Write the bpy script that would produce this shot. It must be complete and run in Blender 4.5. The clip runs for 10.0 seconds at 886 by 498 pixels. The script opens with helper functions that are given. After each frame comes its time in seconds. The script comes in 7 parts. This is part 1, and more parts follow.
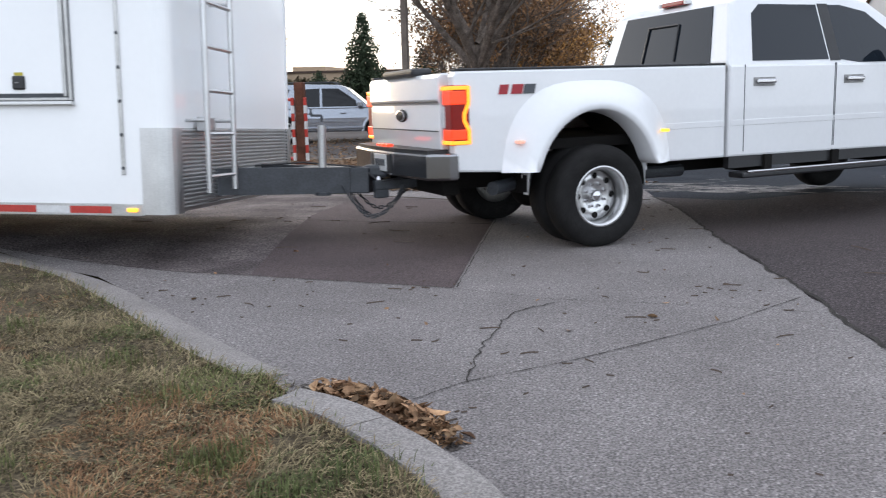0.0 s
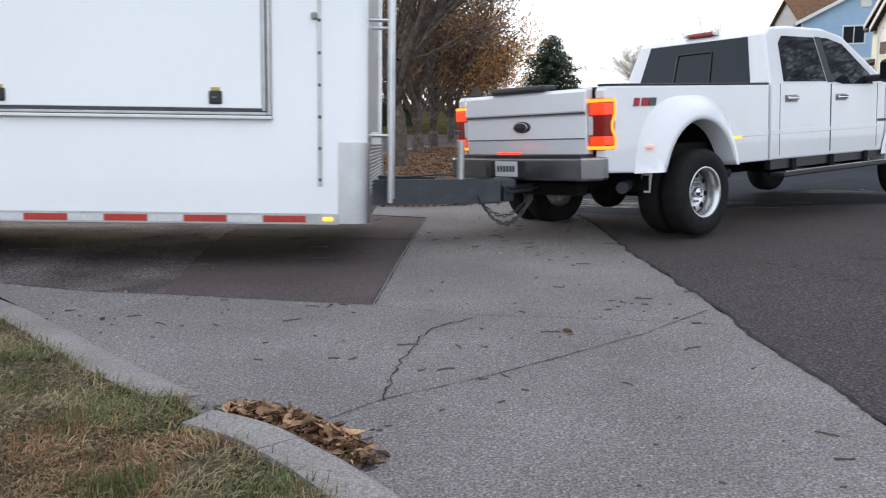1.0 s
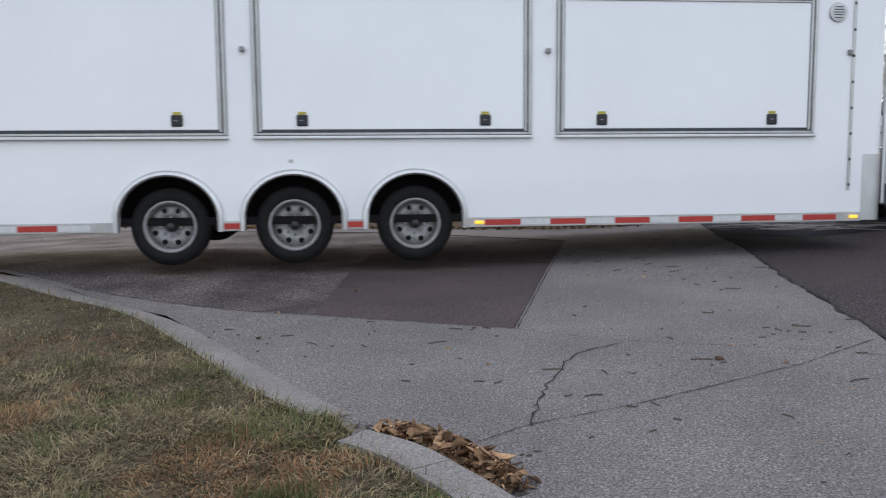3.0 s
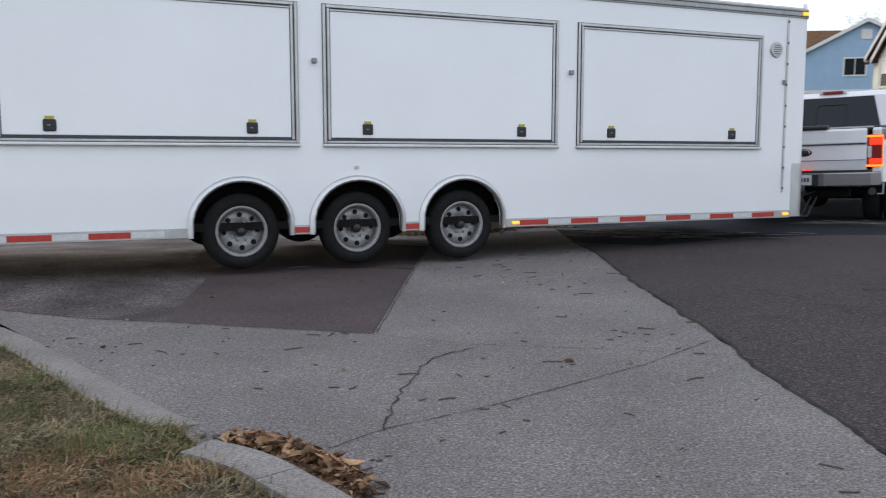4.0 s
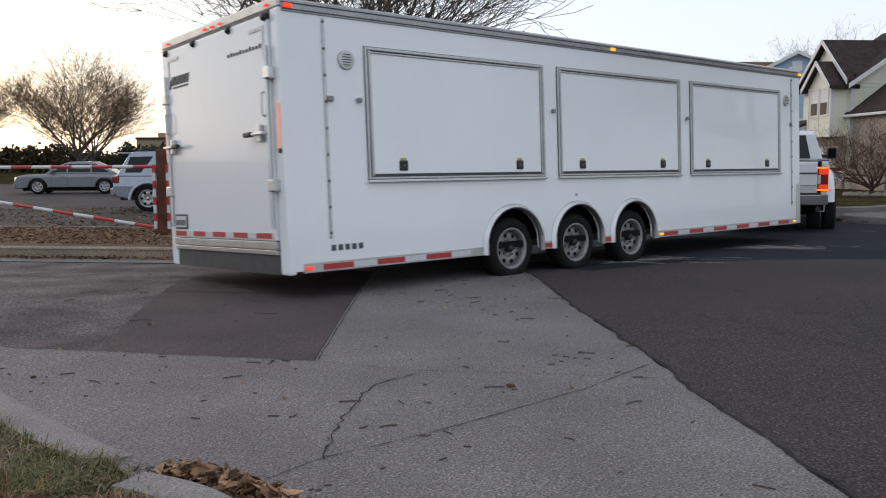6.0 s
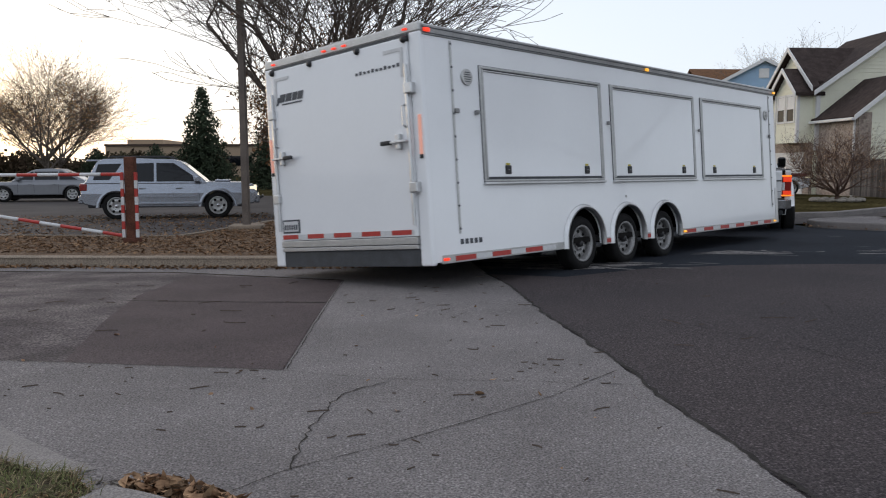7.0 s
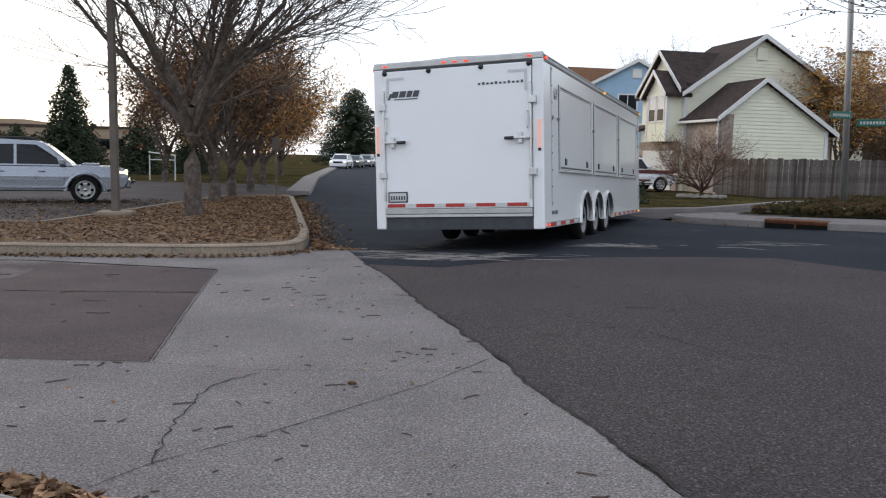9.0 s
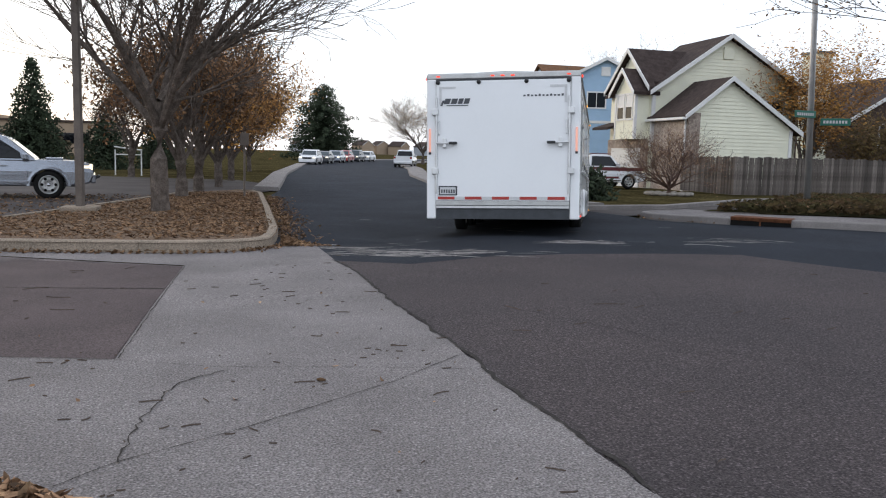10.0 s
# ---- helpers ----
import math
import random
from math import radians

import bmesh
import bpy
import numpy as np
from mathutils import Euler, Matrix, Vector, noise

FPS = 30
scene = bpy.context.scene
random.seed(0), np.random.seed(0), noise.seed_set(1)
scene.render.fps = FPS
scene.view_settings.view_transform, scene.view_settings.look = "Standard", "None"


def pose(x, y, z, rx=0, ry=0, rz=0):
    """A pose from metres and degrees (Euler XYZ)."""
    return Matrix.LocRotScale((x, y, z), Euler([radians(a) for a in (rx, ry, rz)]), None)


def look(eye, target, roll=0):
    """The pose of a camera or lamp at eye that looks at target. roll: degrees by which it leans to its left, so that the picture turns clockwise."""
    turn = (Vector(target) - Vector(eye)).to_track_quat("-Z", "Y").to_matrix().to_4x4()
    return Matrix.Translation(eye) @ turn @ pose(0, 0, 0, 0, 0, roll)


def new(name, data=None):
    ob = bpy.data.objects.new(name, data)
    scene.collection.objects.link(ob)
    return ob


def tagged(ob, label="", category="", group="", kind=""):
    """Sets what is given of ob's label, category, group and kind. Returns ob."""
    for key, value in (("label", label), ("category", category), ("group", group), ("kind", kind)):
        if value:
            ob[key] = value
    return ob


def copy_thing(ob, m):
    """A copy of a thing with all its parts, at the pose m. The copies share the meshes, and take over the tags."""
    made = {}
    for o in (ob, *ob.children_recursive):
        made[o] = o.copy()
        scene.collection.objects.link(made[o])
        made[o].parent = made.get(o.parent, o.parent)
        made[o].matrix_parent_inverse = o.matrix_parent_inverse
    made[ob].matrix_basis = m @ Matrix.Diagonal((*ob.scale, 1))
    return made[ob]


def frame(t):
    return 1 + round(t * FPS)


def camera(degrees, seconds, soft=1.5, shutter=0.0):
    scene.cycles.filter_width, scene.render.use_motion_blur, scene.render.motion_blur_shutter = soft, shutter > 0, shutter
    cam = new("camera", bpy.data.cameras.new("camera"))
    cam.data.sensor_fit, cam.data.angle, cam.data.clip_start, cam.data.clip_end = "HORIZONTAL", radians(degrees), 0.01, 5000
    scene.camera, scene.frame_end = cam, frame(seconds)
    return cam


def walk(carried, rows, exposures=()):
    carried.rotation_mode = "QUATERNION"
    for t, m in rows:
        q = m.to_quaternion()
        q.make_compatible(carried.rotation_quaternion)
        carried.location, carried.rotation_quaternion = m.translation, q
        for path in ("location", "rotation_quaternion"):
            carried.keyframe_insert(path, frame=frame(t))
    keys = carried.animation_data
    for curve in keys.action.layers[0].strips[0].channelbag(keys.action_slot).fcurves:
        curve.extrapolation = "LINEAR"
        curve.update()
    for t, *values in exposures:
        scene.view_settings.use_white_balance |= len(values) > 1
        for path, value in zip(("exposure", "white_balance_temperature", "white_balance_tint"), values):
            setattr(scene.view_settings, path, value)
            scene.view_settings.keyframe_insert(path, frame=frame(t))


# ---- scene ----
cam = camera(56.08, 10.0, soft=1.1, shutter=0.4)
# seconds, eye, then yaw to the left, pitch up and roll in degrees
ROWS = [
    (0.0, -0.005, 0.018, 1.261, 6.42, -10.86, -1.20), (0.5, 0.017, 0.019, 1.265, 3.53, -10.40, -0.59),
    (1.0, 0.028, 0.016, 1.273, 1.03, -9.94, -0.54), (1.5, 0.037, 0.013, 1.278, -0.73, -9.47, -0.63),
    (2.0, 0.044, 0.017, 1.278, -1.94, -9.23, -0.28), (2.2, 0.035, 0.010, 1.280, -1.75, -8.95, -0.35),
    (2.3, 0.015, 0.005, 1.282, 1.00, -8.80, -0.60), (2.4, -0.005, 0.000, 1.284, 3.75, -8.65, -0.90),
    (2.5, -0.024, -0.005, 1.286, 6.25, -8.50, -1.21), (2.7, -0.051, -0.011, 1.289, 9.87, -8.28, -2.16),
    (3.1, -0.030, 0.000, 1.285, 10.2, -8.20, -1.90), (3.8, 0.025, 0.012, 1.275, 3.00, -8.00, -0.60),
    (4.0, 0.036, 0.016, 1.273, 1.23, -7.93, -0.36), (4.5, 0.041, 0.016, 1.272, -2.40, -7.47, 0.05),
    (5.0, 0.045, 0.016, 1.276, -2.68, -7.25, 0.04), (5.5, 0.047, 0.013, 1.275, -2.11, -6.69, -0.07),
    (7.0, 0.086, 0.005, 1.289, -4.39, -5.79, -0.13), (7.5, 0.092, 0.003, 1.287, -5.17, -5.71, -0.31),
    (8.0, 0.119, -0.013, 1.287, -7.18, -5.81, 0.45), (8.5, 0.136, -0.005, 1.287, -10.42, -6.14, 1.17),
    (9.0, 0.133, -0.014, 1.289, -12.51, -6.36, 1.33), (9.5, 0.134, -0.015, 1.289, -13.83, -6.45, 1.54),
    (10.0, 0.133, -0.012, 1.288, -14.61, -6.55, 1.65)]
walk(cam, [(t, pose(x, y, z, 0, 0, yaw) @ pose(0, 0, 0, 90 + pitch) @ pose(0, 0, 0, 0, 0, roll)) for t, x, y, z, yaw, pitch, roll in ROWS],
     exposures=[(0.0, 1.38), (1.0, 1.24), (2.0, 1.08), (2.7, 0.98), (4.5, 0.80), (5.5, 0.54), (7.0, 0.35), (8.5, 0.66), (10.0, 0.88)])

# ---- light: the last daylight, sun low behind thin cloud ahead and to the left ----
SUN_AZ, SUN_EL = 38.0, 9.0          # degrees to the left of +y, and above the horizon
world = bpy.data.worlds.new("dusk")
scene.world = world
world.use_nodes = True
wn = world.node_tree
sky = wn.nodes.new("ShaderNodeTexSky")
sky.sky_type, sky.sun_disc = "NISHITA", False
sky.sun_elevation, sky.sun_rotation = radians(SUN_EL), radians(-SUN_AZ)
sky.dust_density, sky.air_density, sky.ozone_density = 2.0, 0.8, 1.0
cloud = wn.nodes.new("ShaderNodeMix")          # a thin even cloud sheet over the clear sky
cloud.data_type = "RGBA"
cloud.inputs[0].default_value = 0.72
cloud.inputs[7].default_value = (5.15, 5.5, 6.2, 1)
wn.links.new(sky.outputs[0], cloud.inputs[6])
wn.links.new(cloud.outputs[2], wn.nodes["Background"].inputs[0])
wn.nodes["Background"].inputs[1].default_value = 0.15
sun = new("sun", bpy.data.lights.new("sun", "SUN"))
sun.data.energy, sun.data.angle, sun.data.color = 0.25, radians(40), (1.0, 0.9, 0.78)
sx, sy = -math.sin(radians(SUN_AZ)), math.cos(radians(SUN_AZ))
sun.matrix_world = look((sx * 50, sy * 50, 50 * math.tan(radians(SUN_EL + 6))), (0, 0, 0))


# ---- materials ----
def mat(name, rgb, rough=0.8, metal=0.0, var=0.15, scale=6.0, fine=60.0, bump=0.0, bump_scale=80.0, emit=None, power=0.0, tint=None, spec=0.5, coat=0.0, island=0.0, obj=0.0, speck=0.0, speck_scale=220.0, fleck=0.0, fleck_scale=70.0):
    """A surface whose colour varies at two scales; tint: a second colour that the coarse noise brings in."""
    if rough >= 0.75 and spec == 0.5:
        spec = 0.15
    m = bpy.data.materials.new(name)
    m.use_nodes = True
    n, l = m.node_tree.nodes, m.node_tree.links
    b = n["Principled BSDF"]
    b.inputs["Roughness"].default_value, b.inputs["Metallic"].default_value = rough, metal
    b.inputs["Specular IOR Level"].default_value, b.inputs["Coat Weight"].default_value = spec, coat
    co = n.new("ShaderNodeTexCoord")

    def tex(s, detail=6.0):
        t = n.new("ShaderNodeTexNoise")
        t.inputs["Scale"].default_value, t.inputs["Detail"].default_value = s, detail
        l.new(co.outputs["Object"], t.inputs["Vector"])
        return t
    coarse, grain = tex(scale), tex(fine)
    second = tint or tuple(c * (1 - var) for c in rgb)
    ramp = n.new("ShaderNodeValToRGB")
    ramp.color_ramp.elements[0].position, ramp.color_ramp.elements[1].position = 0.35, 0.68
    ramp.color_ramp.elements[0].color, ramp.color_ramp.elements[1].color = (*second, 1), (*rgb, 1)
    l.new(coarse.outputs["Fac"], ramp.inputs[0])
    mix = n.new("ShaderNodeMix")
    mix.data_type, mix.blend_type = "RGBA", "OVERLAY"
    mix.inputs[0].default_value = min(1.0, var * 2)
    l.new(ramp.outputs[0], mix.inputs[6])
    l.new(grain.outputs["Fac"], mix.inputs[7])
    colour = mix.outputs[2]
    if speck:
        st, sr, sm = tex(speck_scale, 3.0), n.new("ShaderNodeMapRange"), n.new("ShaderNodeHueSaturation")
        sr.inputs[1].default_value, sr.inputs[2].default_value = 0.36, 0.64
        sr.inputs[3].default_value, sr.inputs[4].default_value = 1 - speck, 1 + speck
        l.new(st.outputs["Fac"], sr.inputs[0])
        l.new(sr.outputs[0], sm.inputs["Value"])
        l.new(colour, sm.inputs["Color"])
        colour = sm.outputs[0]
    if fleck:                                   # pale grains of stone
        ft, fr2, fm = tex(fleck_scale, 2.0), n.new("ShaderNodeMapRange"), n.new("ShaderNodeHueSaturation")
        fr2.inputs[1].default_value, fr2.inputs[2].default_value = 0.57, 0.68
        fr2.inputs[3].default_value, fr2.inputs[4].default_value = 1.0, 1 + fleck
        l.new(ft.outputs["Fac"], fr2.inputs[0])
        l.new(fr2.outputs[0], fm.inputs["Value"])
        l.new(colour, fm.inputs["Color"])
        colour = fm.outputs[0]
    for amount, node, out in ((island, "ShaderNodeNewGeometry", "Random Per Island"), (obj, "ShaderNodeObjectInfo", "Random")):
        if amount:
            g, mp, hsv = n.new(node), n.new("ShaderNodeMapRange"), n.new("ShaderNodeHueSaturation")
            mp.inputs[3].default_value, mp.inputs[4].default_value = 1 - amount, 1 + amount
            l.new(g.outputs[out], mp.inputs[0])
            l.new(mp.outputs[0], hsv.inputs["Value"])
            l.new(colour, hsv.inputs["Color"])
            colour = hsv.outputs[0]
    l.new(colour, b.inputs["Base Color"])
    if bump:
        bp, bt = n.new("ShaderNodeBump"), tex(bump_scale, 8.0)
        bp.inputs["Strength"].default_value, bp.inputs["Distance"].default_value = bump, 0.02
        l.new(bt.outputs["Fac"], bp.inputs["Height"])
        l.new(bp.outputs[0], b.inputs["Normal"])
    if emit:
        b.inputs["Emission Color"].default_value, b.inputs["Emission Strength"].default_value = (*emit, 1), power
    return m


def glass(name, rgb, rough=0.03, alpha=1.0):
    m = bpy.data.materials.new(name)
    m.use_nodes = True
    b = m.node_tree.nodes["Principled BSDF"]
    b.inputs["Base Color"].default_value, b.inputs["Roughness"].default_value = (*rgb, 1), rough
    b.inputs["Specular IOR Level"].default_value = 0.3
    return m


CONCRETE = mat("worn concrete", (0.226, 0.206, 0.201), 0.9, var=0.16, scale=0.9, fine=40, bump=1.0, bump_scale=85, tint=(0.170, 0.154, 0.150), speck=0.43, speck_scale=95, fleck=0.5, fleck_scale=66)
KERB = mat("kerb concrete", (0.262, 0.24, 0.228), 0.9, var=0.2, scale=2.0, fine=70, bump=0.5, bump_scale=90, tint=(0.195, 0.178, 0.168), speck=0.28, speck_scale=120)
SANDKERB = mat("sandy kerb concrete", (0.30, 0.24, 0.185), 0.9, var=0.25, scale=2.0, fine=60, bump=0.4, bump_scale=60, tint=(0.22, 0.18, 0.14), speck=0.2, speck_scale=60)
BROWN_ASPHALT = mat("brown-grey asphalt", (0.070, 0.0575, 0.0575), 0.9, var=0.2, scale=0.6, fine=60, bump=0.8, bump_scale=130, tint=(0.056, 0.047, 0.048), speck=0.5, speck_scale=95, fleck=0.9, fleck_scale=60)
OLD_ASPHALT = mat("ravelled asphalt", (0.165, 0.14, 0.136), 0.9, var=0.4, scale=1.6, fine=40, bump=1.0, bump_scale=50, tint=(0.075, 0.062, 0.062), speck=0.5, speck_scale=60)
OLD_ASPHALT_PALE = mat("pale worn road surface", (0.27, 0.25, 0.24), 0.9, var=0.3, scale=3, speck=0.3, speck_scale=60)
PATCH_ASPHALT = mat("smooth asphalt patch", (0.094, 0.073, 0.073), 0.9, var=0.2, scale=1.2, fine=60, bump=0.5, bump_scale=120, tint=(0.074, 0.058, 0.058), speck=0.4, speck_scale=100)
DARK_ASPHALT = mat("sealed dark asphalt", (0.030, 0.034, 0.043), 0.85, spec=0.08, var=0.3, scale=0.5, fine=60, bump=0.6, bump_scale=120, tint=(0.020, 0.023, 0.029), speck=0.3, speck_scale=80)
LOT_ASPHALT = mat("grey lot asphalt", (0.088, 0.078, 0.075), 0.9, spec=0.06, var=0.3, scale=0.6, fine=60, tint=(0.062, 0.055, 0.053))
CRACK = mat("dark crack filling", (0.045, 0.04, 0.036), 0.95, var=0.4, scale=9)
GRIT = mat("dark damp grit", (0.085, 0.074, 0.068), 0.95, var=0.4, scale=12, fine=60, bump=0.8, bump_scale=60, speck=0.4, speck_scale=80)
SOIL = mat("leafy soil", (0.20, 0.145, 0.105), 0.95, spec=0.0, var=0.5, scale=2.5, fine=40, bump=0.8, bump_scale=30, tint=(0.12, 0.085, 0.062), speck=0.4, speck_scale=40)
TURF = mat("dry turf", (0.11, 0.088, 0.055), 0.95, var=0.5, scale=1.6, fine=50, bump=0.8, bump_scale=50, tint=(0.06, 0.045, 0.028), speck=0.5, speck_scale=60)
LAWN = mat("autumn lawn", (0.078, 0.064, 0.029), 0.95, var=0.5, scale=0.5, fine=7, bump=0.8, bump_scale=14, tint=(0.034, 0.028, 0.013), speck=0.45, speck_scale=9, spec=0.0)
BED = mat("ground cover bed", (0.03, 0.025, 0.014), 0.95, spec=0.0, var=0.6, scale=2.5, fine=20, bump=0.9, bump_scale=15, tint=(0.035, 0.035, 0.018))
WHITE = mat("white gloss paint", (0.85, 0.855, 0.86), 0.2, var=0.04, scale=0.8, fine=25, coat=0.4, bump=0.015, bump_scale=3)
TRUCK_WHITE = mat("white car paint", (0.71, 0.715, 0.725), 0.25, var=0.04, scale=1.5, fine=30, coat=0.8)
ALU = mat("bare aluminium", (0.62, 0.62, 0.62), 0.35, 1.0, var=0.12, scale=5, fine=90)
ALU_BRUSHED = mat("dull aluminium trim", (0.52, 0.515, 0.505), 0.42, 0.85, var=0.15, scale=6, fine=90)
# Darker than ALU: the rail's grey-brown reflection is painted into its base colour.
RAIL = mat("aluminium rail, grey reflection painted in", (0.34, 0.335, 0.33), 0.38, 0.9, var=0.2, scale=4, fine=60)
CHROME = mat("chrome", (0.56, 0.56, 0.57), 0.14, 1.0, var=0.05)
# Darker than CHROME: the dark road mirrored in the bumper is put into the colour.
BUMPER = mat("bumper chrome, mirrored road painted in", (0.30, 0.30, 0.31), 0.2, 1.0, var=0.1)
STEEL = mat("dark painted steel", (0.045, 0.05, 0.058), 0.5, var=0.3, scale=8, bump=0.1)
BLACK = mat("black plastic", (0.018, 0.018, 0.02), 0.5, var=0.2, scale=12)
# Near-black; also paints the shade inside the wheel holes and the drain mouth.
UNDER = mat("dirty underbody and shaded holes", (0.012, 0.011, 0.0105), 0.9, var=0.3, scale=6)
RUBBER = mat("tyre rubber", (0.016, 0.0155, 0.0155), 0.8, var=0.3, scale=10, fine=60, bump=0.2)
RIM = mat("grey steel rim", (0.31, 0.305, 0.30), 0.5, 0.5, var=0.25, scale=14)
WINDOW = glass("tinted glass", (0.005, 0.006, 0.008))
HOUSEPANE = glass("house window pane", (0.02, 0.024, 0.028), 0.15)
HOUSEPANE.node_tree.nodes["Principled BSDF"].inputs["Specular IOR Level"].default_value = 0.03
CABGLASS = glass("tinted cab glass", (0.010, 0.014, 0.020))
CABGLASS.node_tree.nodes["Principled BSDF"].inputs["Specular IOR Level"].default_value = 0.3
CLEAR = glass("window glass", (0.05, 0.065, 0.075))
RED_TAPE = mat("red reflective tape", (0.45, 0.035, 0.025), 0.4, var=0.15, scale=20)
WHITE_TAPE = mat("white reflective tape", (0.62, 0.62, 0.62), 0.35, var=0.1, scale=20)
RED_LAMP = mat("red lamp", (0.5, 0.02, 0.01), 0.3, emit=(1.0, 0.05, 0.015), power=0.85)
RED_OFF = mat("unlit red lens", (0.25, 0.012, 0.01), 0.2, coat=0.4)
RED_DIM = mat("lit red lens", (0.16, 0.008, 0.006), 0.3, spec=0.25, emit=(1.0, 0.03, 0.01), power=0.025)
TAIL_GLOW = mat("lit tail lamp", (0.6, 0.06, 0.01), 0.3, emit=(1.0, 0.26, 0.015), power=1.0)
BRAKE_GLOW = mat("lit brake chamber", (0.6, 0.05, 0.01), 0.3, emit=(1.0, 0.04, 0.005), power=0.42)
AMBER = mat("amber lamp", (0.6, 0.3, 0.02), 0.3, emit=(1.0, 0.45, 0.04), power=0.8)
LED_PALE = mat("pale led bar", (0.6, 0.3, 0.25), 0.3, emit=(1.0, 0.45, 0.32), power=0.28)
SILVER = mat("silver car paint", (0.29, 0.31, 0.35), 0.26, 0.75, var=0.06, coat=0.6)
GREYCAR = mat("grey car paint", (0.20, 0.205, 0.22), 0.3, 0.4, var=0.06, coat=0.6)
REDCAR = mat("red car paint", (0.35, 0.02, 0.025), 0.3, var=0.06, coat=0.6)
DARKCAR = mat("dark car paint", (0.03, 0.035, 0.045), 0.3, var=0.06, coat=0.6)
MAROON = mat("maroon paint", (0.13, 0.02, 0.025), 0.35, var=0.1, coat=0.4)
BARK = mat("grey-brown bark", (0.165, 0.135, 0.115), 0.95, var=0.4, scale=7, fine=40, bump=1.0, bump_scale=25, tint=(0.08, 0.065, 0.055))
TWIGBARK = mat("thin twigs", (0.12, 0.092, 0.076), 0.95, var=0.3)
RUST_LEAF = mat("rust brown leaves", (0.24, 0.125, 0.055), 0.8, var=0.3, scale=0.9, tint=(0.15, 0.088, 0.052), island=0.5)
ORANGE_LEAF = mat("orange leaves", (0.40, 0.20, 0.045), 0.8, var=0.3, scale=0.7, tint=(0.23, 0.115, 0.045), island=0.5)
OLIVE_LEAF = mat("olive and brown leaves", (0.12, 0.095, 0.035), 0.8, var=0.3, scale=0.8, tint=(0.12, 0.065, 0.03), island=0.5)
FALLEN = mat("fallen leaves", (0.26, 0.16, 0.09), 0.85, var=0.3, scale=3, tint=(0.145, 0.085, 0.05), island=0.55)
LEAFMIX = mat("curled tan leaves", (0.36, 0.23, 0.13), 0.75, var=0.3, scale=9, tint=(0.16, 0.085, 0.05), island=0.75)
COVER = mat("ground cover leaves", (0.042, 0.04, 0.016), 0.85, spec=0.05, var=0.4, scale=1.2, tint=(0.065, 0.038, 0.02), island=0.6)
STONEPALE = mat("pale edging stone", (0.32, 0.29, 0.25), 0.9, var=0.3, scale=8, bump=0.4)
GREENBLADE = mat("green grass blades", (0.118, 0.122, 0.046), 0.8, var=0.3, scale=2, tint=(0.085, 0.10, 0.04), island=0.4)
NEEDLE = mat("dark needles", (0.042, 0.056, 0.03), 0.8, var=0.4, scale=2, tint=(0.026, 0.036, 0.021), island=0.4)
BLADE = mat("dry grass blades", (0.255, 0.205, 0.12), 0.85, var=0.3, scale=1.3, fine=8, tint=(0.155, 0.118, 0.066), island=0.6)
RUSTBLADE = mat("rust-brown dead grass blades", (0.25, 0.15, 0.075), 0.8, var=0.3, scale=2, fine=8, tint=(0.17, 0.085, 0.045), island=0.5)
CREAM = mat("cream siding", (0.80, 0.78, 0.62), 0.7, var=0.08, scale=1.5, fine=20)
TRIMWHITE = mat("white trim paint", (0.72, 0.71, 0.69), 0.6, var=0.08)
BLUE = mat("blue siding", (0.33, 0.48, 0.64), 0.7, var=0.08, scale=1.5)
GREYSIDE = mat("grey siding", (0.35, 0.37, 0.40), 0.7, var=0.08, scale=1.5)
SHINGLE = mat("dark brown shingles", (0.062, 0.045, 0.04), 0.95, var=0.4, scale=3, fine=25, bump=0.5, bump_scale=20)
TANROOF = mat("tan shingles", (0.19, 0.10, 0.055), 0.95, var=0.3, scale=3)
STONE = mat("stone veneer", (0.50, 0.42, 0.35), 0.9, var=0.5, scale=4, fine=15, bump=0.8, bump_scale=8, tint=(0.33, 0.26, 0.22), obj=0.25)
FENCE = mat("weathered fence boards", (0.175, 0.152, 0.135), 0.95, var=0.4, scale=1.8, fine=30, tint=(0.085, 0.072, 0.064), obj=0.45)
TANWALL = mat("tan school wall", (0.36, 0.27, 0.19), 0.9, var=0.1, scale=0.5)
POLE = mat("weathered pole paint", (0.16, 0.13, 0.11), 0.7, 0.2, var=0.25, scale=4)
GALV = mat("galvanised pole", (0.42, 0.41, 0.40), 0.5, 0.5, var=0.15, scale=4)
GREEN_SIGN = mat("green sign sheet", (0.01, 0.16, 0.11), 0.4, var=0.1)
RUSTWOOD = mat("rust-brown post", (0.14, 0.06, 0.04), 0.85, var=0.4, scale=6, bump=0.4)
RUST = mat("rusty steel", (0.17, 0.07, 0.035), 0.9, var=0.4, scale=6)
SHRUB = mat("reddish bare twigs", (0.13, 0.085, 0.07), 0.95, var=0.3)
GREENLEAF = mat("dark evergreen leaves", (0.03, 0.045, 0.02), 0.8, var=0.4, scale=3, island=0.4)
DARKBROWN = mat("dark brown wall", (0.085, 0.06, 0.05), 0.9, var=0.3, scale=3)
INK = mat("dark grey lettering", (0.07, 0.075, 0.085), 0.6, var=0.1)
RED_INK = mat("red lettering", (0.35, 0.02, 0.03), 0.5, var=0.1)


# ---- building helpers ----
def link(name, bm, material, parent=None, smooth=False):
    me = bpy.data.meshes.new(name)
    bm.to_mesh(me)
    bm.free()
    for m in material if isinstance(material, (list, tuple)) else [material]:
        me.materials.append(m)
    if smooth:
        me.shade_smooth()
    ob = new(name, me)
    if parent is not None:
        ob.parent = parent
    return ob


def part(name, bm, material, parent, label="", smooth=False):
    return tagged(link(name, bm, material, parent, smooth), label)


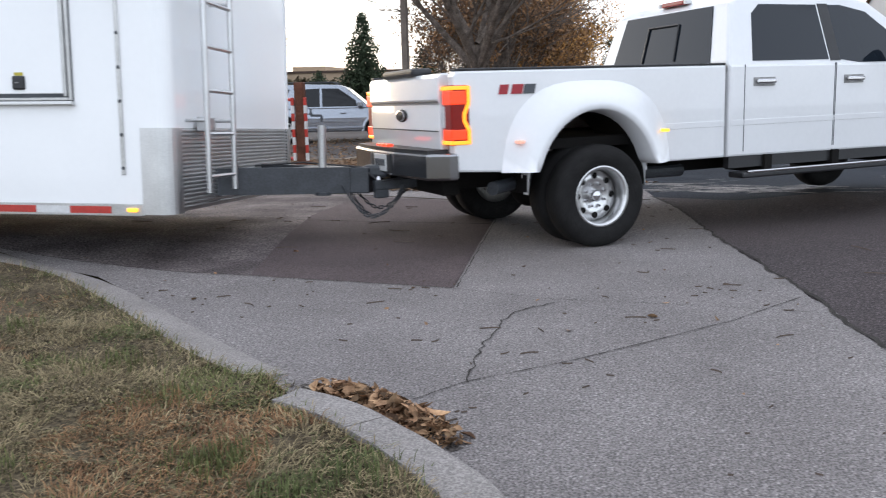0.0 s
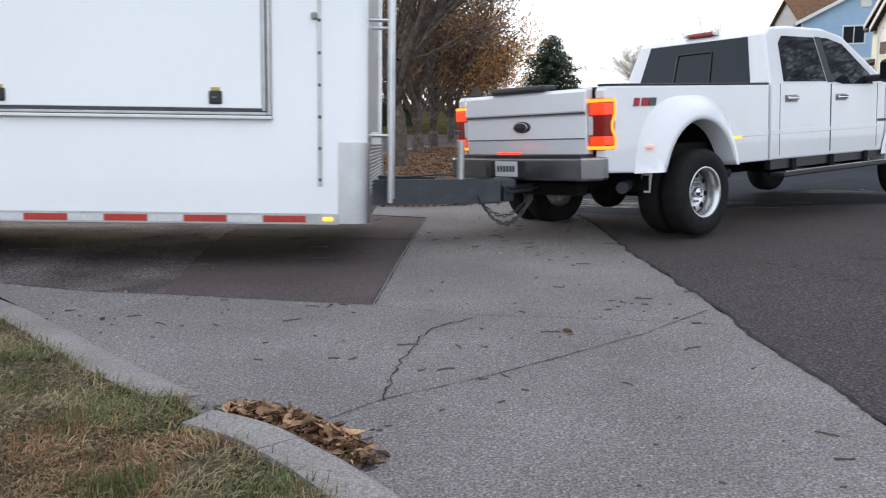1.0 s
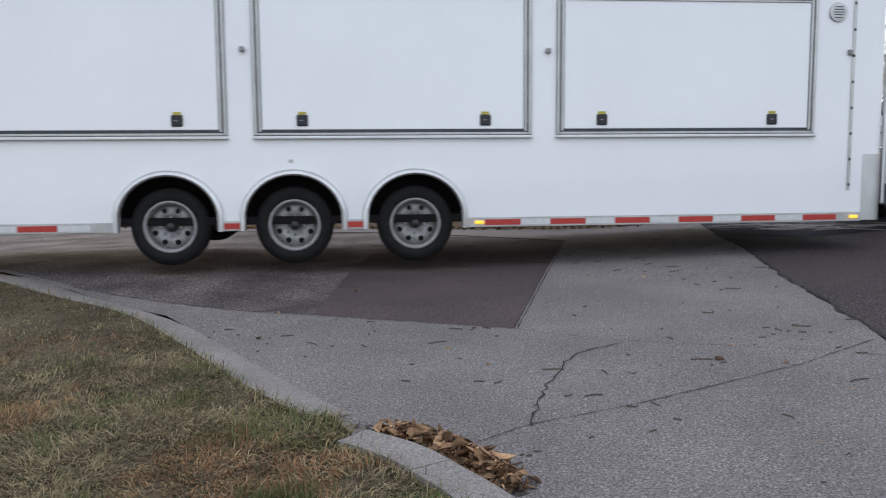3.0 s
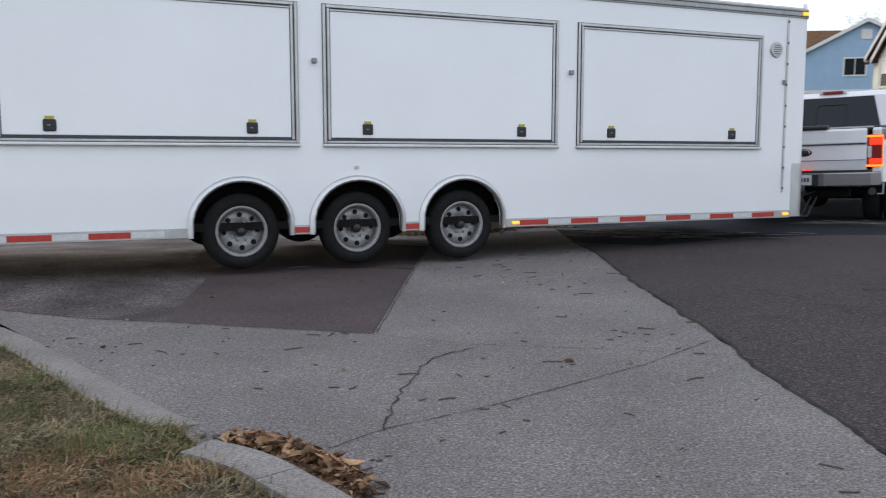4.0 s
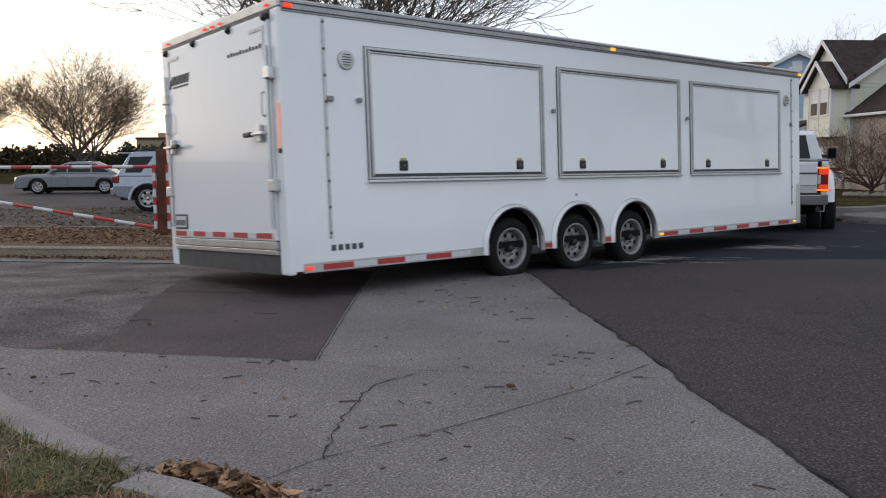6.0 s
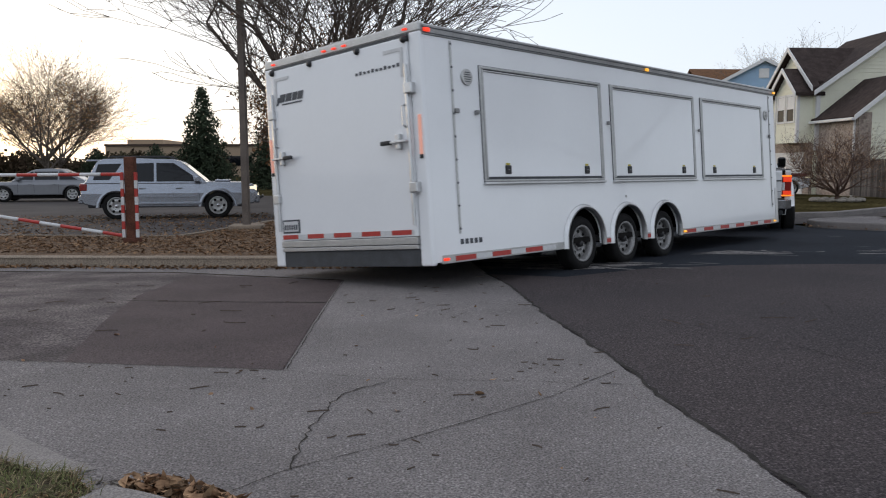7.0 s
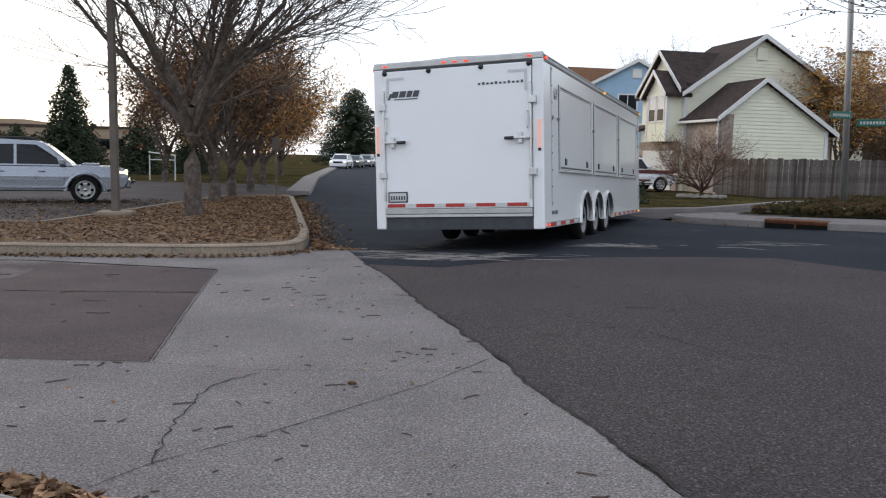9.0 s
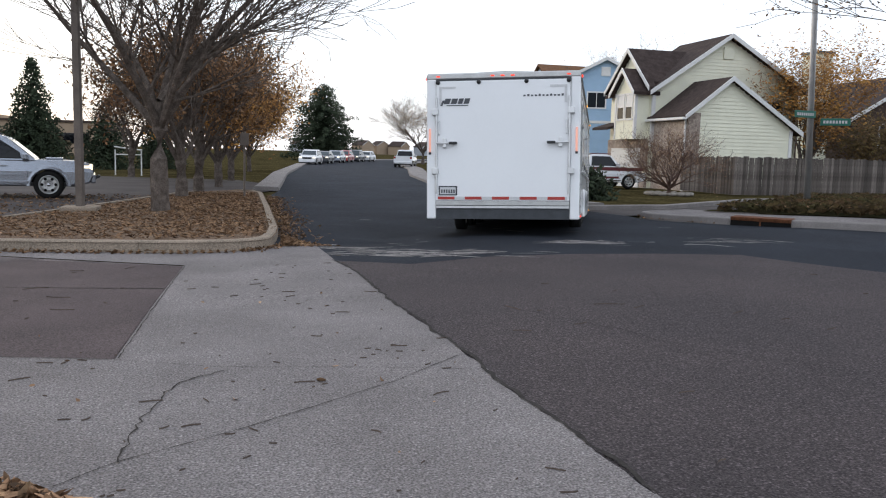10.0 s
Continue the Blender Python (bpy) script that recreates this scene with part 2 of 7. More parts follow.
def thing(name, label, category, group="", m=None):
    ob = tagged(new(name), label, category, group)
    if m is not None:
        ob.matrix_basis = m
    return ob


def box(x0, x1, y0, y1, z0, z1, bevel=0.0, bm=None, seg=2):
    b = bm or bmesh.new()
    vs = bmesh.ops.create_cube(b, size=1.0)["verts"]
    for v in vs:
        v.co = Vector((x0 + (v.co.x + 0.5) * (x1 - x0), y0 + (v.co.y + 0.5) * (y1 - y0), z0 + (v.co.z + 0.5) * (z1 - z0)))
    if bevel:
        es = list({e for v in vs for e in v.link_edges})
        bmesh.ops.bevel(b, geom=es, offset=bevel, segments=seg, profile=0.5, affect="EDGES")
    return b


def rod(p0, p1, r0, r1=None, seg=12, bm=None, caps=True):
    """A tapered round bar from p0 to p1."""
    b = bm or bmesh.new()
    p0, p1 = Vector(p0), Vector(p1)
    d = p1 - p0
    r1 = r0 if r1 is None else r1
    q = d.to_track_quat("Z", "Y").to_matrix()
    rings = []
    for p, r in ((p0, r0), (p1, r1)):
        rings.append([b.verts.new(p + q @ Vector((r * math.cos(2 * math.pi * i / seg), r * math.sin(2 * math.pi * i / seg), 0))) for i in range(seg)])
    for i in range(seg):
        b.faces.new((rings[0][i], rings[0][(i + 1) % seg], rings[1][(i + 1) % seg], rings[1][i]))
    if caps:
        b.faces.new(rings[0][::-1])
        b.faces.new(rings[1])
    return b


def lathe(profile, axis="Y", seg=32, bm=None, closed=False):
    """Turns (radius, along) pairs round an axis."""
    b = bm or bmesh.new()
    rings = []
    for r, a in profile:
        ring = []
        for i in range(seg):
            w = 2 * math.pi * i / seg
            u, v = r * math.cos(w), r * math.sin(w)
            ring.append(b.verts.new((u, a, v) if axis == "Y" else (u, v, a) if axis == "Z" else (a, u, v)))
        rings.append(ring)
    pairs = list(zip(rings, rings[1:])) + ([(rings[-1], rings[0])] if closed else [])
    for r0, r1 in pairs:
        for i in range(seg):
            b.faces.new((r0[i], r0[(i + 1) % seg], r1[(i + 1) % seg], r1[i]))
    bmesh.ops.recalc_face_normals(b, faces=b.faces)
    return b


def slab(outline, a0, a1, plane="xz", bm=None, bevel=0.0):
    """Extrudes an outline: in xz from y = a0 to a1, in xy from z = a0 to a1, in yz from x = a0 to a1."""
    b = bm or bmesh.new()
    to = {"xz": lambda u, v, a: (u, a, v), "xy": lambda u, v, a: (u, v, a), "yz": lambda u, v, a: (a, u, v)}[plane]
    r0, r1 = ([b.verts.new(to(u, v, a)) for u, v in outline] for a in (a0, a1))
    n = len(outline)
    fs = [b.faces.new(r0), b.faces.new(r1[::-1])] + [b.faces.new((r0[i], r1[i], r1[(i + 1) % n], r0[(i + 1) % n])) for i in range(n)]
    bmesh.ops.recalc_face_normals(b, faces=fs)
    if bevel:
        es = list(fs[0].edges) + list(fs[1].edges)
        bmesh.ops.bevel(b, geom=es, offset=bevel, segments=2, profile=0.5, affect="EDGES")
    return b


def tube(points, r, seg=8, bm=None):
    b = bm or bmesh.new()
    for p, q in zip(points, points[1:]):
        rod(p, q, r, r, seg, b)
    return b


# ---- the ground ----
def height(x, y):
    """The street's lie: level near by, falling gently beyond the crossing, a little rise to the side street."""
    s = -0.5 * (x - 3) + 0.85 * (y - 9.5)
    s = math.log1p(math.exp(min(s * 1.5, 60))) / 1.5
    d = -0.3 * (1 - math.exp(-s * 0.035 / 0.3))
    u = min(max((y - 5.6) / 1.3, 0), 1)
    u = u * u * (3 - 2 * u)
    off, run = -0.796 * (x - 1.8) + 0.606 * (y - 12.8), 0.606 * (x - 1.8) + 0.796 * (y - 12.8)
    v = min(max((run + 1.2) / 1.5, 0), 1)
    d -= 0.12 * math.exp(-(off / 1.1) ** 2) * v * v * (3 - 2 * v) * math.exp(-(max(run - 6, 0) / 4) ** 2)
    return d + 0.20 * math.exp(-((x + 6) / 3) ** 2) * u * math.exp(-(max(y - 7, 0) / 2.5) ** 2)


def sheet(name, outline, lift, material, label="", kind="structure", step=0.5, near=30.0, category="ground"):
    """A flat cover of that outline, laid on the ground's lie."""
    b = bmesh.new()
    b.faces.new([b.verts.new((x, y, 0)) for x, y in outline])
    for k in (0, 1):
        lo, hi = min(p[k] for p in outline), max(p[k] for p in outline)
        c = max(lo, -near) + step
        while c < min(hi, near):
            co, no = [0, 0, 0], [0, 0, 0]
            co[k], no[k] = c, 1
            bmesh.ops.bisect_plane(b, geom=b.verts[:] + b.edges[:] + b.faces[:], plane_co=co, plane_no=no)
            c += step
    bmesh.ops.triangulate(b, faces=b.faces)
    for v in b.verts:
        v.co.z = height(v.co.x, v.co.y) + lift
    for f in b.faces:
        if f.normal.z < 0:
            f.normal_flip()
    return tagged(link(name, b, material), label, category, "", kind)


def path_offset(points, d):
    """The points moved d metres to the left of their way."""
    out = []
    for i, p in enumerate(points):
        a, c = Vector(points[max(i - 1, 0)]), Vector(points[min(i + 1, len(points) - 1)])
        w = (c - a).normalized()
        out.append((p[0] - w.y * d, p[1] + w.x * d))
    return out


def refine(points, step):
    out = [points[0]]
    for a, c in zip(points, points[1:]):
        n = max(1, round(math.dist(a, c) / step))
        out += [(a[0] + (c[0] - a[0]) * k / n, a[1] + (c[1] - a[1]) * k / n) for k in range(1, n + 1)]
    return out


def smooth_path(points, rounds=2):
    for _ in range(rounds):
        out = [points[0]]
        for a, c in zip(points, points[1:]):
            out += [(a[0] * 0.75 + c[0] * 0.25, a[1] * 0.75 + c[1] * 0.25), (a[0] * 0.25 + c[0] * 0.75, a[1] * 0.25 + c[1] * 0.75)]
        points = out + [points[-1]]
    return points


def kerb(name, points, profile, material, label, piece=2.4, gap=0.006):
    """Kerb stones along a line: profile of (inwards, up) from the road's edge; each stone is a part."""
    root = tagged(new(name), label, "kerb", "", "structure")
    run, chunk, chunks = 0.0, [points[0]], []
    for a, c in zip(points, points[1:]):
        run += math.dist(a, c)
        chunk.append(c)
        if run > piece:
            chunks.append(chunk)
            chunk, run = [c], 0.0
    if len(chunk) > 1:
        chunks.append(chunk)
    for ch in chunks:
        b, rows = bmesh.new(), []
        a0, a1 = Vector(ch[0]), Vector(ch[1])
        ch = [tuple(a0 + (a1 - a0).normalized() * gap)] + list(ch[1:])
        sides = [path_offset(ch, u) for u, _ in profile]
        for i in range(len(ch)):
            rows.append([b.verts.new((sides[j][i][0], sides[j][i][1], height(*ch[i]) + profile[j][1] + 0.004 * noise.noise((ch[i][0] * 2, ch[i][1] * 2, j)))) for j in range(len(profile))])
        for r0, r1 in zip(rows, rows[1:]):
            for j in range(len(profile) - 1):
                b.faces.new((r0[j], r0[j + 1], r1[j + 1], r1[j]))
        b.faces.new(rows[0])
        b.faces.new(rows[-1][::-1])
        bmesh.ops.recalc_face_normals(b, faces=b.faces)
        part("kerb_stone", b, material, root)
    return root


# ---- large structure: ground, streets, kerbs ----
def base_ground():
    b = bmesh.new()
    xs = [-900, -500, -250, -120, -70, -45] + [-30 + 1.5 * i for i in range(41)] + [45, 70, 120, 250, 500, 900]
    ys = [-600, -200, -80, -30, -12, -5] + [1.5 * i for i in range(31)] + [55, 70, 90, 120, 170, 260, 450, 900]
    grid = [[b.verts.new((x, y, height(x, y) - 0.05)) for x in xs] for y in ys]
    for r0, r1 in zip(grid, grid[1:]):
        for i in range(len(xs) - 1):
            b.faces.new((r0[i], r0[i + 1], r1[i + 1], r1[i]))
    return tagged(link("ground", b, LAWN), "dry autumn lawn and open land round the streets", "ground", "", "structure")


ASPEDGE = [(1.73, 2.75), (1.69, 3.55), (1.64, 4.25), (1.61, 5.32), (1.50, 6.85), (1.49, 8.53), (1.38, 10.0)]
SEAL = [(2.23, 9.5), (3.37, 10.15), (4.6, 10.35), (5.85, 10.3), (7.06, 10.1), (7.4, 9.2), (7.9, 8.3)]
CORNER = [(15.2, -12), (15.0, 4), (14.6, 10), (13.6, 12.6), (12.5, 13.75), (11.3, 14.65), (10.4, 15.55), (9.85, 16.5), (9.5, 17.5), (9.85, 18.5), (11.6, 19.2)]
RIGHT_KERB = smooth_path(CORNER)
BED_EDGE = [(13.2, 18.8), (11.95, 18.6), (11.4, 18.15), (11.6, 17.5), (12.2, 16.9), (12.75, 16.4), (13.9, 15.5), (15.2, 14.2), (16.2, 11), (16.6, 4), (16.8, -12)]
ROAD_RIGHT = [(9.6, 22.5), (9.3, 24), (9.3, 30), (9.6, 38), (12, 55), (16.5, 77), (22.5, 113), (36, 150), (70, 190)]
ROAD_LEFT = [(48, 196), (18, 136), (8, 88), (3.7, 52), (2.0, 31.6), (1.35, 27), (1.2, 20), (0.95, 14), (0.75, 12.1), (1.35, 11.9)]
FAR_GUTTER = [(0.72, 11.9), (0.33, 11.26), (-0.66, 11.12), (-2.68, 11.58), (-12, 13.8), (-30, 18)]
NEAR_KERB = [(-0.05, 2.2), (-0.13, 2.36), (-0.19, 2.44), (-0.38, 2.68), (-0.47, 2.77), (-0.62, 2.93), (-0.78, 3.04), (-0.92, 3.11)]
FAR_EDGE = [(-1.1, 3.50), (-1.37, 3.72), (-2.12, 4.5), (-3.1, 5.5), (-4.31, 6.2), (-5.32, 6.66), (-8, 6.9), (-30, 7.0)]
LEFT_EDGE = NEAR_KERB + FAR_EDGE
base_ground()
JAG = random.Random(4)
edge = [(x + JAG.uniform(-0.02, 0.02), y) for x, y in refine(ASPEDGE, 0.12)]
sheet("road_near", [(1.73, -12)] + edge + SEAL + [(15.3, 8.2), (15.6, -12)], 0.004, BROWN_ASPHALT, "brown-grey worn asphalt of the street", category="road", step=1.0)
sheet("road_main", [(1.38, 10.0)] + SEAL + [(15.1, 8.2)] + CORNER[2:9] + [(9.7, 18.6), (9.6, 22.5)] + ROAD_RIGHT[1:] + ROAD_LEFT, 0.004, DARK_ASPHALT, "dark sealed asphalt road bending away uphill", category="road", step=1.0)
sheet("concrete_pan", [(1.73, -12), (1.73, 2.75)] + edge + [(1.36, 11.9), (0.72, 11.85)] + FAR_GUTTER[1:] + [(-30, 17.3), (-12, 13.2), (-2.54, 11.0), (-0.34, 9.69), (-0.52, 5.18), (-2.65, 5.69), (-4.36, 6.3), (-5.3, 6.72), (-8, 6.95)] + LEFT_EDGE[::-1][1:] + [(0.3, 1.4), (0.72, -12)], 0.012, CONCRETE, "worn pale concrete drainage pan crossing the side street", category="pavement", step=0.5)
sheet("side_street", [(-0.52, 5.18), (-0.34, 9.69), (-2.54, 11.0), (-12, 13.2), (-30, 17.3), (-30, 6.9), (-8, 6.95), (-5.3, 6.72), (-4.36, 6.3), (-2.65, 5.69)], 0.004, OLD_ASPHALT, "ravelled old asphalt of the side street", category="road", step=0.5)
sheet("asphalt_patch", [(-0.53, 5.19), (-0.35, 9.6), (-2.3, 10.6), (-2.35, 8.5), (-2.0, 5.55)], 0.009, PATCH_ASPHALT, "smooth brown asphalt patch beside the concrete", category="road", step=0.5)
sheet("lot", [(-40, 24), (-8, 17.4), (-3.9, 16.3), (-1.35, 26.7), (0.7, 29.2), (1.9, 31.8), (2.1, 37), (0.6, 42), (-14, 46), (-40, 62)], 0.0, LOT_ASPHALT, "grey asphalt car park with fallen leaves", category="road", step=2.0, near=40)
ISLAND = smooth_path([(-30, 18.0), (-12, 13.8), (-2.68, 11.62), (-0.66, 11.16), (0.25, 11.2), (0.72, 11.6), (0.82, 12.6)], 2) + [(0.95, 14), (1.1, 20), (1.22, 27.2), (0.95, 28.6), (0.4, 28.9)]
sheet("island_soil", ISLAND + [(-0.9, 27.4), (-1.3, 26.4), (-3.75, 16.1), (-8, 17.1), (-30, 22)], 0.135, SOIL, "leaf-strewn bare soil of a kerbed planting island", category="ground", step=1.0)
kerb("island_kerb", refine(ISLAND, 0.5), [(0, -0.05), (0.015, 0.13), (0.04, 0.155), (0.15, 0.16), (0.16, 0.05)], SANDKERB, "sandy concrete kerb round the planting island", 2.2)
kerb("lot_kerb", refine([(-0.9, 27.4), (-1.3, 26.4), (-3.75, 16.1), (-8, 17.1), (-30, 22)], 0.8), [(0, 0.0), (0.0, 0.16), (0.12, 0.165), (0.14, 0.0)], SANDKERB, "low concrete kerb between the car park and soil", 3.0)
FAR_SMOOTH = smooth_path(FAR_EDGE, 2)
ROLLED = [(-0.02, -0.02), (0.0, 0.016), (0.09, 0.034), (0.19, 0.056), (0.27, 0.066), (0.29, 0.0)]
kerb("kerb_rolled", refine(FAR_SMOOTH, 0.4), ROLLED, KERB, "low rolled concrete edge running up to dry grass", 3.0)
sheet("gap_soil", [(-0.90, 3.10), (-0.99, 2.95), (-1.32, 3.25), (-1.36, 3.5), (-1.08, 3.5)], 0.016, CONCRETE, "broken concrete and litter where the kerb breaks off", category="ground", step=0.1)
NEAR_LINE = [(0.72, -12.0), (0.3, 1.4)] + smooth_path(NEAR_KERB, 2)
kerb("kerb_left", refine(NEAR_LINE, 0.15), [(-0.014, -0.02), (0.0, 0.078), (0.008, 0.094), (0.026, 0.103), (0.19, 0.110), (0.205, 0.0)], KERB, "worn pale concrete kerb beside dry grass", 3.0)
LEFT_IN = path_offset(NEAR_LINE, 0.19)[:-1] + [(-0.98, 3.06), (-1.13, 3.28)] + path_offset(FAR_SMOOTH, 0.27)
sheet("verge", LEFT_IN + [(-30, -12), (0.5, -12)], 0.088, TURF, "dry straw-coloured grass verge", category="lawn", step=0.5)
kerb("right_kerb", refine(RIGHT_KERB[8:][::-1], 0.7), [(0, -0.02), (0.03, 0.13), (0.05, 0.15), (0.2, 0.155), (0.21, 0.0)], KERB, "concrete kerb at the street corner", 3.0)
sheet("corner_walk", path_offset(RIGHT_KERB, -0.18) + BED_EDGE, 0.14, CONCRETE, "pale concrete corner pavement", category="pavement", step=1.0)
sheet("planting_bed", BED_EDGE[::-1] + [(19, 24.6), (40, 30), (40, -12)], 0.17, BED, "dark ground-cover bed with fallen leaves", category="plant bed", step=1.0, near=40)
sheet("side_lane", [(9.5, 18.9), (11.6, 19.25), (13.2, 18.85), (19, 24.7), (40, 30.2), (40, 32), (18.5, 26.4), (12.6, 21.8), (9.5, 21.4)], 0.0, LOT_ASPHALT, "grey asphalt lane between kerbs beside the house lawn", category="road", step=1.5, near=40)
kerb("lane_kerb", refine([(9.55, 21.45), (12.6, 21.85), (18.5, 26.45), (40, 32.1)], 0.8), [(0, -0.02), (0.02, 0.11), (0.04, 0.125), (0.16, 0.13), (0.17, 0.0)], KERB, "concrete kerb between the lane and the lawn", 3.0)
kerb("road_kerb_right", refine(ROAD_RIGHT[:8], 4.0)[::-1], [(0, -0.02), (0.03, 0.13), (0.2, 0.15), (1.4, 0.15), (1.5, 0.0)], KERB, "concrete kerb and walk along the road", 12.0)
kerb("road_kerb_left", refine(ROAD_LEFT[:5], 4.0)[::-1], [(0, -0.02), (0.03, 0.13), (0.2, 0.15), (0.9, 0.15), (1.0, 0.0)], KERB, "concrete kerb along the bending road", 12.0)


# ---- wheels ----
def wheel(parent, name, r, width, rim_r, face, style, m, rim_mat=RIM):
    """A tyre and rim turning about local y; the outer side faces -y. face: how deep the rim's disc lies under the tyre's outer wall."""
    w = thing_part(name, parent, m)
    h = width / 2
    tyre = lathe([(rim_r, -h * 0.72), (rim_r + 0.02, -h * 0.9), (rim_r + (r - rim_r) * 0.5, -h), (r - 0.045, -h * 0.93), (r - 0.012, -h * 0.78), (r, -h * 0.5), (r, h * 0.5), (r - 0.012, h * 0.78), (r - 0.045, h * 0.93), (rim_r + (r - rim_r) * 0.5, h), (rim_r, h * 0.72)], seg=44)
    part("tyre", tyre, RUBBER, w, "black rubber tyre", True)
    d = -h * 0.72 + face
    b = lathe([(rim_r, h * 0.7), (rim_r - 0.012, h * 0.2), (rim_r - 0.02, d), (rim_r - 0.012, -h * 0.8), (rim_r + 0.016, -h * 0.93), (rim_r + 0.018, -h * 0.86)], seg=40)
    part("rim", b, rim_mat, w, "", True)
    b = lathe([(rim_r * 0.97, d + 0.03), (rim_r * 0.86, d + 0.0), (rim_r * 0.5, d - 0.012), (rim_r * 0.42, d + 0.004), (0.001, d + 0.004)], seg=40)
    part("rim_disc", b, rim_mat, w, "", True)
    n = {"trailer": 8, "dually": 8, "spoke": 6}[style]
    # The holes are near-black discs on the rim, their shade drawn as colour.
    holes = bmesh.new()
    for i in range(n):
        a = 2 * math.pi * i / n
        rr, hr = rim_r * (0.70 if style != "spoke" else 0.72), rim_r * (0.115 if style != "spoke" else 0.17)
        c = Vector((rr * math.cos(a), d - 0.012, rr * math.sin(a)))
        rod(c, c + Vector((0, 0.004, 0)), hr, hr, 10, holes)
    tagged(part("hand_hole" if style != "spoke" else "spoke_gap", holes, UNDER, w), kind="stuff")
    hub = lathe([(rim_r * 0.23, d + 0.01), (rim_r * 0.21, d - 0.045), (rim_r * 0.15, d - 0.06), (0.001, d - 0.065)], seg=20)
    part("hub_cap", hub, BLACK if style == "trailer" else CHROME, w, "", True)
    nuts = bmesh.new()
    for i in range(8 if style != "spoke" else 6):
        a = 2 * math.pi * (i + 0.5) / 8
        c = Vector((rim_r * 0.4 * math.cos(a), d, rim_r * 0.4 * math.sin(a)))
        rod(c, c + Vector((0, -0.03, 0)), 0.012, 0.01, 6, nuts)
    tagged(part("wheel_nut", nuts, CHROME, w), kind="stuff")
    return w


def thing_part(name, parent, m):
    """A part that is itself made of pieces."""
    ob = new(name)
    ob.parent = parent
    ob.matrix_basis = m
    return ob


# ---- the trailer: x ahead, y to its left, z up, from the ground under its rear ----
TW, TLEN, TZB, TZT, TR = 1.295, 9.46, 0.324, 2.756, 0.345
HUBS = (2.81, 3.895, 4.978)
PANELS = ((0.867, 3.338), (3.569, 6.035), (6.269, 8.732))
PZ0, PZ1 = 1.14, 2.39


def trailer():
    tr = thing("enclosed_trailer", "long white enclosed cargo trailer with three side hatches and triple axles", "trailer")
    # the shell: side walls with wheel arches
    def side_outline():
        pts = [(0.03, TZB), ]
        for hx in HUBS:
            pts += [(hx + 0.43 * math.cos(math.pi - math.pi * k / 14), max(TZB, TR + 0.05 + 0.40 * math.sin(math.pi * k / 14)) if 0 < k < 14 else TZB) for k in range(15)]
        return pts + [(TLEN - 0.12, TZB), (TLEN - 0.12, TZT - 0.06), (0.03, TZT - 0.06)]
    for sgn in (-1, 1):
        part("side_wall", slab(side_outline(), sgn * TW, sgn * (TW - 0.05)), WHITE, tr, "glossy white aluminium side wall")
    part("floor_pan", box(0.1, TLEN - 0.12, -TW + 0.05, TW - 0.05, TZB + 0.03, TZB + 0.1), UNDER, tr)
    for y0, y1 in ((-TW + 0.32, TW - 0.32),):
        part("wheel_box", box(HUBS[0] - 0.5, HUBS[2] + 0.5, y0, y1, TZB + 0.1, TR + 0.62), UNDER, tr)
    roof = slab([(-TW + 0.02, TZT - 0.06), (-TW + 0.1, TZT - 0.015), (0, TZT + 0.03), (TW - 0.1, TZT - 0.015), (TW - 0.02, TZT - 0.06)], 0.02, TLEN - 0.05, "yz")
    part("roof", roof, ALU_BRUSHED, tr)
    # front wall, rounded corners and ribbed stone guard
    part("front_wall", box(TLEN - 0.14, TLEN - 0.02, -TW + 0.12, TW - 0.12, TZB + 0.1, TZT - 0.05), WHITE, tr)
    for sgn in (-1, 1):
        arc = [(TLEN - 0.12 + 0.12 * math.sin(math.pi / 2 * k / 6), sgn * (TW - 0.12 + 0.12 * math.cos(math.pi / 2 * k / 6))) for k in range(7)]
        part("corner_post", slab(arc + [(TLEN - 0.12, sgn * (TW - 0.12))], TZB, TZT - 0.03, "xy"), WHITE, tr, smooth=False)
        arc2 = [(TLEN - 0.12 + 0.135 * math.sin(math.pi / 2 * k / 6), sgn * (TW - 0.12 + 0.128 * math.cos(math.pi / 2 * k / 6))) for k in range(7)]
        part("corner_guard", slab([(TLEN - 0.22, sgn * (TW + 0.006)), *arc2, (TLEN + 0.012, sgn * (TW - 0.18)), (TLEN - 0.1, sgn * (TW - 0.14))], TZB - 0.01, TZB + 0.62, "xy"), ALU, tr, "bright aluminium corner guard")
    guard = part("stone_guard", box(TLEN - 0.03, TLEN - 0.01, -TW + 0.17, TW - 0.17, TZB, TZB + 0.62), ALU, tr, "ribbed aluminium stone guard")
    for k in range(20):
        z = TZB + 0.02 + k * 0.03
        part("guard_rib", box(TLEN - 0.012, TLEN + 0.006, -TW + 0.17, TW - 0.17, z, z + 0.02, 0.005, None, 1), ALU, guard)
    for sgn in (-1, 1):
        rail = [(sgn * (TW + 0.004), TZT - 0.13), (sgn * (TW + 0.012), TZT - 0.125), (sgn * (TW + 0.012), TZT - 0.03), (sgn * (TW - 0.06), TZT + 0.004), (sgn * (TW - 0.07), TZT - 0.03)]
        part("roof_rail", slab(rail, 0.0, TLEN - 0.06, "yz"), RAIL, tr, "ribbed aluminium roof rail, grey reflection painted in")
        for z in (TZT - 0.115, TZT - 0.06):
            part("rail_groove", box(0.0, TLEN - 0.07, *sorted((sgn * (TW + 0.0125), sgn * (TW + 0.0155))), z, z + 0.012), STEEL, tr)
    part("front_header", box(TLEN - 0.1, TLEN + 0.01, -TW + 0.05, TW - 0.05, TZT - 0.12, TZT, 0.02), ALU_BRUSHED, tr)
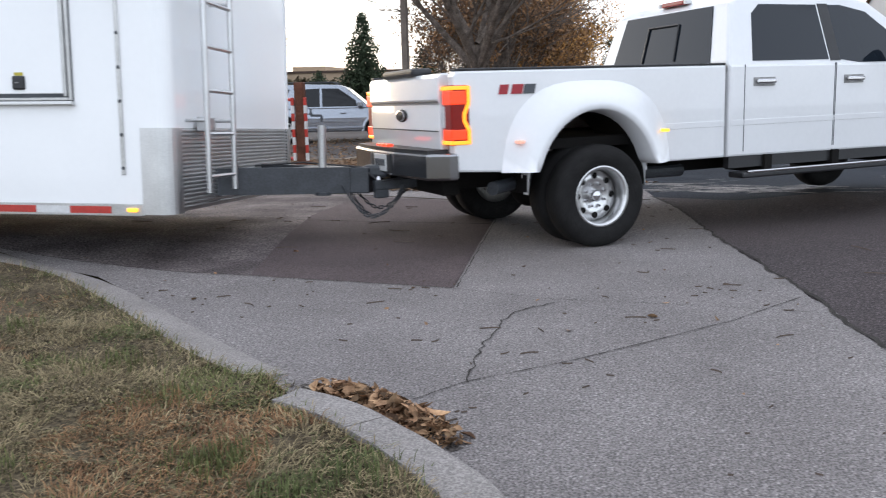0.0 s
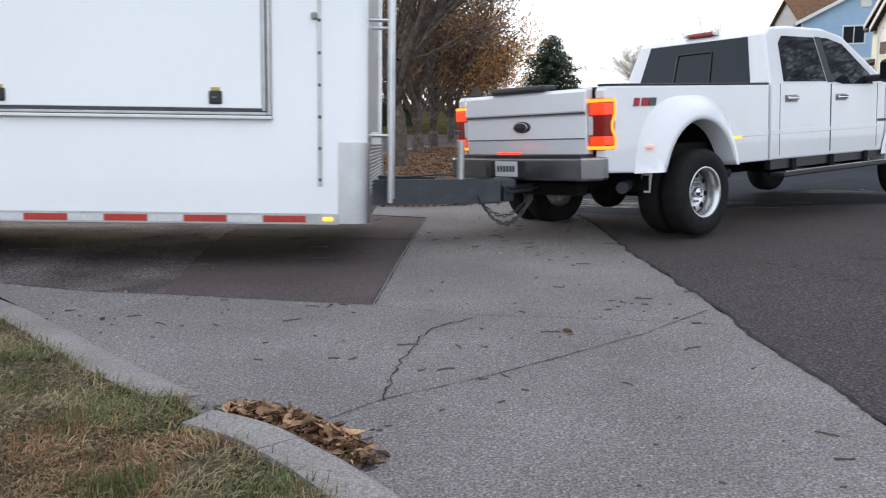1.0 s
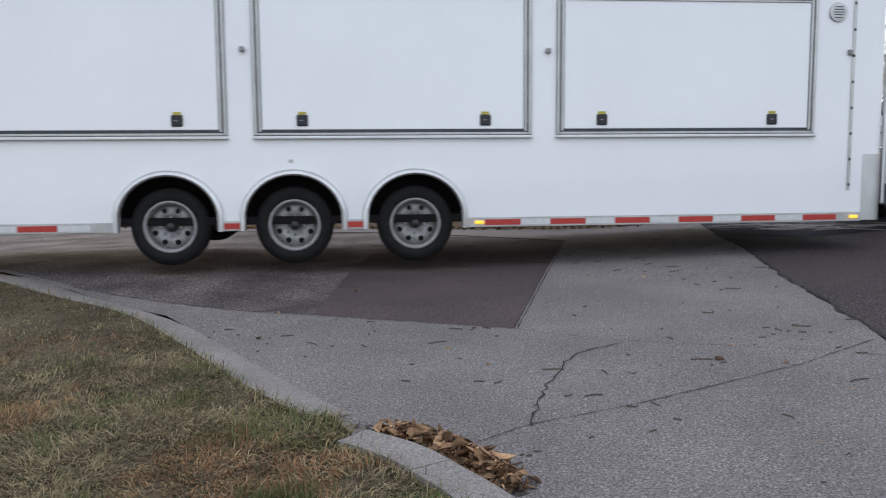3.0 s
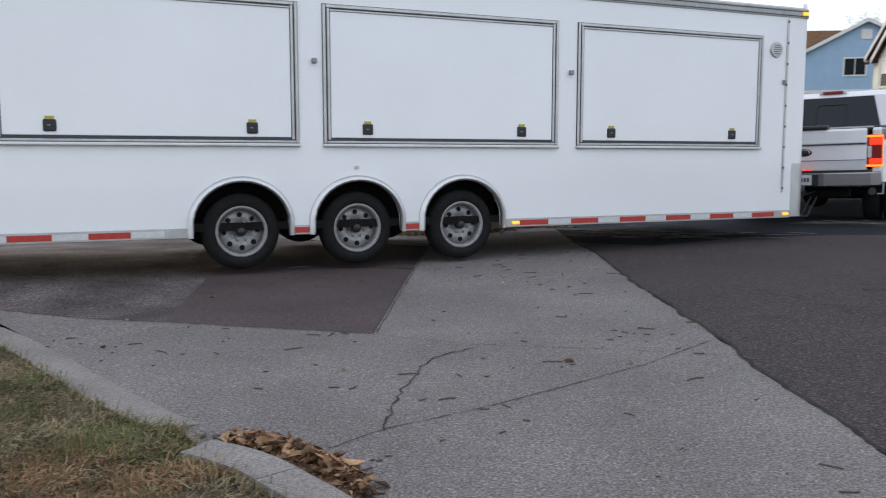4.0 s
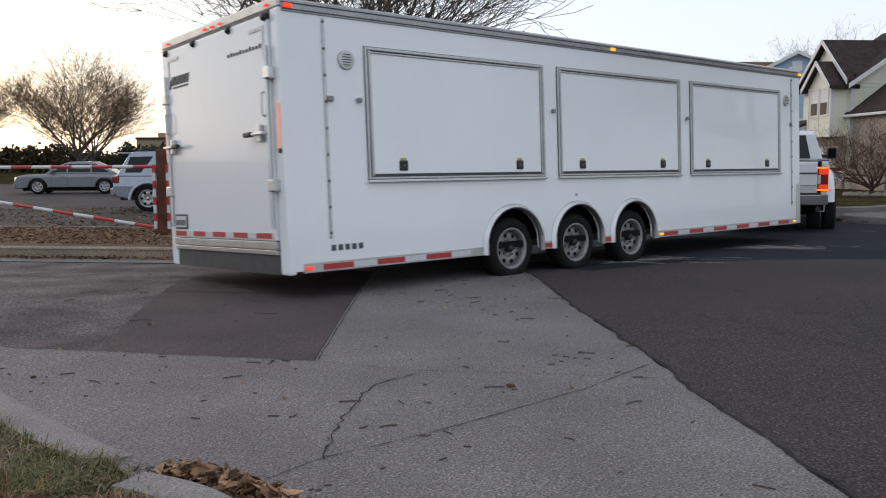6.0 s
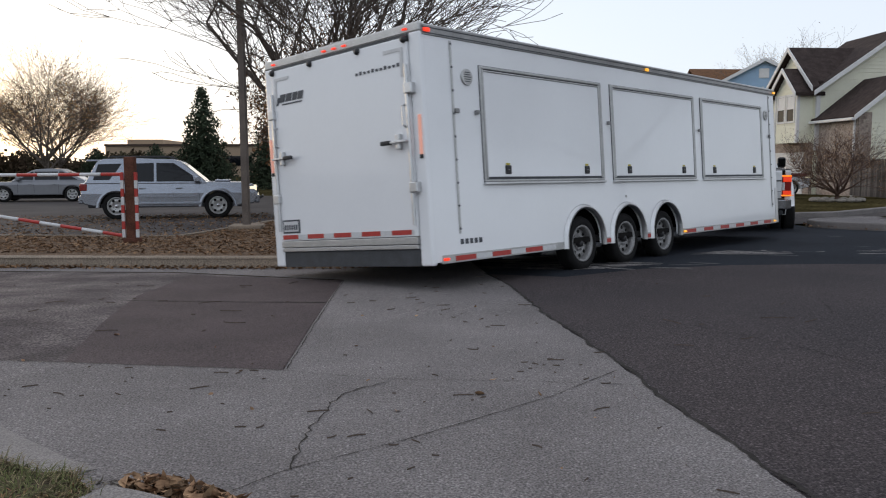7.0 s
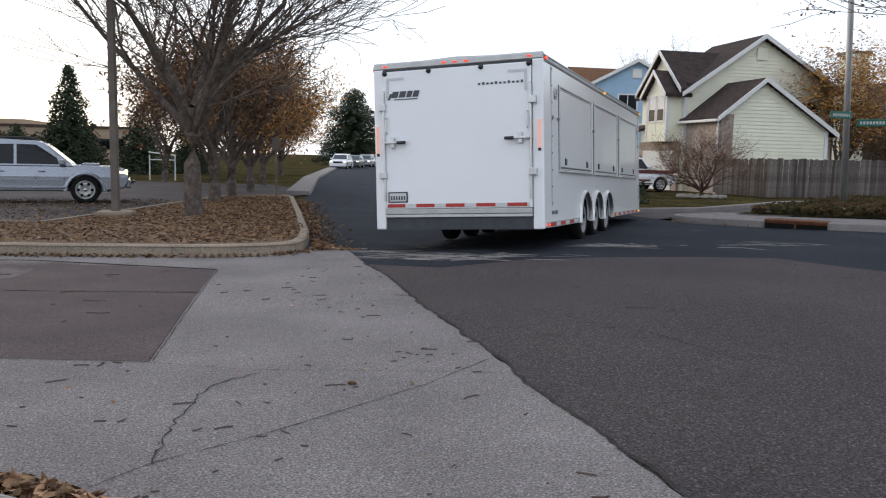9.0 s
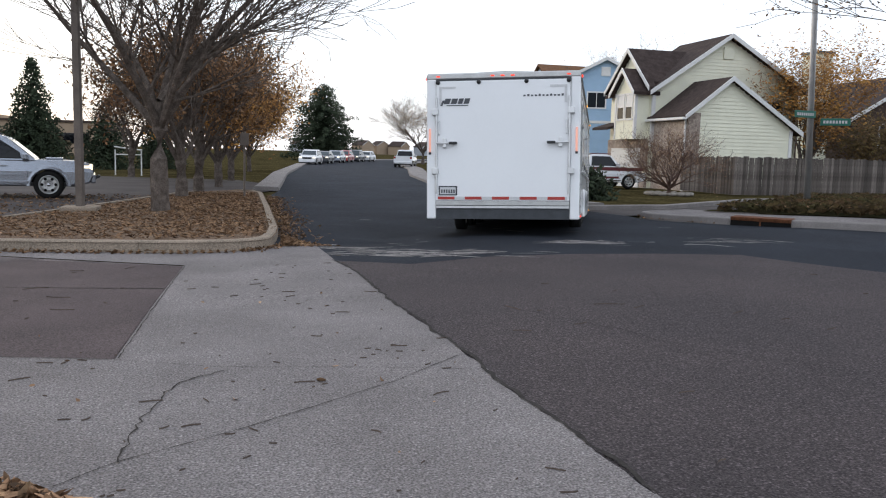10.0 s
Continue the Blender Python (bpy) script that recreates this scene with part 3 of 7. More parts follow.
    # bottom rail between the wheels, with reflective tape
    spans = [(0.12, HUBS[0] - 0.43), (HUBS[0] + 0.43, HUBS[1] - 0.43), (HUBS[1] + 0.43, HUBS[2] - 0.43), (HUBS[2] + 0.43, TLEN - 0.22)]
    for sgn in (-1, 1):
        for a, c in spans:
            part("bottom_rail", box(a, c, min(sgn * (TW - 0.03), sgn * (TW + 0.008)), max(sgn * (TW - 0.03), sgn * (TW + 0.008)), TZB - 0.02, TZB + 0.07, 0.004, None, 1), ALU_BRUSHED, tr)
            n = max(1, round((c - a - 0.25) / 0.61))
            for k in range(n):
                x0 = a + 0.2 + k * 0.61 if c - a > 0.5 else a + 0.01
                if x0 + 0.3 < c or c - a < 0.5:
                    y0, y1 = sorted((sgn * (TW + 0.009), sgn * (TW + 0.012)))
                    part("reflector_strip", box(x0, min(x0 + 0.33, c - 0.01), y0, y1, TZB - 0.002, TZB + 0.05), RED_TAPE, tr, "red reflective tape")
                    if x0 + 0.61 < c:
                        part("reflector_strip", box(x0 + 0.335, x0 + 0.605, y0, y1, TZB - 0.002, TZB + 0.05), WHITE_TAPE, tr, "white reflective tape")
        for x, m in ((0.17, RED_LAMP), (HUBS[2] + 0.58, AMBER), (TLEN - 0.3, AMBER)):
            y0, y1 = sorted((sgn * (TW + 0.008), sgn * (TW + 0.03)))
            part("marker_lamp", box(x - 0.042, x + 0.042, y0, y1, TZB + 0.01, TZB + 0.04, 0.01), m, tr)
        for x in (0.06, 4.6, TLEN - 0.12):
            y0, y1 = sorted((sgn * (TW + 0.012), sgn * (TW + 0.035)))
            part("roof_lamp", box(x - 0.04, x + 0.04, y0, y1, TZT - 0.1, TZT - 0.06, 0.008), AMBER if x > 1 else RED_LAMP, tr)
        # fender trims
        for hx in HUBS:
            b, rows = bmesh.new(), []
            for k in range(19):
                a = math.pi * k / 18
                rows.append([b.verts.new((hx - rr * math.cos(a), sgn * (TW + yy), max(TZB - 0.02, TR + 0.05 + (rr - 0.03) * math.sin(a)) if 0 < k < 18 else TZB - 0.02)) for rr, yy in ((0.425, -0.02), (0.425, 0.045), (0.455, 0.045), (0.48, 0.004))])
            for r0, r1 in zip(rows, rows[1:]):
                for j in range(3):
                    b.faces.new((r0[j], r0[j + 1], r1[j + 1], r1[j]))
            bmesh.ops.recalc_face_normals(b, faces=b.faces)
            part("fender_trim", b, ALU, tr, "aluminium fender trim", True)
    # hatches on both sides
    for sgn in (-1, 1):
        for a, c in PANELS:
            h = thing_part("side_hatch", tr, pose(0, 0, 0))
            out = lambda d: sorted((sgn * (TW + 0.001), sgn * (TW + d)))
            part("gasket", box(a - 0.004, c + 0.004, *out(0.008), PZ0 - 0.006, PZ1 + 0.006), STEEL, h, "dark rubber gasket")
            part("hatch_panel", box(a + 0.07, c - 0.07, *out(0.012), PZ0 + 0.05, PZ1 - 0.05, 0.006), WHITE, h)
            for x0, x1, z0, z1 in ((a, a + 0.028, PZ0, PZ1), (a + 0.04, a + 0.065, PZ0 + 0.03, PZ1 - 0.03), (c - 0.028, c, PZ0, PZ1), (c - 0.065, c - 0.04, PZ0 + 0.03, PZ1 - 0.03), (a + 0.03, c - 0.03, PZ1 - 0.03, PZ1), (a + 0.066, c - 0.066, PZ1 - 0.06, PZ1 - 0.04), (a + 0.03, c - 0.03, PZ0, PZ0 + 0.022)):
                part("frame_bar", box(x0, x1, *out(0.022), z0, z1, 0.005, None, 1), ALU_BRUSHED, h)
            part("drip_rail", box(a - 0.01, c + 0.01, *out(0.04), PZ0 - 0.035, PZ0 - 0.004, 0.008), ALU, h)
            for x in (a + 0.42, c - 0.42):
                part("latch", box(x - 0.05, x + 0.05, *out(0.03), PZ0 + 0.08, PZ0 + 0.18, 0.012), BLACK, h, "black recessed latch")
                part("latch_key", box(x - 0.02, x + 0.008, *out(0.036), PZ0 + 0.125, PZ0 + 0.135, 0.003), RIM, h)
                part("latch_sticker", box(x - 0.035, x + 0.035, *out(0.016), PZ0 + 0.182, PZ0 + 0.205), mat_yellow, h, "small yellow label")
            if sgn < 0:
                b = box(a - 0.105, a - 0.06, *out(0.045), PZ1 - 0.53, PZ1 - 0.485, 0.008)
                part("hatch_clip", b, RIM, h)
    # cover strips with rivets, and round vents
    for sgn in (-1, 1):
        for x in (0.42, TLEN - 0.36):
            y0, y1 = sorted((sgn * (TW + 0.001), sgn * (TW + 0.012)))
            z0 = TZB + 0.28
            part("cover_strip", box(x - 0.015, x + 0.015, y0, y1, z0, TZT - 0.15, 0.004, None, 1), ALU_BRUSHED, tr)
            rv = bmesh.new()
            for k in range(9):
                z = z0 + 0.05 + k * 0.24
                rod((x, sgn * (TW + 0.012), z), (x, sgn * (TW + 0.02), z), 0.014, 0.010, 8, rv)
            tagged(part("rivet", rv, STEEL, tr), kind="stuff")
            part("strip_latch", box(x - 0.06 if x > 1 else x + 0.015, x - 0.015 if x > 1 else x + 0.08, y0, sgn * (TW + 0.03) if sgn > 0 else y1, 1.86, 1.91, 0.008) if sgn > 0 else box(x - 0.06 if x > 1 else x + 0.015, x - 0.015 if x > 1 else x + 0.08, -TW - 0.03, -TW - 0.001, 1.86, 1.91, 0.008), RIM, tr)
        for x in (0.66, TLEN - 0.53):
            b = lathe([(0.001, 0), (0.085, 0), (0.09, 0.008), (0.085, 0.016), (0.06, 0.018), (0.001, 0.018)], seg=24)
            for v in b.verts:
                v.co = Vector((v.co.x + x, sgn * (TW + 0.002 + v.co.y), v.co.z + 2.25))
            vent = part("round_vent", b, ALU_BRUSHED, tr, "round louvred vent", False)
            sl = bmesh.new()
            for k in range(-2, 3):
                w2 = 0.055 - abs(k) * 0.008
                y0, y1 = sorted((sgn * (TW + 0.019), sgn * (TW + 0.024)))
                box(x - w2, x + w2, y0, y1, 2.25 + k * 0.024 - 0.004, 2.25 + k * 0.024 + 0.004, 0, sl)
            part("louvre", sl, STEEL, vent)
    for sgn in (-1, 1):
        letters = bmesh.new()
        for k in range(5):
            y0, y1 = sorted((sgn * (TW + 0.001), sgn * (TW + 0.004)))
            box(0.42 + k * 0.076, 0.42 + k * 0.076 + 0.05, y0, y1, TZB + 0.165, TZB + 0.22, 0, letters)
        part("model_badge", letters, INK, tr, "dark grey bars of a model badge")
    part("warning_badge", box(3.86, 3.9, -TW - 0.006, -TW - 0.001, 0.90, 0.93), ALU_BRUSHED, tr)
    # rear: posts, header, ramp door
    for sgn in (-1, 1):
        y0, y1 = sorted((sgn * (TW - 0.16), sgn * (TW + 0.002)))
        part("rear_post", box(-0.03, 0.05, y0, y1, TZB - 0.03, TZT - 0.09, 0.02), WHITE, tr, "white rear corner post")
        part("tail_bar", box(-0.05, -0.028, sgn * (TW - 0.055) - 0.017, sgn * (TW - 0.055) + 0.017, 1.43, 1.83, 0.006), LED_PALE, tr, "pale lit vertical tail lamp")
        part("tail_bar_cap", box(-0.046, -0.03, sgn * (TW - 0.055) - 0.022, sgn * (TW - 0.055) + 0.022, 1.39, 1.43, 0.006), BLACK, tr)
        for z in (1.05, 2.05):
            part("door_keeper", box(-0.1, -0.02, sgn * (TW - 0.15) - 0.06, sgn * (TW - 0.15) + 0.05, z, z + 0.11, 0.012), ALU, tr)
        part("lock_bar", tube([(-0.075, sgn * (TW - 0.175), 0.72), (-0.075, sgn * (TW - 0.175), 2.35)], 0.018), ALU, tr, "aluminium door lock bar")
        part("bar_handle", box(-0.14, -0.075, min(sgn * (TW - 0.18), sgn * (TW - 0.5)), max(sgn * (TW - 0.18), sgn * (TW - 0.5)), 1.565, 1.59, 0.006), ALU, tr)
        part("handle_grip", box(-0.15, -0.10, min(sgn * (TW - 0.40), sgn * (TW - 0.54)), max(sgn * (TW - 0.40), sgn * (TW - 0.54)), 1.555, 1.6, 0.012), BLACK, tr, "black rubber grip")
        part("bar_bracket", box(-0.11, -0.06, sgn * (TW - 0.32) - 0.03, sgn * (TW - 0.32) + 0.03, 1.5, 1.66, 0.01), ALU, tr)
        part("grab_loop", tube([(-0.06, sgn * (TW - 0.22), 1.72), (-0.11, sgn * (TW - 0.22), 1.74), (-0.11, sgn * (TW - 0.22), 1.93), (-0.06, sgn * (TW - 0.22), 1.95)], 0.01), ALU, tr)
        corner = bmesh.new()
        box(-0.062, -0.057, min(sgn * (TW - 0.22), sgn * (TW - 0.5)), max(sgn * (TW - 0.22), sgn * (TW - 0.5)), TZT - 0.26, TZT - 0.225, 0, corner)
        box(-0.062, -0.057, min(sgn * (TW - 0.22), sgn * (TW - 0.26)), max(sgn * (TW - 0.22), sgn * (TW - 0.26)), TZT - 0.52, TZT - 0.26, 0, corner)
        part("corner_stripe", corner, WHITE_TAPE, tr, "pale grey corner stripe")
    part("rear_header", box(-0.03, 0.06, -TW, TW, TZT - 0.1, TZT + 0.005, 0.02), ALU_BRUSHED, tr, "dull aluminium rear header")
    for y in (-1.1, -0.17, 0, 0.17, 1.1):
        part("header_lamp", box(-0.05, -0.03, y - 0.032, y + 0.032, TZT - 0.062, TZT - 0.04, 0.008), RED_LAMP, tr)
    part("ramp_door", box(-0.055, 0.02, -TW + 0.165, TW - 0.165, TZB + 0.28, TZT - 0.13, 0.01), WHITE, tr, "large white rear ramp door")
    part("door_gap", box(-0.04, 0.03, -TW + 0.16, TW - 0.16, TZT - 0.13, TZT - 0.1), STEEL, tr)
    for y in (-1.1, -0.4, 0.4, 1.1):
        b = lathe([(0.001, -0.09), (0.03, -0.085), (0.038, -0.06), (0.038, -0.02), (0.001, -0.02)], "X", 16)
        for v in b.verts:
            v.co += Vector((0, y, TZT - 0.155))
        part("rubber_buffer", b, BLACK, tr, "round black rubber buffer", True)
    part("door_sill", box(-0.06, 0.02, -TW + 0.165, TW - 0.165, TZB + 0.2, TZB + 0.275, 0.006), ALU_BRUSHED, tr)
    part("hinge_rail", box(-0.05, 0.03, -TW + 0.165, TW - 0.165, TZB + 0.15, TZB + 0.195, 0.006), ALU, tr)
    part("rear_beam", box(-0.02, 0.1, -TW + 0.165, TW - 0.165, TZB - 0.03, TZB + 0.15), STEEL, tr, "dark steel rear beam")
    k, y = 0, TW - 0.2
    while y > -TW + 0.2:
        w2 = min(0.17 if k % 2 else 0.29, y + TW - 0.2)
        part("door_tape", box(-0.0615, -0.0575, y - w2, y, TZB + 0.3, TZB + 0.35), WHITE_TAPE if k % 2 else RED_TAPE, tr)
        y -= w2 + 0.003
        k += 1
    plate = part("number_plate", box(-0.064, -0.056, 0.76, 1.08, TZB + 0.37, TZB + 0.53, 0.004), STEEL, tr, "framed number plate with plain bars")
    part("plate_face", box(-0.068, -0.0645, 0.785, 1.055, TZB + 0.39, TZB + 0.51), WHITE_TAPE, plate)
    bars = bmesh.new()
    for i in range(6):
        box(-0.071, -0.0685, 0.80 + i * 0.042, 0.80 + i * 0.042 + 0.026, TZB + 0.41, TZB + 0.47, 0, bars)
    part("plate_bars", bars, INK, plate)
    logo = bmesh.new()
    for i, (a, c) in enumerate(((1.0, 0.90), (0.88, 0.78), (0.76, 0.68), (0.66, 0.57))):
        slab([(a, 2.24), (a - 0.03, 2.33), (c - 0.03, 2.33), (c, 2.24)], -0.062, -0.0575, "yz", logo)
    slab([(1.06, 2.21), (1.02, 2.30), (0.98, 2.30), (1.02, 2.21)], -0.062, -0.0575, "yz", logo)
    box(-0.062, -0.0575, 0.58, 0.95, 2.205, 2.22, 0, logo)
    part("maker_mark", logo, INK, tr, "dark grey slanted maker mark")
    line = bmesh.new()
    for i in range(11):
        box(-0.061, -0.0575, -1.02 + i * 0.063, -1.02 + i * 0.063 + 0.036, 2.345, 2.372 if i % 3 else 2.382, 0, line)
    part("lettering_bars", line, INK, tr, "row of small dark bars")
    # front: ladder, tongue, jack, coupler, chains
    lad = thing_part("ladder", tr, pose(0, 0, 0))
    for y in (-0.55, -1.02):
        part("ladder_rail", tube([(TLEN + 0.17, y, 0.46), (TLEN + 0.17, y, TZT + 0.1)], 0.024), ALU, lad)
    for k in range(7):
        part("rung", tube([(TLEN + 0.17, -1.02, 0.58 + k * 0.32), (TLEN + 0.17, -0.55, 0.58 + k * 0.32)], 0.016), ALU, lad)
    for z in (1.0, 1.9, 2.6):
        for y in (-0.55, -1.02):
            part("standoff", tube([(TLEN, y, z), (TLEN + 0.17, y, z)], 0.014), ALU, lad)
    part("junction_box", box(TLEN + 0.005, TLEN + 0.09, -0.86, -0.7, 0.92, 1.03, 0.01), ALU, tr)
    for sgn in (-1, 1):
        b = bmesh.new()
        q = [(TLEN - 0.6, sgn * 0.78), (TLEN + 1.0, sgn * 0.11), (TLEN + 1.0, sgn * 0.02), (TLEN - 0.6, sgn * 0.66)]
        part("tongue_beam", slab(q, 0.40, 0.62, "xy"), STEEL, tr, "dark steel A-frame tongue beam")
    part("coupler_box", box(TLEN + 0.55, TLEN + 1.16, -0.10, 0.10, 0.40, 0.62, 0.012), STEEL, tr)
    part("coupler", box(TLEN + 1.1, TLEN + 1.31, -0.06, 0.06, 0.53, 0.64, 0.03), STEEL, tr)
    jack = part("jack", rod((TLEN + 0.78, -0.16, 0.42), (TLEN + 0.78, -0.16, 0.97), 0.035, 0.035, 14), ALU_BRUSHED, tr, "tongue jack")
    part("jack_foot", rod((TLEN + 0.78, -0.16, 0.385), (TLEN + 0.78, -0.16, 0.415), 0.07, 0.07, 14), STEEL, jack)
    part("jack_handle", tube([(TLEN + 0.78, -0.16, 1.0), (TLEN + 0.78, -0.16, 1.05), (TLEN + 0.70, -0.2, 1.05), (TLEN + 0.70, -0.2, 1.1)], 0.01), STEEL, jack)
    for y in (-0.14, -0.04, 0.12):
        chain = bmesh.new()
        prev = None
        for i in range(15):
            u = i / 14
            p = Vector((TLEN + 0.95 + 0.5 * u, y + 0.03 * math.sin(9 * u), 0.46 - 1.25 * (0.22 - 0.0) * 4 * u * (1 - u) * (0.9 if y < 0 else 0.7)))
            if prev is not None:
                a, c = (prev + p) / 2, (p - prev)
                side = Vector((0, 0.012, 0)) if i % 2 else Vector((0, 0, 0.012))
                for s2 in (-1, 1):
                    rod(a - c * 0.62 + side * s2, a + c * 0.62 + side * s2, 0.0055, 0.0055, 5, chain)
            prev = p
        part("safety_chain", chain, STEEL, tr, "sagging safety chain")
    part("breakaway_cable", tube([(TLEN + 0.2, -0.2, 0.63), (TLEN + 0.6, -0.13, 0.66), (TLEN + 1.1, -0.08, 0.62), (TLEN + 1.25, -0.1, 0.5), (TLEN + 1.5, -0.05, 0.55)], 0.008, 6), BLACK, tr)
    for hx in HUBS:
        part("axle", rod((hx, -1.0, TR), (hx, 1.0, TR), 0.045, 0.045, 10), UNDER, tr)
    wheels = []
    for hx in HUBS:
        for sgn in (-1, 1):
            m = pose(hx, sgn * (TW - 0.14), TR) @ (pose(0, 0, 0) if sgn < 0 else pose(0, 0, 0, 0, 0, 180))
            wheels.append((wheel(tr, "wheel", TR, 0.23, 0.215, 0.05, "trailer", m), hx, sgn))
    return tr, wheels


mat_yellow = mat("yellow label", (0.5, 0.42, 0.05), 0.6, var=0.1)
TRAILER, TRAILER_WHEELS = trailer()


# ---- the pickup: x ahead, y to its left, from the ground under its rear axle ----
def narrow(z, belt, top, amount):
    return 1 - amount * max(0.0, z - belt) / (top - belt)


def shaped_slab(outline, half, belt, top, amount, y_in=None, bevel=0.03):
    """A car's cabin: the outline in xz carried across the car, drawn in above the belt line."""
    b = slab(outline, -half, half, "xz", None, bevel)
    bmesh.ops.bisect_plane(b, geom=b.verts[:] + b.edges[:] + b.faces[:], plane_co=(0, 0, belt), plane_no=(0, 0, 1))
    for v in b.verts:
        v.co.y *= narrow(v.co.z, belt, top, amount)
    return b


def side_glass(outline, half, belt, top, amount, sgn, out=0.004, thick=0.012):
    b = slab(outline, sgn * (half + out), sgn * (half + out - thick), "xz")
    for v in b.verts:
        k = narrow(v.co.z, belt, top, amount)
        v.co.y *= k
    return b


def pickup():
    tk = thing("pickup_truck", "white dual-rear-wheel crew-cab pickup truck with lit tail lamps", "pickup truck")
    X0, X1, H = -1.17, 1.36, 0.985
    arch = [(-0.55 * math.cos(math.pi * k / 16), 0.44 + 0.64 * math.sin(math.pi * k / 16)) for k in range(17)]
    for sgn in (-1, 1):
        out = [(X0, 0.66), (-0.55, 0.62)] + arch + [(0.55, 0.62), (X1, 0.62), (X1, 1.40), (X0 + 0.03, 1.40), (X0, 1.36)]
        part("bed_side", slab(out, sgn * H, sgn * (H - 0.11), "xz", None, 0.018), TRUCK_WHITE, tk, "white bed side panel")
        b, rows = bmesh.new(), []
        for k in range(25):
            a = math.pi * (k / 24 * 1.12 - 0.06)
            ca, sa = -math.cos(a), math.sin(a)
            soft = lambda v, p: math.copysign(abs(v) ** p, v)          # the outer rings are squarer than the arch
            rows.append([b.verts.new((rx * soft(ca, p), sgn * yy, max(0.44 + rz * soft(sa, p), 0.63))) for rx, rz, yy, p in ((0.53, 0.62, 0.95, 1.0), (0.55, 0.64, 1.13, 1.0), (0.562, 0.652, 1.143, 1.0), (0.605, 0.70, 1.135, 0.95), (0.66, 0.76, 1.10, 0.88), (0.72, 0.82, 1.04, 0.8), (0.79, 0.87, 0.982, 0.72))])
        for r0, r1 in zip(rows, rows[1:]):
            for j in range(6):
                b.faces.new((r0[j], r0[j + 1], r1[j + 1], r1[j]))
        for r in (rows[0], rows[-1]):
            b.faces.new(r)
        bmesh.ops.recalc_face_normals(b, faces=b.faces)
        part("rear_fender", b, TRUCK_WHITE, tk, "bulging white dual-wheel fender", True)
        part("wheel_liner", slab([(x * 1.02, z + 0.03) for x, z in arch] + [(x * 0.97, z) for x, z in arch[::-1]], sgn * (H - 0.03), sgn * 0.45), UNDER, tk)
        part("bed_rail", box(X0 + 0.02, X1, min(sgn * (H - 0.1), sgn * (H - 0.005)), max(sgn * (H - 0.1), sgn * (H - 0.005)), 1.40, 1.418, 0.006), BLACK, tk)
        part("fender_marker", box(0.645, 0.69, min(sgn * 1.04, sgn * 1.105), max(sgn * 1.04, sgn * 1.105), 0.875, 0.90, 0.008), AMBER, tk)
        part("rear_fender_marker", box(-0.70, -0.64, min(sgn * 1.04, sgn * 1.105), max(sgn * 1.04, sgn * 1.105), 0.85, 0.875, 0.008), LED_PALE, tk)
        badge = bmesh.new()
        for k, w2 in enumerate((0.07, 0.09, 0.09)):
            x = -0.80 + k * 0.105
            a0, a1 = sorted((sgn * (H + 0.001), sgn * (H + 0.008)))
            slab([(x, 1.22), (x + 0.018, 1.292), (x + w2 + 0.022, 1.292), (x + w2 + 0.004, 1.22)], a0, a1, "xz", badge)
            if k == 1:
                part("side_badge", badge, RED_INK, tk, "red side badge")
                badge = bmesh.new()
        part("side_badge", badge, INK, tk, "dark grey side badge")
        # tail lamp: a lit frame round a darker lens
        lamp = thing_part("tail_lamp", tk, pose(0, 0, 0))
        y0, y1 = sorted((sgn * 0.815, sgn * 0.995))
        part("lens", box(X0 - 0.02, X0 + 0.13, y0, y1, 0.855, 1.30, 0.02), RED_DIM, lamp, "dark red lens")
        for z0, z1 in ((1.262, 1.292), (0.862, 0.892)):
            part("light_band", box(X0 - 0.026, X0 + 0.136, min(y0 - 0.003, y1), y1 + 0.004, z0, z1, 0.008), TAIL_GLOW, lamp)
        side = sorted((sgn * 0.97, sgn * 1.0))
        zig = [(0.105, 1.27), (0.105, 1.17), (0.068, 1.09), (0.068, 1.03), (0.105, 0.96), (0.105, 0.885), (0.13, 0.885), (0.13, 0.97), (0.094, 1.04), (0.094, 1.08), (0.13, 1.16), (0.13, 1.27)]
        part("light_band", slab([(X0 + u, w) for u, w in zig], *side), TAIL_GLOW, lamp)
        for z0, z1 in ((1.155, 1.258), (0.896, 0.975)):
            part("bulb_patch", box(X0 - 0.0265, X0 + 0.10, min(sgn * 0.835, sgn * 0.998), max(sgn * 0.835, sgn * 0.998), z0, z1, 0.008), BRAKE_GLOW, lamp, "glowing orange-red lamp chamber")
        part("reverse_lens", box(X0 - 0.0265, X0, min(sgn * 0.818, sgn * 0.868), max(sgn * 0.818, sgn * 0.868), 0.985, 1.145, 0.006), WHITE_TAPE, lamp)
    part("bed_floor", box(X0 + 0.05, X1, -H + 0.1, H - 0.1, 0.78, 0.86), UNDER, tk)
    part("bed_front", box(X1 - 0.05, X1 - 0.002, -H + 0.11, H - 0.11, 0.8, 1.40), TRUCK_WHITE, tk)
    # tailgate with a step moulding, badge and folded cover
    tg = part("tailgate", slab([(X0 - 0.03, 0.80), (X0 - 0.045, 0.95), (X0 - 0.035, 1.16), (X0 - 0.055, 1.2), (X0 - 0.045, 1.36), (X0 - 0.02, 1.39), (X0 + 0.05, 1.39), (X0 + 0.05, 0.80)], -0.81, 0.81, "xz", None, 0.012), TRUCK_WHITE, tk, "white tailgate")
    part("gate_groove", box(X0 - 0.050, X0 - 0.03, -0.80, 0.80, 1.172, 1.188), STEEL, tg)
    part("gate_groove", box(X0 - 0.048, X0 - 0.03, -0.80, 0.80, 0.955, 0.965), STEEL, tg)
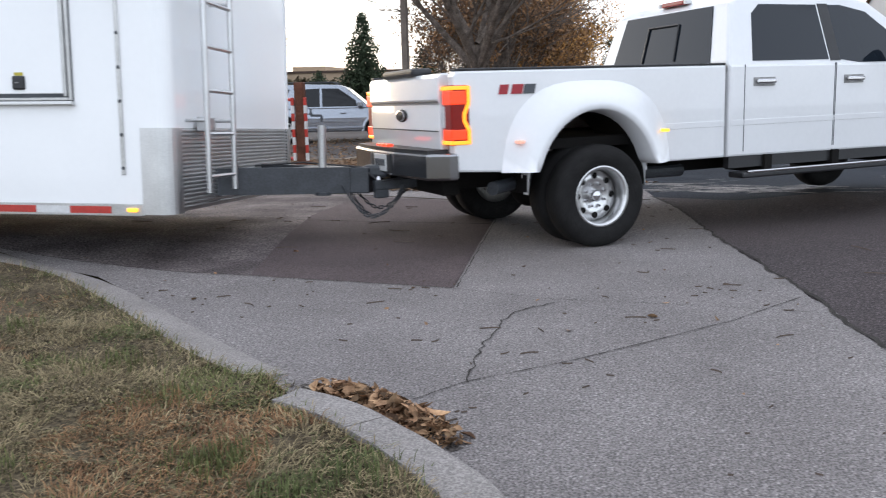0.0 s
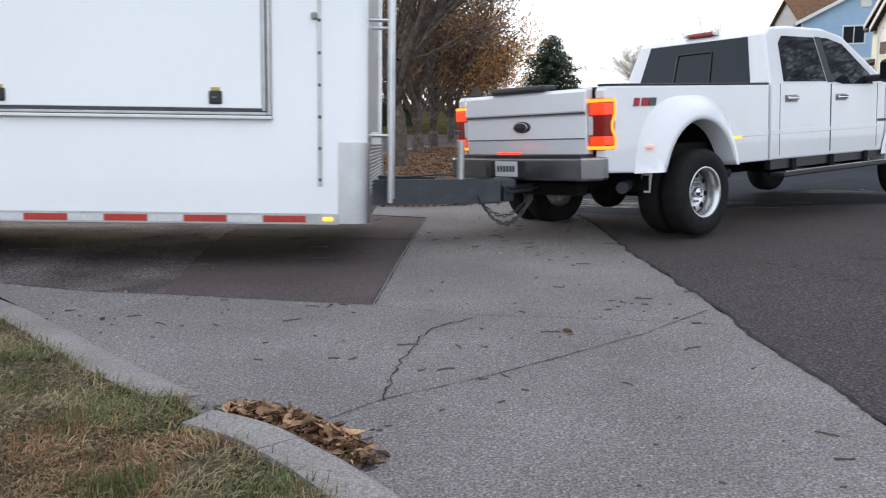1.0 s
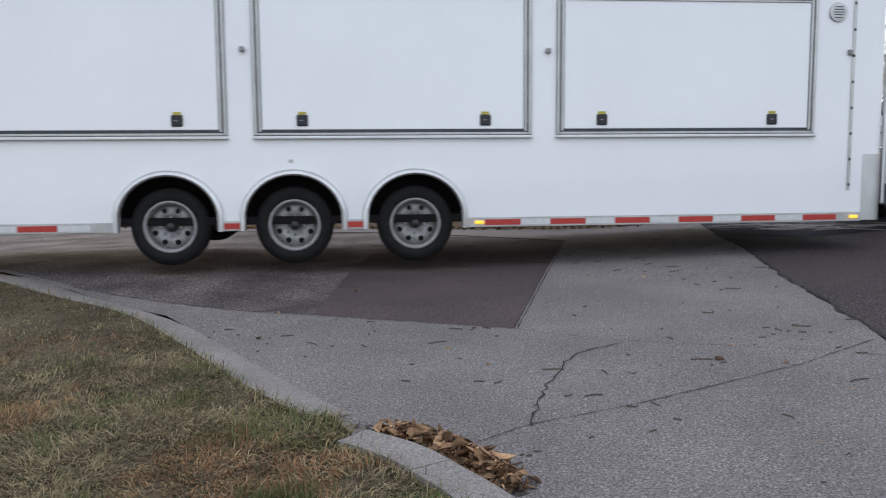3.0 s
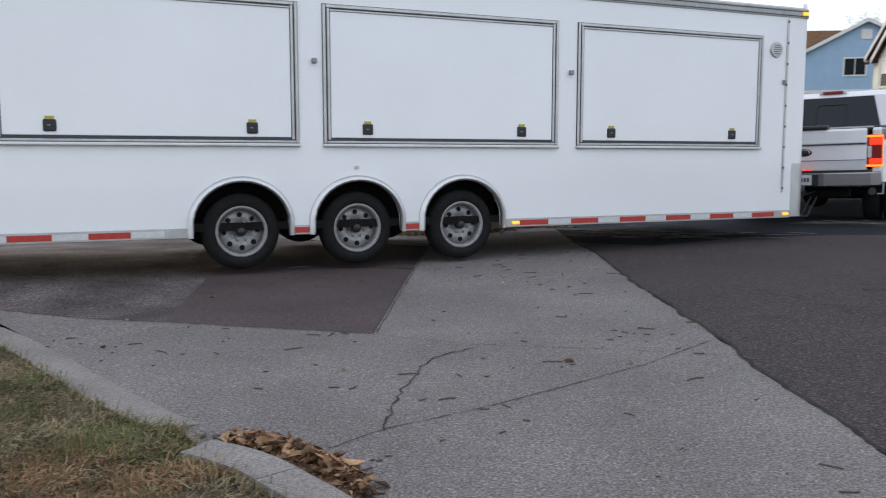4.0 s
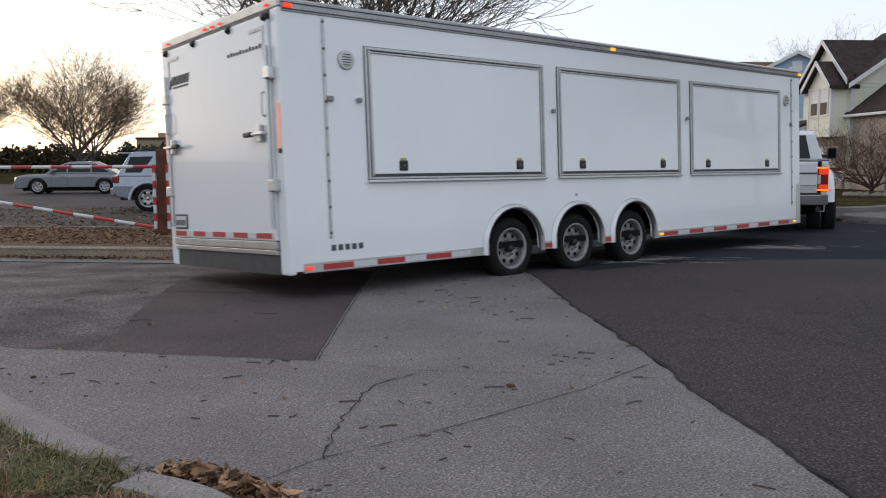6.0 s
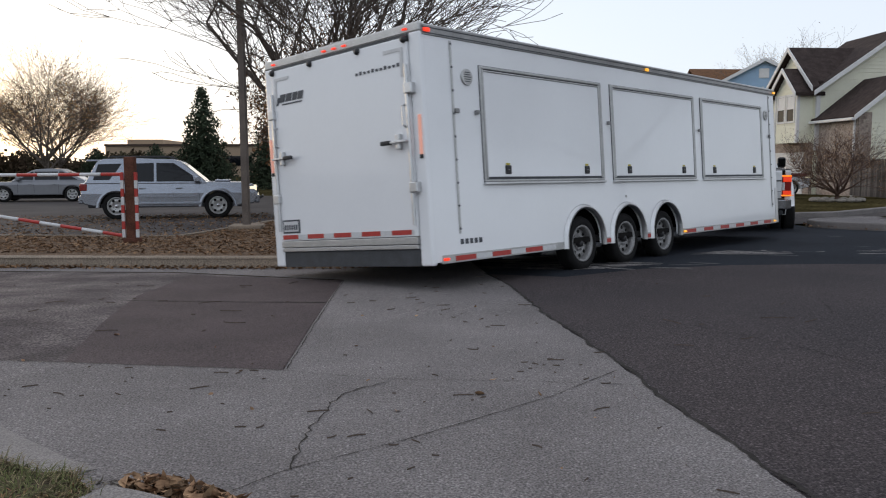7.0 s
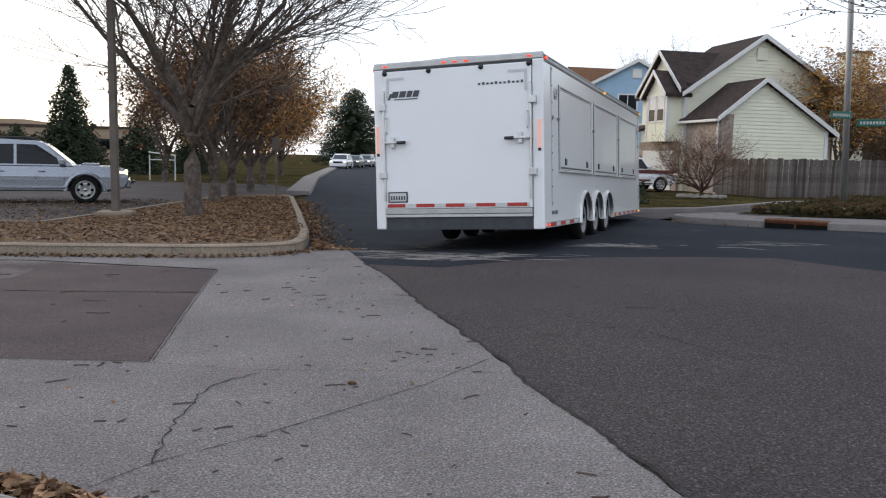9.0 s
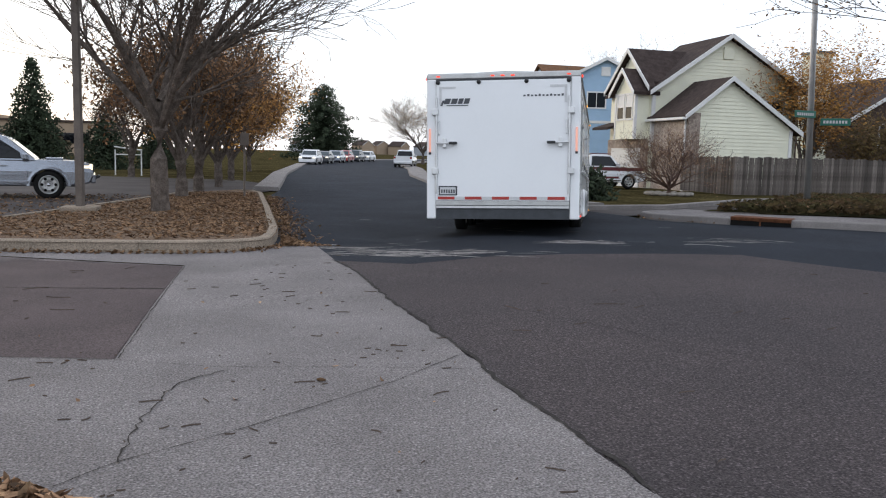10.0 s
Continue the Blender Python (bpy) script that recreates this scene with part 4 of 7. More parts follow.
    b = lathe([(0.001, -0.02), (0.10, -0.018), (0.115, -0.01), (0.12, 0.0), (0.001, 0.0)], "X", 28)
    for v in b.verts:
        v.co = Vector((v.co.x + X0 - 0.04, v.co.y, 1.075 + v.co.z * 0.45))
    part("oval_badge", b, BLACK, tg, "dark oval badge", True)
    b = lathe([(0.085, -0.024), (0.1, -0.022), (0.1, -0.018)], "X", 28)
    for v in b.verts:
        v.co = Vector((v.co.x + X0 - 0.04, v.co.y, 1.075 + v.co.z * 0.45))
    part("oval_ring", b, CHROME, tg)
    part("gate_spoiler", box(X0 - 0.06, X0 + 0.12, -0.32, 0.42, 1.385, 1.45, 0.025), BLACK, tk, "black tailgate top cap")
    part("bed_cover", box(X0 + 0.1, X1 - 0.02, -H + 0.1, H - 0.1, 1.36, 1.40, 0.01), BLACK, tk, "black bed cover")
    # bumper
    bp = part("rear_bumper", slab([(X0 - 0.05, -1.0), (X0 - 0.19, -0.88), (X0 - 0.24, -0.3), (X0 - 0.24, 0.3), (X0 - 0.19, 0.88), (X0 - 0.05, 1.0), (X0 + 0.02, 1.0), (X0 + 0.02, -1.0)], 0.60, 0.80, "xy", None, 0.02), BUMPER, tk, "chrome step bumper, mirrored road painted dark")
    part("bumper_step", slab([(X0 - 0.17, -0.86), (X0 - 0.23, -0.3), (X0 - 0.23, 0.3), (X0 - 0.17, 0.86), (X0, 0.86), (X0, -0.86)], 0.79, 0.825, "xy"), BLACK, bp)
    part("plate_recess", box(X0 - 0.25, X0 - 0.2, -0.24, 0.24, 0.62, 0.78, 0.01), BLACK, bp)
    pl = part("number_plate", box(X0 - 0.258, X0 - 0.248, -0.15, 0.15, 0.63, 0.77, 0.004), WHITE_TAPE, tk, "small number plate with plain bars")
    bars = bmesh.new()
    for i in range(6):
        box(X0 - 0.262, X0 - 0.2585, -0.12 + i * 0.042, -0.12 + i * 0.042 + 0.028, 0.675, 0.73, 0, bars)
    part("plate_bars", bars, INK, pl)
    for y in (-0.1, 0, 0.1):
        part("bumper_lamp", box(X0 - 0.235, X0 - 0.18, y - 0.035, y + 0.035, 0.832, 0.852, 0.005), RED_LAMP, tk)
    part("hitch_tube", box(X0 - 0.32, X0 + 0.4, -0.04, 0.04, 0.47, 0.55, 0.008), STEEL, tk)
    part("hitch_mount", box(X0 - 0.32, X0 - 0.2, -0.035, 0.035, 0.40, 0.5, 0.01), STEEL, tk)
    b = bmesh.new()
    bmesh.ops.create_uvsphere(b, u_segments=16, v_segments=10, radius=0.034)
    for v in b.verts:
        v.co += Vector((-1.443, 0, 0.555))
    part("hitch_ball", b, CHROME, tk, "", True)
    part("hitch_frame", box(X0 + 0.05, X0 + 0.2, -0.6, 0.6, 0.44, 0.56, 0.02), UNDER, tk)
    for sgn in (-1, 1):
        part("frame_rail", box(X0 + 0.1, 5.0, min(sgn * 0.42, sgn * 0.52), max(sgn * 0.42, sgn * 0.52), 0.48, 0.66), UNDER, tk)
    part("rear_axle", rod((0, -0.8, 0.40), (0, 0.8, 0.40), 0.06, 0.06, 12), UNDER, tk)
    b = bmesh.new()
    bmesh.ops.create_uvsphere(b, u_segments=16, v_segments=10, radius=0.19)
    for v in b.verts:
        v.co += Vector((0, 0, 0.40))
    part("differential", b, UNDER, tk, "", True)
    part("exhaust", tube([(1.2, -0.6, 0.5), (-0.45, -0.66, 0.52), (-0.8, -0.85, 0.5)], 0.055, 12), STEEL, tk)
    part("spare_tyre", lathe([(0.2, 0.46), (0.36, 0.45), (0.39, 0.55), (0.36, 0.66), (0.2, 0.66)], "Z", 28), RUBBER, tk, "", True)
    tk.children[-1].location = (-0.62 + 0.0, 0, 0)
    # cab and bonnet
    BELT, TOP, AM = 1.36, 2.03, 0.20
    low = [(1.40, 0.62), (3.92, 0.60), (3.92, 1.39), (1.40, 1.40)]
    part("cab_lower", slab(low, -H, H, "xz", None, 0.02), TRUCK_WHITE, tk, "white cab side with doors")
    up = [(1.40, 1.34), (1.40, 1.44), (1.52, 1.93), (1.66, 2.01), (2.0, 2.035), (2.75, 2.03), (3.15, 1.96), (4.0, 1.42), (4.0, 1.34)]
    part("cab_upper", shaped_slab(up, H, BELT, TOP, AM, bevel=0.03), TRUCK_WHITE, tk, "white cab roof and pillars", False)
    for sgn in (-1, 1):
        for nm, o in (("rear_door_window", [(1.66, 1.43), (1.74, 1.84), (1.84, 1.92), (2.50, 1.92), (2.54, 1.43)]), ("front_door_window", [(2.68, 1.43), (2.64, 1.92), (2.80, 1.92), (3.1, 1.86), (3.58, 1.52), (3.6, 1.40), (2.9, 1.40)])):
            part(nm, side_glass(o, H, BELT, TOP, AM, sgn), CABGLASS, tk, "dark tinted side window")
        part("pillar_cover", side_glass([(2.56, 1.42), (2.52, 1.93), (2.64, 1.93), (2.68, 1.42)], H, BELT, TOP, AM, sgn, 0.006), BLACK, tk)
        for x0, x1 in ((1.56, 2.60), (2.615, 3.70)):
            a0, a1 = sorted((sgn * (H - 0.002), sgn * (H + 0.003)))
            for xs in (x0, x1):
                part("door_seam", box(xs, xs + 0.006, a0, a1 - 0.0015 if sgn > 0 else a1, 0.66, 1.40), INK, tk)
            a0, a1 = sorted((sgn * (H + 0.003), sgn * (H + 0.04)))
            part("door_handle", box(x0 + 0.12, x0 + 0.33, a0, a1, 1.235, 1.275, 0.014), CHROME, tk, "chrome door handle")
            a0, a1 = sorted((sgn * (H - 0.002), sgn * (H + 0.006)))
            part("handle_cup", box(x0 + 0.1, x0 + 0.34, a0, a1, 1.215, 1.29, 0.003), RIM, tk)
        a0, a1 = sorted((sgn * (H - 0.02), sgn * (H + 0.003)))
        part("body_crease", box(1.42, 3.9, a0, a1, 0.885, 0.935, 0.0028), TRUCK_WHITE, tk)
        part("body_crease", box(0.7, 1.35, a0, a1, 0.885, 0.935, 0.0028), TRUCK_WHITE, tk)
        a0, a1 = sorted((sgn * 0.93, sgn * 1.12))
        st = part("running_board", box(1.45, 3.75, a0, a1, 0.44, 0.49, 0.015), BLACK, tk, "running board with chrome edge")
        a0, a1 = sorted((sgn * 1.09, sgn * 1.125))
        part("board_edge", box(1.5, 3.7, a0, a1, 0.48, 0.505, 0.008), CHROME, st)
        for x in (1.8, 2.6, 3.4):
            a0, a1 = sorted((sgn * 0.5, sgn * 1.0))
            part("board_bracket", box(x, x + 0.08, a0, a1, 0.46, 0.62), UNDER, st)
        a0, a1 = sorted((sgn * 0.9, sgn * 0.97))
        part("sill", box(1.42, 3.9, a0, a1, 0.52, 0.63), BLACK, tk)
        # tow mirrors
        mr = part("tow_mirror", box(3.40, 3.52, min(sgn * 1.13, sgn * 1.33), max(sgn * 1.13, sgn * 1.33), 1.40, 1.67, 0.05), BLACK, tk, "tall black towing mirror")
        part("mirror_arm", box(3.44, 3.52, min(sgn * 0.94, sgn * 1.16), max(sgn * 0.94, sgn * 1.16), 1.42, 1.5, 0.02), BLACK, mr)
        # Dark window glass: its colour stands in for dark trees reflected in the mirror.
        part("mirror_glass", box(3.394, 3.402, min(sgn * 1.15, sgn * 1.31), max(sgn * 1.15, sgn * 1.31), 1.44, 1.63), WINDOW, mr)
        # front fender with arch
        fa = [(4.5 - 0.52 * math.cos(math.pi * k / 14), 0.44 + 0.52 * math.sin(math.pi * k / 14)) for k in range(15)]
        out = [(3.93, 0.60)] + fa + [(5.02, 0.62), (5.42, 0.62), (5.5, 0.8), (5.48, 1.2), (5.3, 1.34), (4.0, 1.40), (3.93, 1.39)]
        part("front_fender", slab(out, sgn * (H + 0.015), sgn * (H - 0.2), "xz", None, 0.02), TRUCK_WHITE, tk)
        b, rows = bmesh.new(), []
        for k in range(17):
            a = math.pi * k / 16
            rows.append([b.verts.new((4.5 - rr * math.cos(a), sgn * yy, max(0.56, 0.44 + rr * math.sin(a)))) for rr, yy in ((0.52, 0.95), (0.52, 1.06), (0.58, 1.07), (0.70, 1.0))])
        for r0, r1 in zip(rows, rows[1:]):
            for j in range(3):
                b.faces.new((r0[j], r0[j + 1], r1[j + 1], r1[j]))
        bmesh.ops.recalc_face_normals(b, faces=b.faces)
        part("front_flare", b, TRUCK_WHITE, tk, "", True)
        a0, a1 = sorted((sgn * (H + 0.016), sgn * (H + 0.03)))
        part("fender_vent", box(3.98, 4.02, a0, a1, 1.08, 1.3, 0.004), BLACK, tk)
        bd = bmesh.new()
        for i in range(6):
            box(3.72 + i * 0.04, 3.72 + i * 0.04 + 0.03, *sorted((sgn * (H + 0.001), sgn * (H + 0.005))), 0.955, 0.985, 0, bd)
        part("engine_badge", bd, INK, tk)
    part("bonnet", box(3.95, 5.42, -0.80, 0.80, 1.0, 1.45, 0.06), TRUCK_WHITE, tk)
    part("grille", box(5.4, 5.52, -0.8, 0.8, 0.85, 1.32, 0.03), CHROME, tk)
    part("front_bumper", box(5.42, 5.68, -1.0, 1.0, 0.5, 0.82, 0.05), CHROME, tk)
    glassback = slab([(-0.74, 1.43), (0.74, 1.43), (0.63, 1.92), (-0.63, 1.92)], 0, 0.012, "yz")
    for v in glassback.verts:
        v.co.x += 1.392 + (v.co.z - 1.43) * 0.235
    part("rear_window", glassback, CABGLASS, tk, "dark tinted rear window")
    slide = tube([(1.392, -0.24, 1.47), (1.468, -0.22, 1.80), (1.468, 0.22, 1.80), (1.392, 0.24, 1.47)], 0.009, 6)
    part("slider_frame", slide, BLACK, tk)
    ws = slab([(-0.78, 1.45), (0.78, 1.45), (0.64, 1.93), (-0.64, 1.93)], 0, 0.012, "yz")
    for v in ws.verts:
        v.co.x += 3.96 - (v.co.z - 1.45) * 1.57
    part("windscreen", ws, CLEAR, tk)
    part("brake_lamp", box(1.56, 1.64, -0.16, 0.16, 1.985, 2.03, 0.012), RED_OFF, tk, "high centre brake lamp")
    for y in (-0.14, 0.14):
        part("cargo_light", box(1.555, 1.63, y - 0.02 + (0.05 if y > 0 else -0.05), y + 0.02 + (0.05 if y > 0 else -0.05), 1.99, 2.028, 0.008), WHITE_TAPE, tk)
    wheels = []
    for sgn in (-1, 1):
        turn = pose(0, 0, 0) if sgn < 0 else pose(0, 0, 0, 0, 0, 180)
        wheels.append((wheel(tk, "rear_wheel", 0.405, 0.24, 0.225, 0.10, "dually", pose(0, sgn * 1.06, 0.405) @ turn, ALU), 0, sgn))
        wheels.append((wheel(tk, "inner_rear_wheel", 0.405, 0.24, 0.225, 0.13, "dually", pose(0, sgn * 0.79, 0.405) @ turn), 0, sgn))
        wheels.append((wheel(tk, "front_wheel", 0.405, 0.24, 0.225, 0.03, "dually", pose(4.5, sgn * 0.92, 0.405) @ turn, CHROME), 4.5, sgn))
    return tk, wheels


PICKUP, PICKUP_WHEELS = pickup()


# ---- parked vehicles ----
def car(name, label, paint, m, L=4.7, H=1.75, W=0.92, wb=2.79, r=0.38, belt=1.12, roof=(0.75, 1.0, 3.1, 3.9), bonnet=1.08, clear=0.36, rack=False, bed=None, cladding=None, category="car", lit=True, panes=(), back=0.52):
    """A parked car, x ahead from the ground under its rear bumper; roof: x of the cabin's rear foot, rear top, front top and screen foot."""
    c = thing(name, label, category, "", m)
    ax0 = (L - wb) * back
    ax1 = ax0 + wb
    arch = lambda ax: [(ax - (r + 0.07) * math.cos(math.pi * k / 12), r * 0.9 + (r + 0.07) * math.sin(math.pi * k / 12)) for k in range(13)]
    rear_top = bed or belt
    low = [(0.02, clear + 0.12), (0.12, clear)] + arch(ax0) + arch(ax1) + [(L - 0.12, clear), (L, clear + 0.2), (L - 0.02, bonnet - 0.28), (L - 0.14, bonnet - 0.1), (L - 0.5, bonnet - 0.02), (roof[3], bonnet), (roof[3] - 0.05, belt), (roof[0] + 0.05, belt), (roof[0], rear_top), (0.03, rear_top)]
    part("body", shaped_slab(low, W, 0.75, belt, 0.06, bevel=0.035), paint, c, "", False)
    top = [(roof[0] - (0.0 if bed else 0.05), belt - 0.03), (roof[0] + 0.02, belt + 0.05), (roof[1], H - 0.1), (roof[1] + 0.18, H - 0.02), ((roof[1] + roof[2]) / 2, H), (roof[2] - 0.1, H - 0.03), (roof[2] + 0.12, H - 0.1), (roof[3], belt + 0.0), (roof[3], belt - 0.03)]
    part("cabin", shaped_slab(top, W * 0.95, belt, H, 0.17, bevel=0.03), paint, c, "", False)
    lerp = lambda a, b, k: a + (b - a) * k
    z0, z1 = belt + 0.04, H - 0.13
    xr = lambda z: lerp(roof[0], roof[1], (z - belt) / (H - 0.1 - belt))
    xf = lambda z: lerp(roof[3], roof[2] + 0.12, (z - belt) / (H - 0.1 - belt))
    mid = (ax0 + ax1) / 2 + 0.05
    cuts = [xr(z0) + 0.14, ax0 + 0.55, mid + 0.1, xf(z0) - 0.18] if not bed else [xr(z0) + 0.1, xf(z0) - 0.18]
    for sgn in (-1, 1):
        for o in panes:
            part("side_window", side_glass(o, W * 0.95, belt, H, 0.17, sgn), WINDOW, c, "dark side window")
        for k, (a, b2) in enumerate(zip(cuts, cuts[1:]) if not panes else ()):
            o = [(a + 0.03, z0), (max(a + 0.03, xr(z1) + 0.12), z1), (min(b2 - 0.03, xf(z1) - 0.1), z1), (b2 - 0.03, z0)]
            if o[2][0] > o[1][0]:
                part("side_window", side_glass(o, W * 0.95, belt, H, 0.17, sgn), WINDOW, c, "dark side window")
        for x in cuts[1:]:
            a0, a1 = sorted((sgn * (W - 0.03), sgn * (W + 0.002)))
            part("door_seam", box(x - 0.006, x + 0.006, a0, a1, clear + 0.15, 0.78), STEEL, c)
        for x in cuts[1:-1] if not bed else cuts[:1]:
            a0, a1 = sorted((sgn * (W - 0.05), sgn * (W + 0.025)))
            part("door_handle", box(x + 0.08, x + 0.26, a0, a1, belt - 0.17, belt - 0.135, 0.01), paint, c)
        a0, a1 = sorted((sgn * (W - 0.05), sgn * (W + 0.16)))
        part("mirror", box(xf(z0) - 0.30, xf(z0) - 0.14, a0, a1, belt + 0.02, belt + 0.18, 0.03), paint, c)
        a0, a1 = sorted((sgn * (W - 0.3), sgn * (W - 0.02)))
        part("head_lamp", box(L - 0.32, L - 0.03, a0, a1, bonnet - 0.28, bonnet - 0.13, 0.03), WHITE_TAPE if not lit else LAMP_GLOW, c, "clear head lamp")
        part("tail_lamp", box(-0.005, 0.2, sorted((sgn * (W - 0.22), sgn * (W + 0.004)))[0], sorted((sgn * (W - 0.22), sgn * (W + 0.004)))[1], belt - 0.22, belt - 0.02, 0.03), RED_OFF, c, "red tail lamp")
        if cladding:
            for ax in (ax0, ax1):
                b, rows = bmesh.new(), []
                for k in range(13):
                    a = math.pi * k / 12
                    rows.append([b.verts.new((ax - rr * math.cos(a), sgn * yy, r * 0.9 + rr * math.sin(a))) for rr, yy in ((r + 0.06, W - 0.08), (r + 0.06, W + 0.03), (r + 0.12, W + 0.03), (r + 0.17, W - 0.01))])
                for r0, r1 in zip(rows, rows[1:]):
                    for j in range(3):
                        b.faces.new((r0[j], r0[j + 1], r1[j + 1], r1[j]))
                bmesh.ops.recalc_face_normals(b, faces=b.faces)
                part("arch_flare", b, paint, c, "", True)
            a0, a1 = sorted((sgn * (W - 0.02), sgn * (W + 0.06)))
            part("side_step", box(ax0 + r + 0.12, ax1 - r - 0.12, a0, a1, clear - 0.02, clear + 0.05, 0.015), cladding, c)
            part("side_moulding", box(ax0 + r + 0.2, ax1 - r - 0.2, a0, sgn * (W + 0.012) if sgn > 0 else -W + 0.02, 0.62, 0.68, 0.006) if sgn > 0 else box(ax0 + r + 0.2, ax1 - r - 0.2, -W - 0.012, -W + 0.02, 0.62, 0.68, 0.006), paint, c)
        if rack:
            part("roof_bar", tube([(roof[1] + 0.25, sgn * W * 0.66, H - 0.02), (roof[1] + 0.4, sgn * W * 0.66, H + 0.05), (roof[2] - 0.25, sgn * W * 0.66, H + 0.05), (roof[2] - 0.1, sgn * W * 0.66, H - 0.02)], 0.02), BLACK, c)
        for ax in (ax0, ax1):
            turn = pose(0, 0, 0) if sgn < 0 else pose(0, 0, 0, 0, 0, 180)
            wheel(c, "wheel", r, 0.24, r * 0.62, 0.02, "spoke", pose(ax, sgn * (W - 0.1), r) @ turn, ALU_BRUSHED)
    for (xa, xb), zz in (((roof[0], roof[1]), -1), ((roof[3], roof[2] + 0.12), 1)):
        y0 = W * 0.95 * 0.9
        g = bmesh.new()
        lo = Vector((lerp(xa, xb, 0.1) + zz * 0.012, 0, lerp(belt, H - 0.1, 0.1)))
        hi = Vector((lerp(xa, xb, 0.92) + zz * 0.012, 0, lerp(belt, H - 0.1, 0.92)))
        q = [g.verts.new(p) for p in (lo + Vector((0, -y0, 0)), lo + Vector((0, y0, 0)), hi + Vector((0, y0 * 0.86, 0)), hi + Vector((0, -y0 * 0.86, 0)))]
        f = g.faces.new(q)
        e = bmesh.ops.extrude_face_region(g, geom=[f])
        for v in e["geom"]:
            if isinstance(v, bmesh.types.BMVert):
                v.co.x += zz * 0.012
        bmesh.ops.recalc_face_normals(g, faces=g.faces)
        part("windscreen" if zz > 0 else "rear_screen", g, CLEAR if zz > 0 else WINDOW, c)
    part("front_bumper", box(L - 0.1, L + 0.05, -W + 0.06, W - 0.06, clear, clear + 0.24, 0.04), cladding or paint, c)
    part("rear_bumper", box(-0.06, 0.1, -W + 0.06, W - 0.06, clear + 0.02, clear + 0.26, 0.04), cladding or paint, c)
    part("grille", box(L - 0.06, L + 0.01, -W * 0.55, W * 0.55, bonnet - 0.36, bonnet - 0.16, 0.02), BLACK, c)
    part("underbody", box(0.3, L - 0.3, -W + 0.2, W - 0.2, clear - 0.1, clear + 0.2), UNDER, c)
    return c


LAMP_GLOW = mat("lit head lamp", (0.8, 0.75, 0.6), 0.2, emit=(1.0, 0.85, 0.6), power=0.8)


def on_ground(x, y, yaw=0.0, lift=0.0):
    return pose(x, y, height(x, y) + lift, 0, 0, yaw)


suv = car("suv", "silver sport utility vehicle parked nose to the kerb", SILVER, on_ground(-8.53, 25.33, 8), 4.95, 1.76, 0.93, 2.82, 0.39, 1.05, (0.14, 0.46, 2.66, 3.5), 1.07, 0.44, True, None, SILVER,
          panes=([(0.36, 1.14), (0.50, 1.59), (1.14, 1.61), (1.06, 1.48), (0.80, 1.14)], [(1.16, 1.09), (1.24, 1.3), (1.46, 1.61), (2.02, 1.63), (2.02, 1.09)], [(2.09, 1.09), (2.09, 1.63), (2.58, 1.62), (3.1, 1.26), (3.14, 1.09)]), back=0.46)
part("lower_trim", box(0.2, 4.6, -0.86, 0.86, 0.34, 0.45, 0.02), BLACK, suv, "black lower sill trim")
part("fog_lamp", box(4.8, 4.985, -0.78, -0.62, 0.58, 0.70, 0.03), LAMP_GLOW, suv)
part("fog_lamp", box(4.8, 4.985, 0.62, 0.78, 0.58, 0.70, 0.03), LAMP_GLOW, suv)
part("guard_bar", tube([(4.95, -0.5, 0.55), (5.09, -0.45, 0.62), (5.09, 0.45, 0.62), (4.95, 0.5, 0.55)], 0.03), BLACK, suv, "black front guard bar")
part("bonnet_scoop", box(3.7, 4.15, -0.3, 0.3, 1.05, 1.13, 0.03), SILVER, suv)
part("spoiler", box(0.16, 0.55, -0.7, 0.7, 1.67, 1.72, 0.02), SILVER, suv)
car("sedan", "grey saloon car parked across the car park", GREYCAR, on_ground(-12.5, 38.95, 188), 4.8, 1.45, 0.9, 2.8, 0.33, 0.92, (0.55, 1.35, 2.6, 3.5), 0.88, 0.24)
PARKED = "cars parked along the road"
for nm, lab, paint, x, y, yaw, big in (
        ("parked_car", "white car parked along the bending road", TRUCK_WHITE, 9.5, 93.5, -106, 1.62), ("parked_car", "dark car parked along the bending road", DARKCAR, 11.7, 101, -106, 1.5),
        ("parked_car", "silver car parked along the bending road", SILVER, 14.2, 109, -108, 1.6), ("parked_car", "red car parked along the bending road", REDCAR, 16.5, 117, -110, 1.65),
        ("parked_car", "dark car parked along the bending road", DARKCAR, 19.2, 124.5, -112, 1.75), ("parked_car", "white car parked along the bending road", TRUCK_WHITE, 22.0, 131, -114, 1.6)):
    ob = car(nm, lab, paint, on_ground(x, y, yaw), 4.6, big, 0.9, 2.7, 0.33, 0.98, (0.4, 0.95, 2.7, 3.5), 0.95, 0.25)
    tagged(ob, group=PARKED)
tagged(car("parked_pickup", "white pickup parked by the far kerb", TRUCK_WHITE, on_ground(17.6, 84.5, 72), 5.4, 1.85, 0.95, 3.4, 0.38, 1.15, (2.0, 2.15, 3.3, 4.0), 1.12, 0.4, False, 1.2, None, "pickup truck"), group=PARKED)
old = car("old_pickup", "old white and maroon pickup on the driveway", TRUCK_WHITE, on_ground(16.0, 40.4, 2), 5.3, 1.78, 0.98, 3.2, 0.37, 1.12, (2.0, 2.1, 3.2, 3.85), 1.10, 0.42, False, 1.12, CHROME, "pickup truck")
for z0, z1 in ((0.93, 1.10), (0.52, 0.66)):
    for sgn in (-1, 1):
        a0, a1 = sorted((sgn * 0.93, sgn * 0.988))
        part("paint_band", box(0.15, 5.1, a0, a1, z0, z1, 0.004) if z0 > 0.8 else box(1.45, 3.7, a0, a1, z0, z1, 0.004), MAROON, old, "maroon paint band")
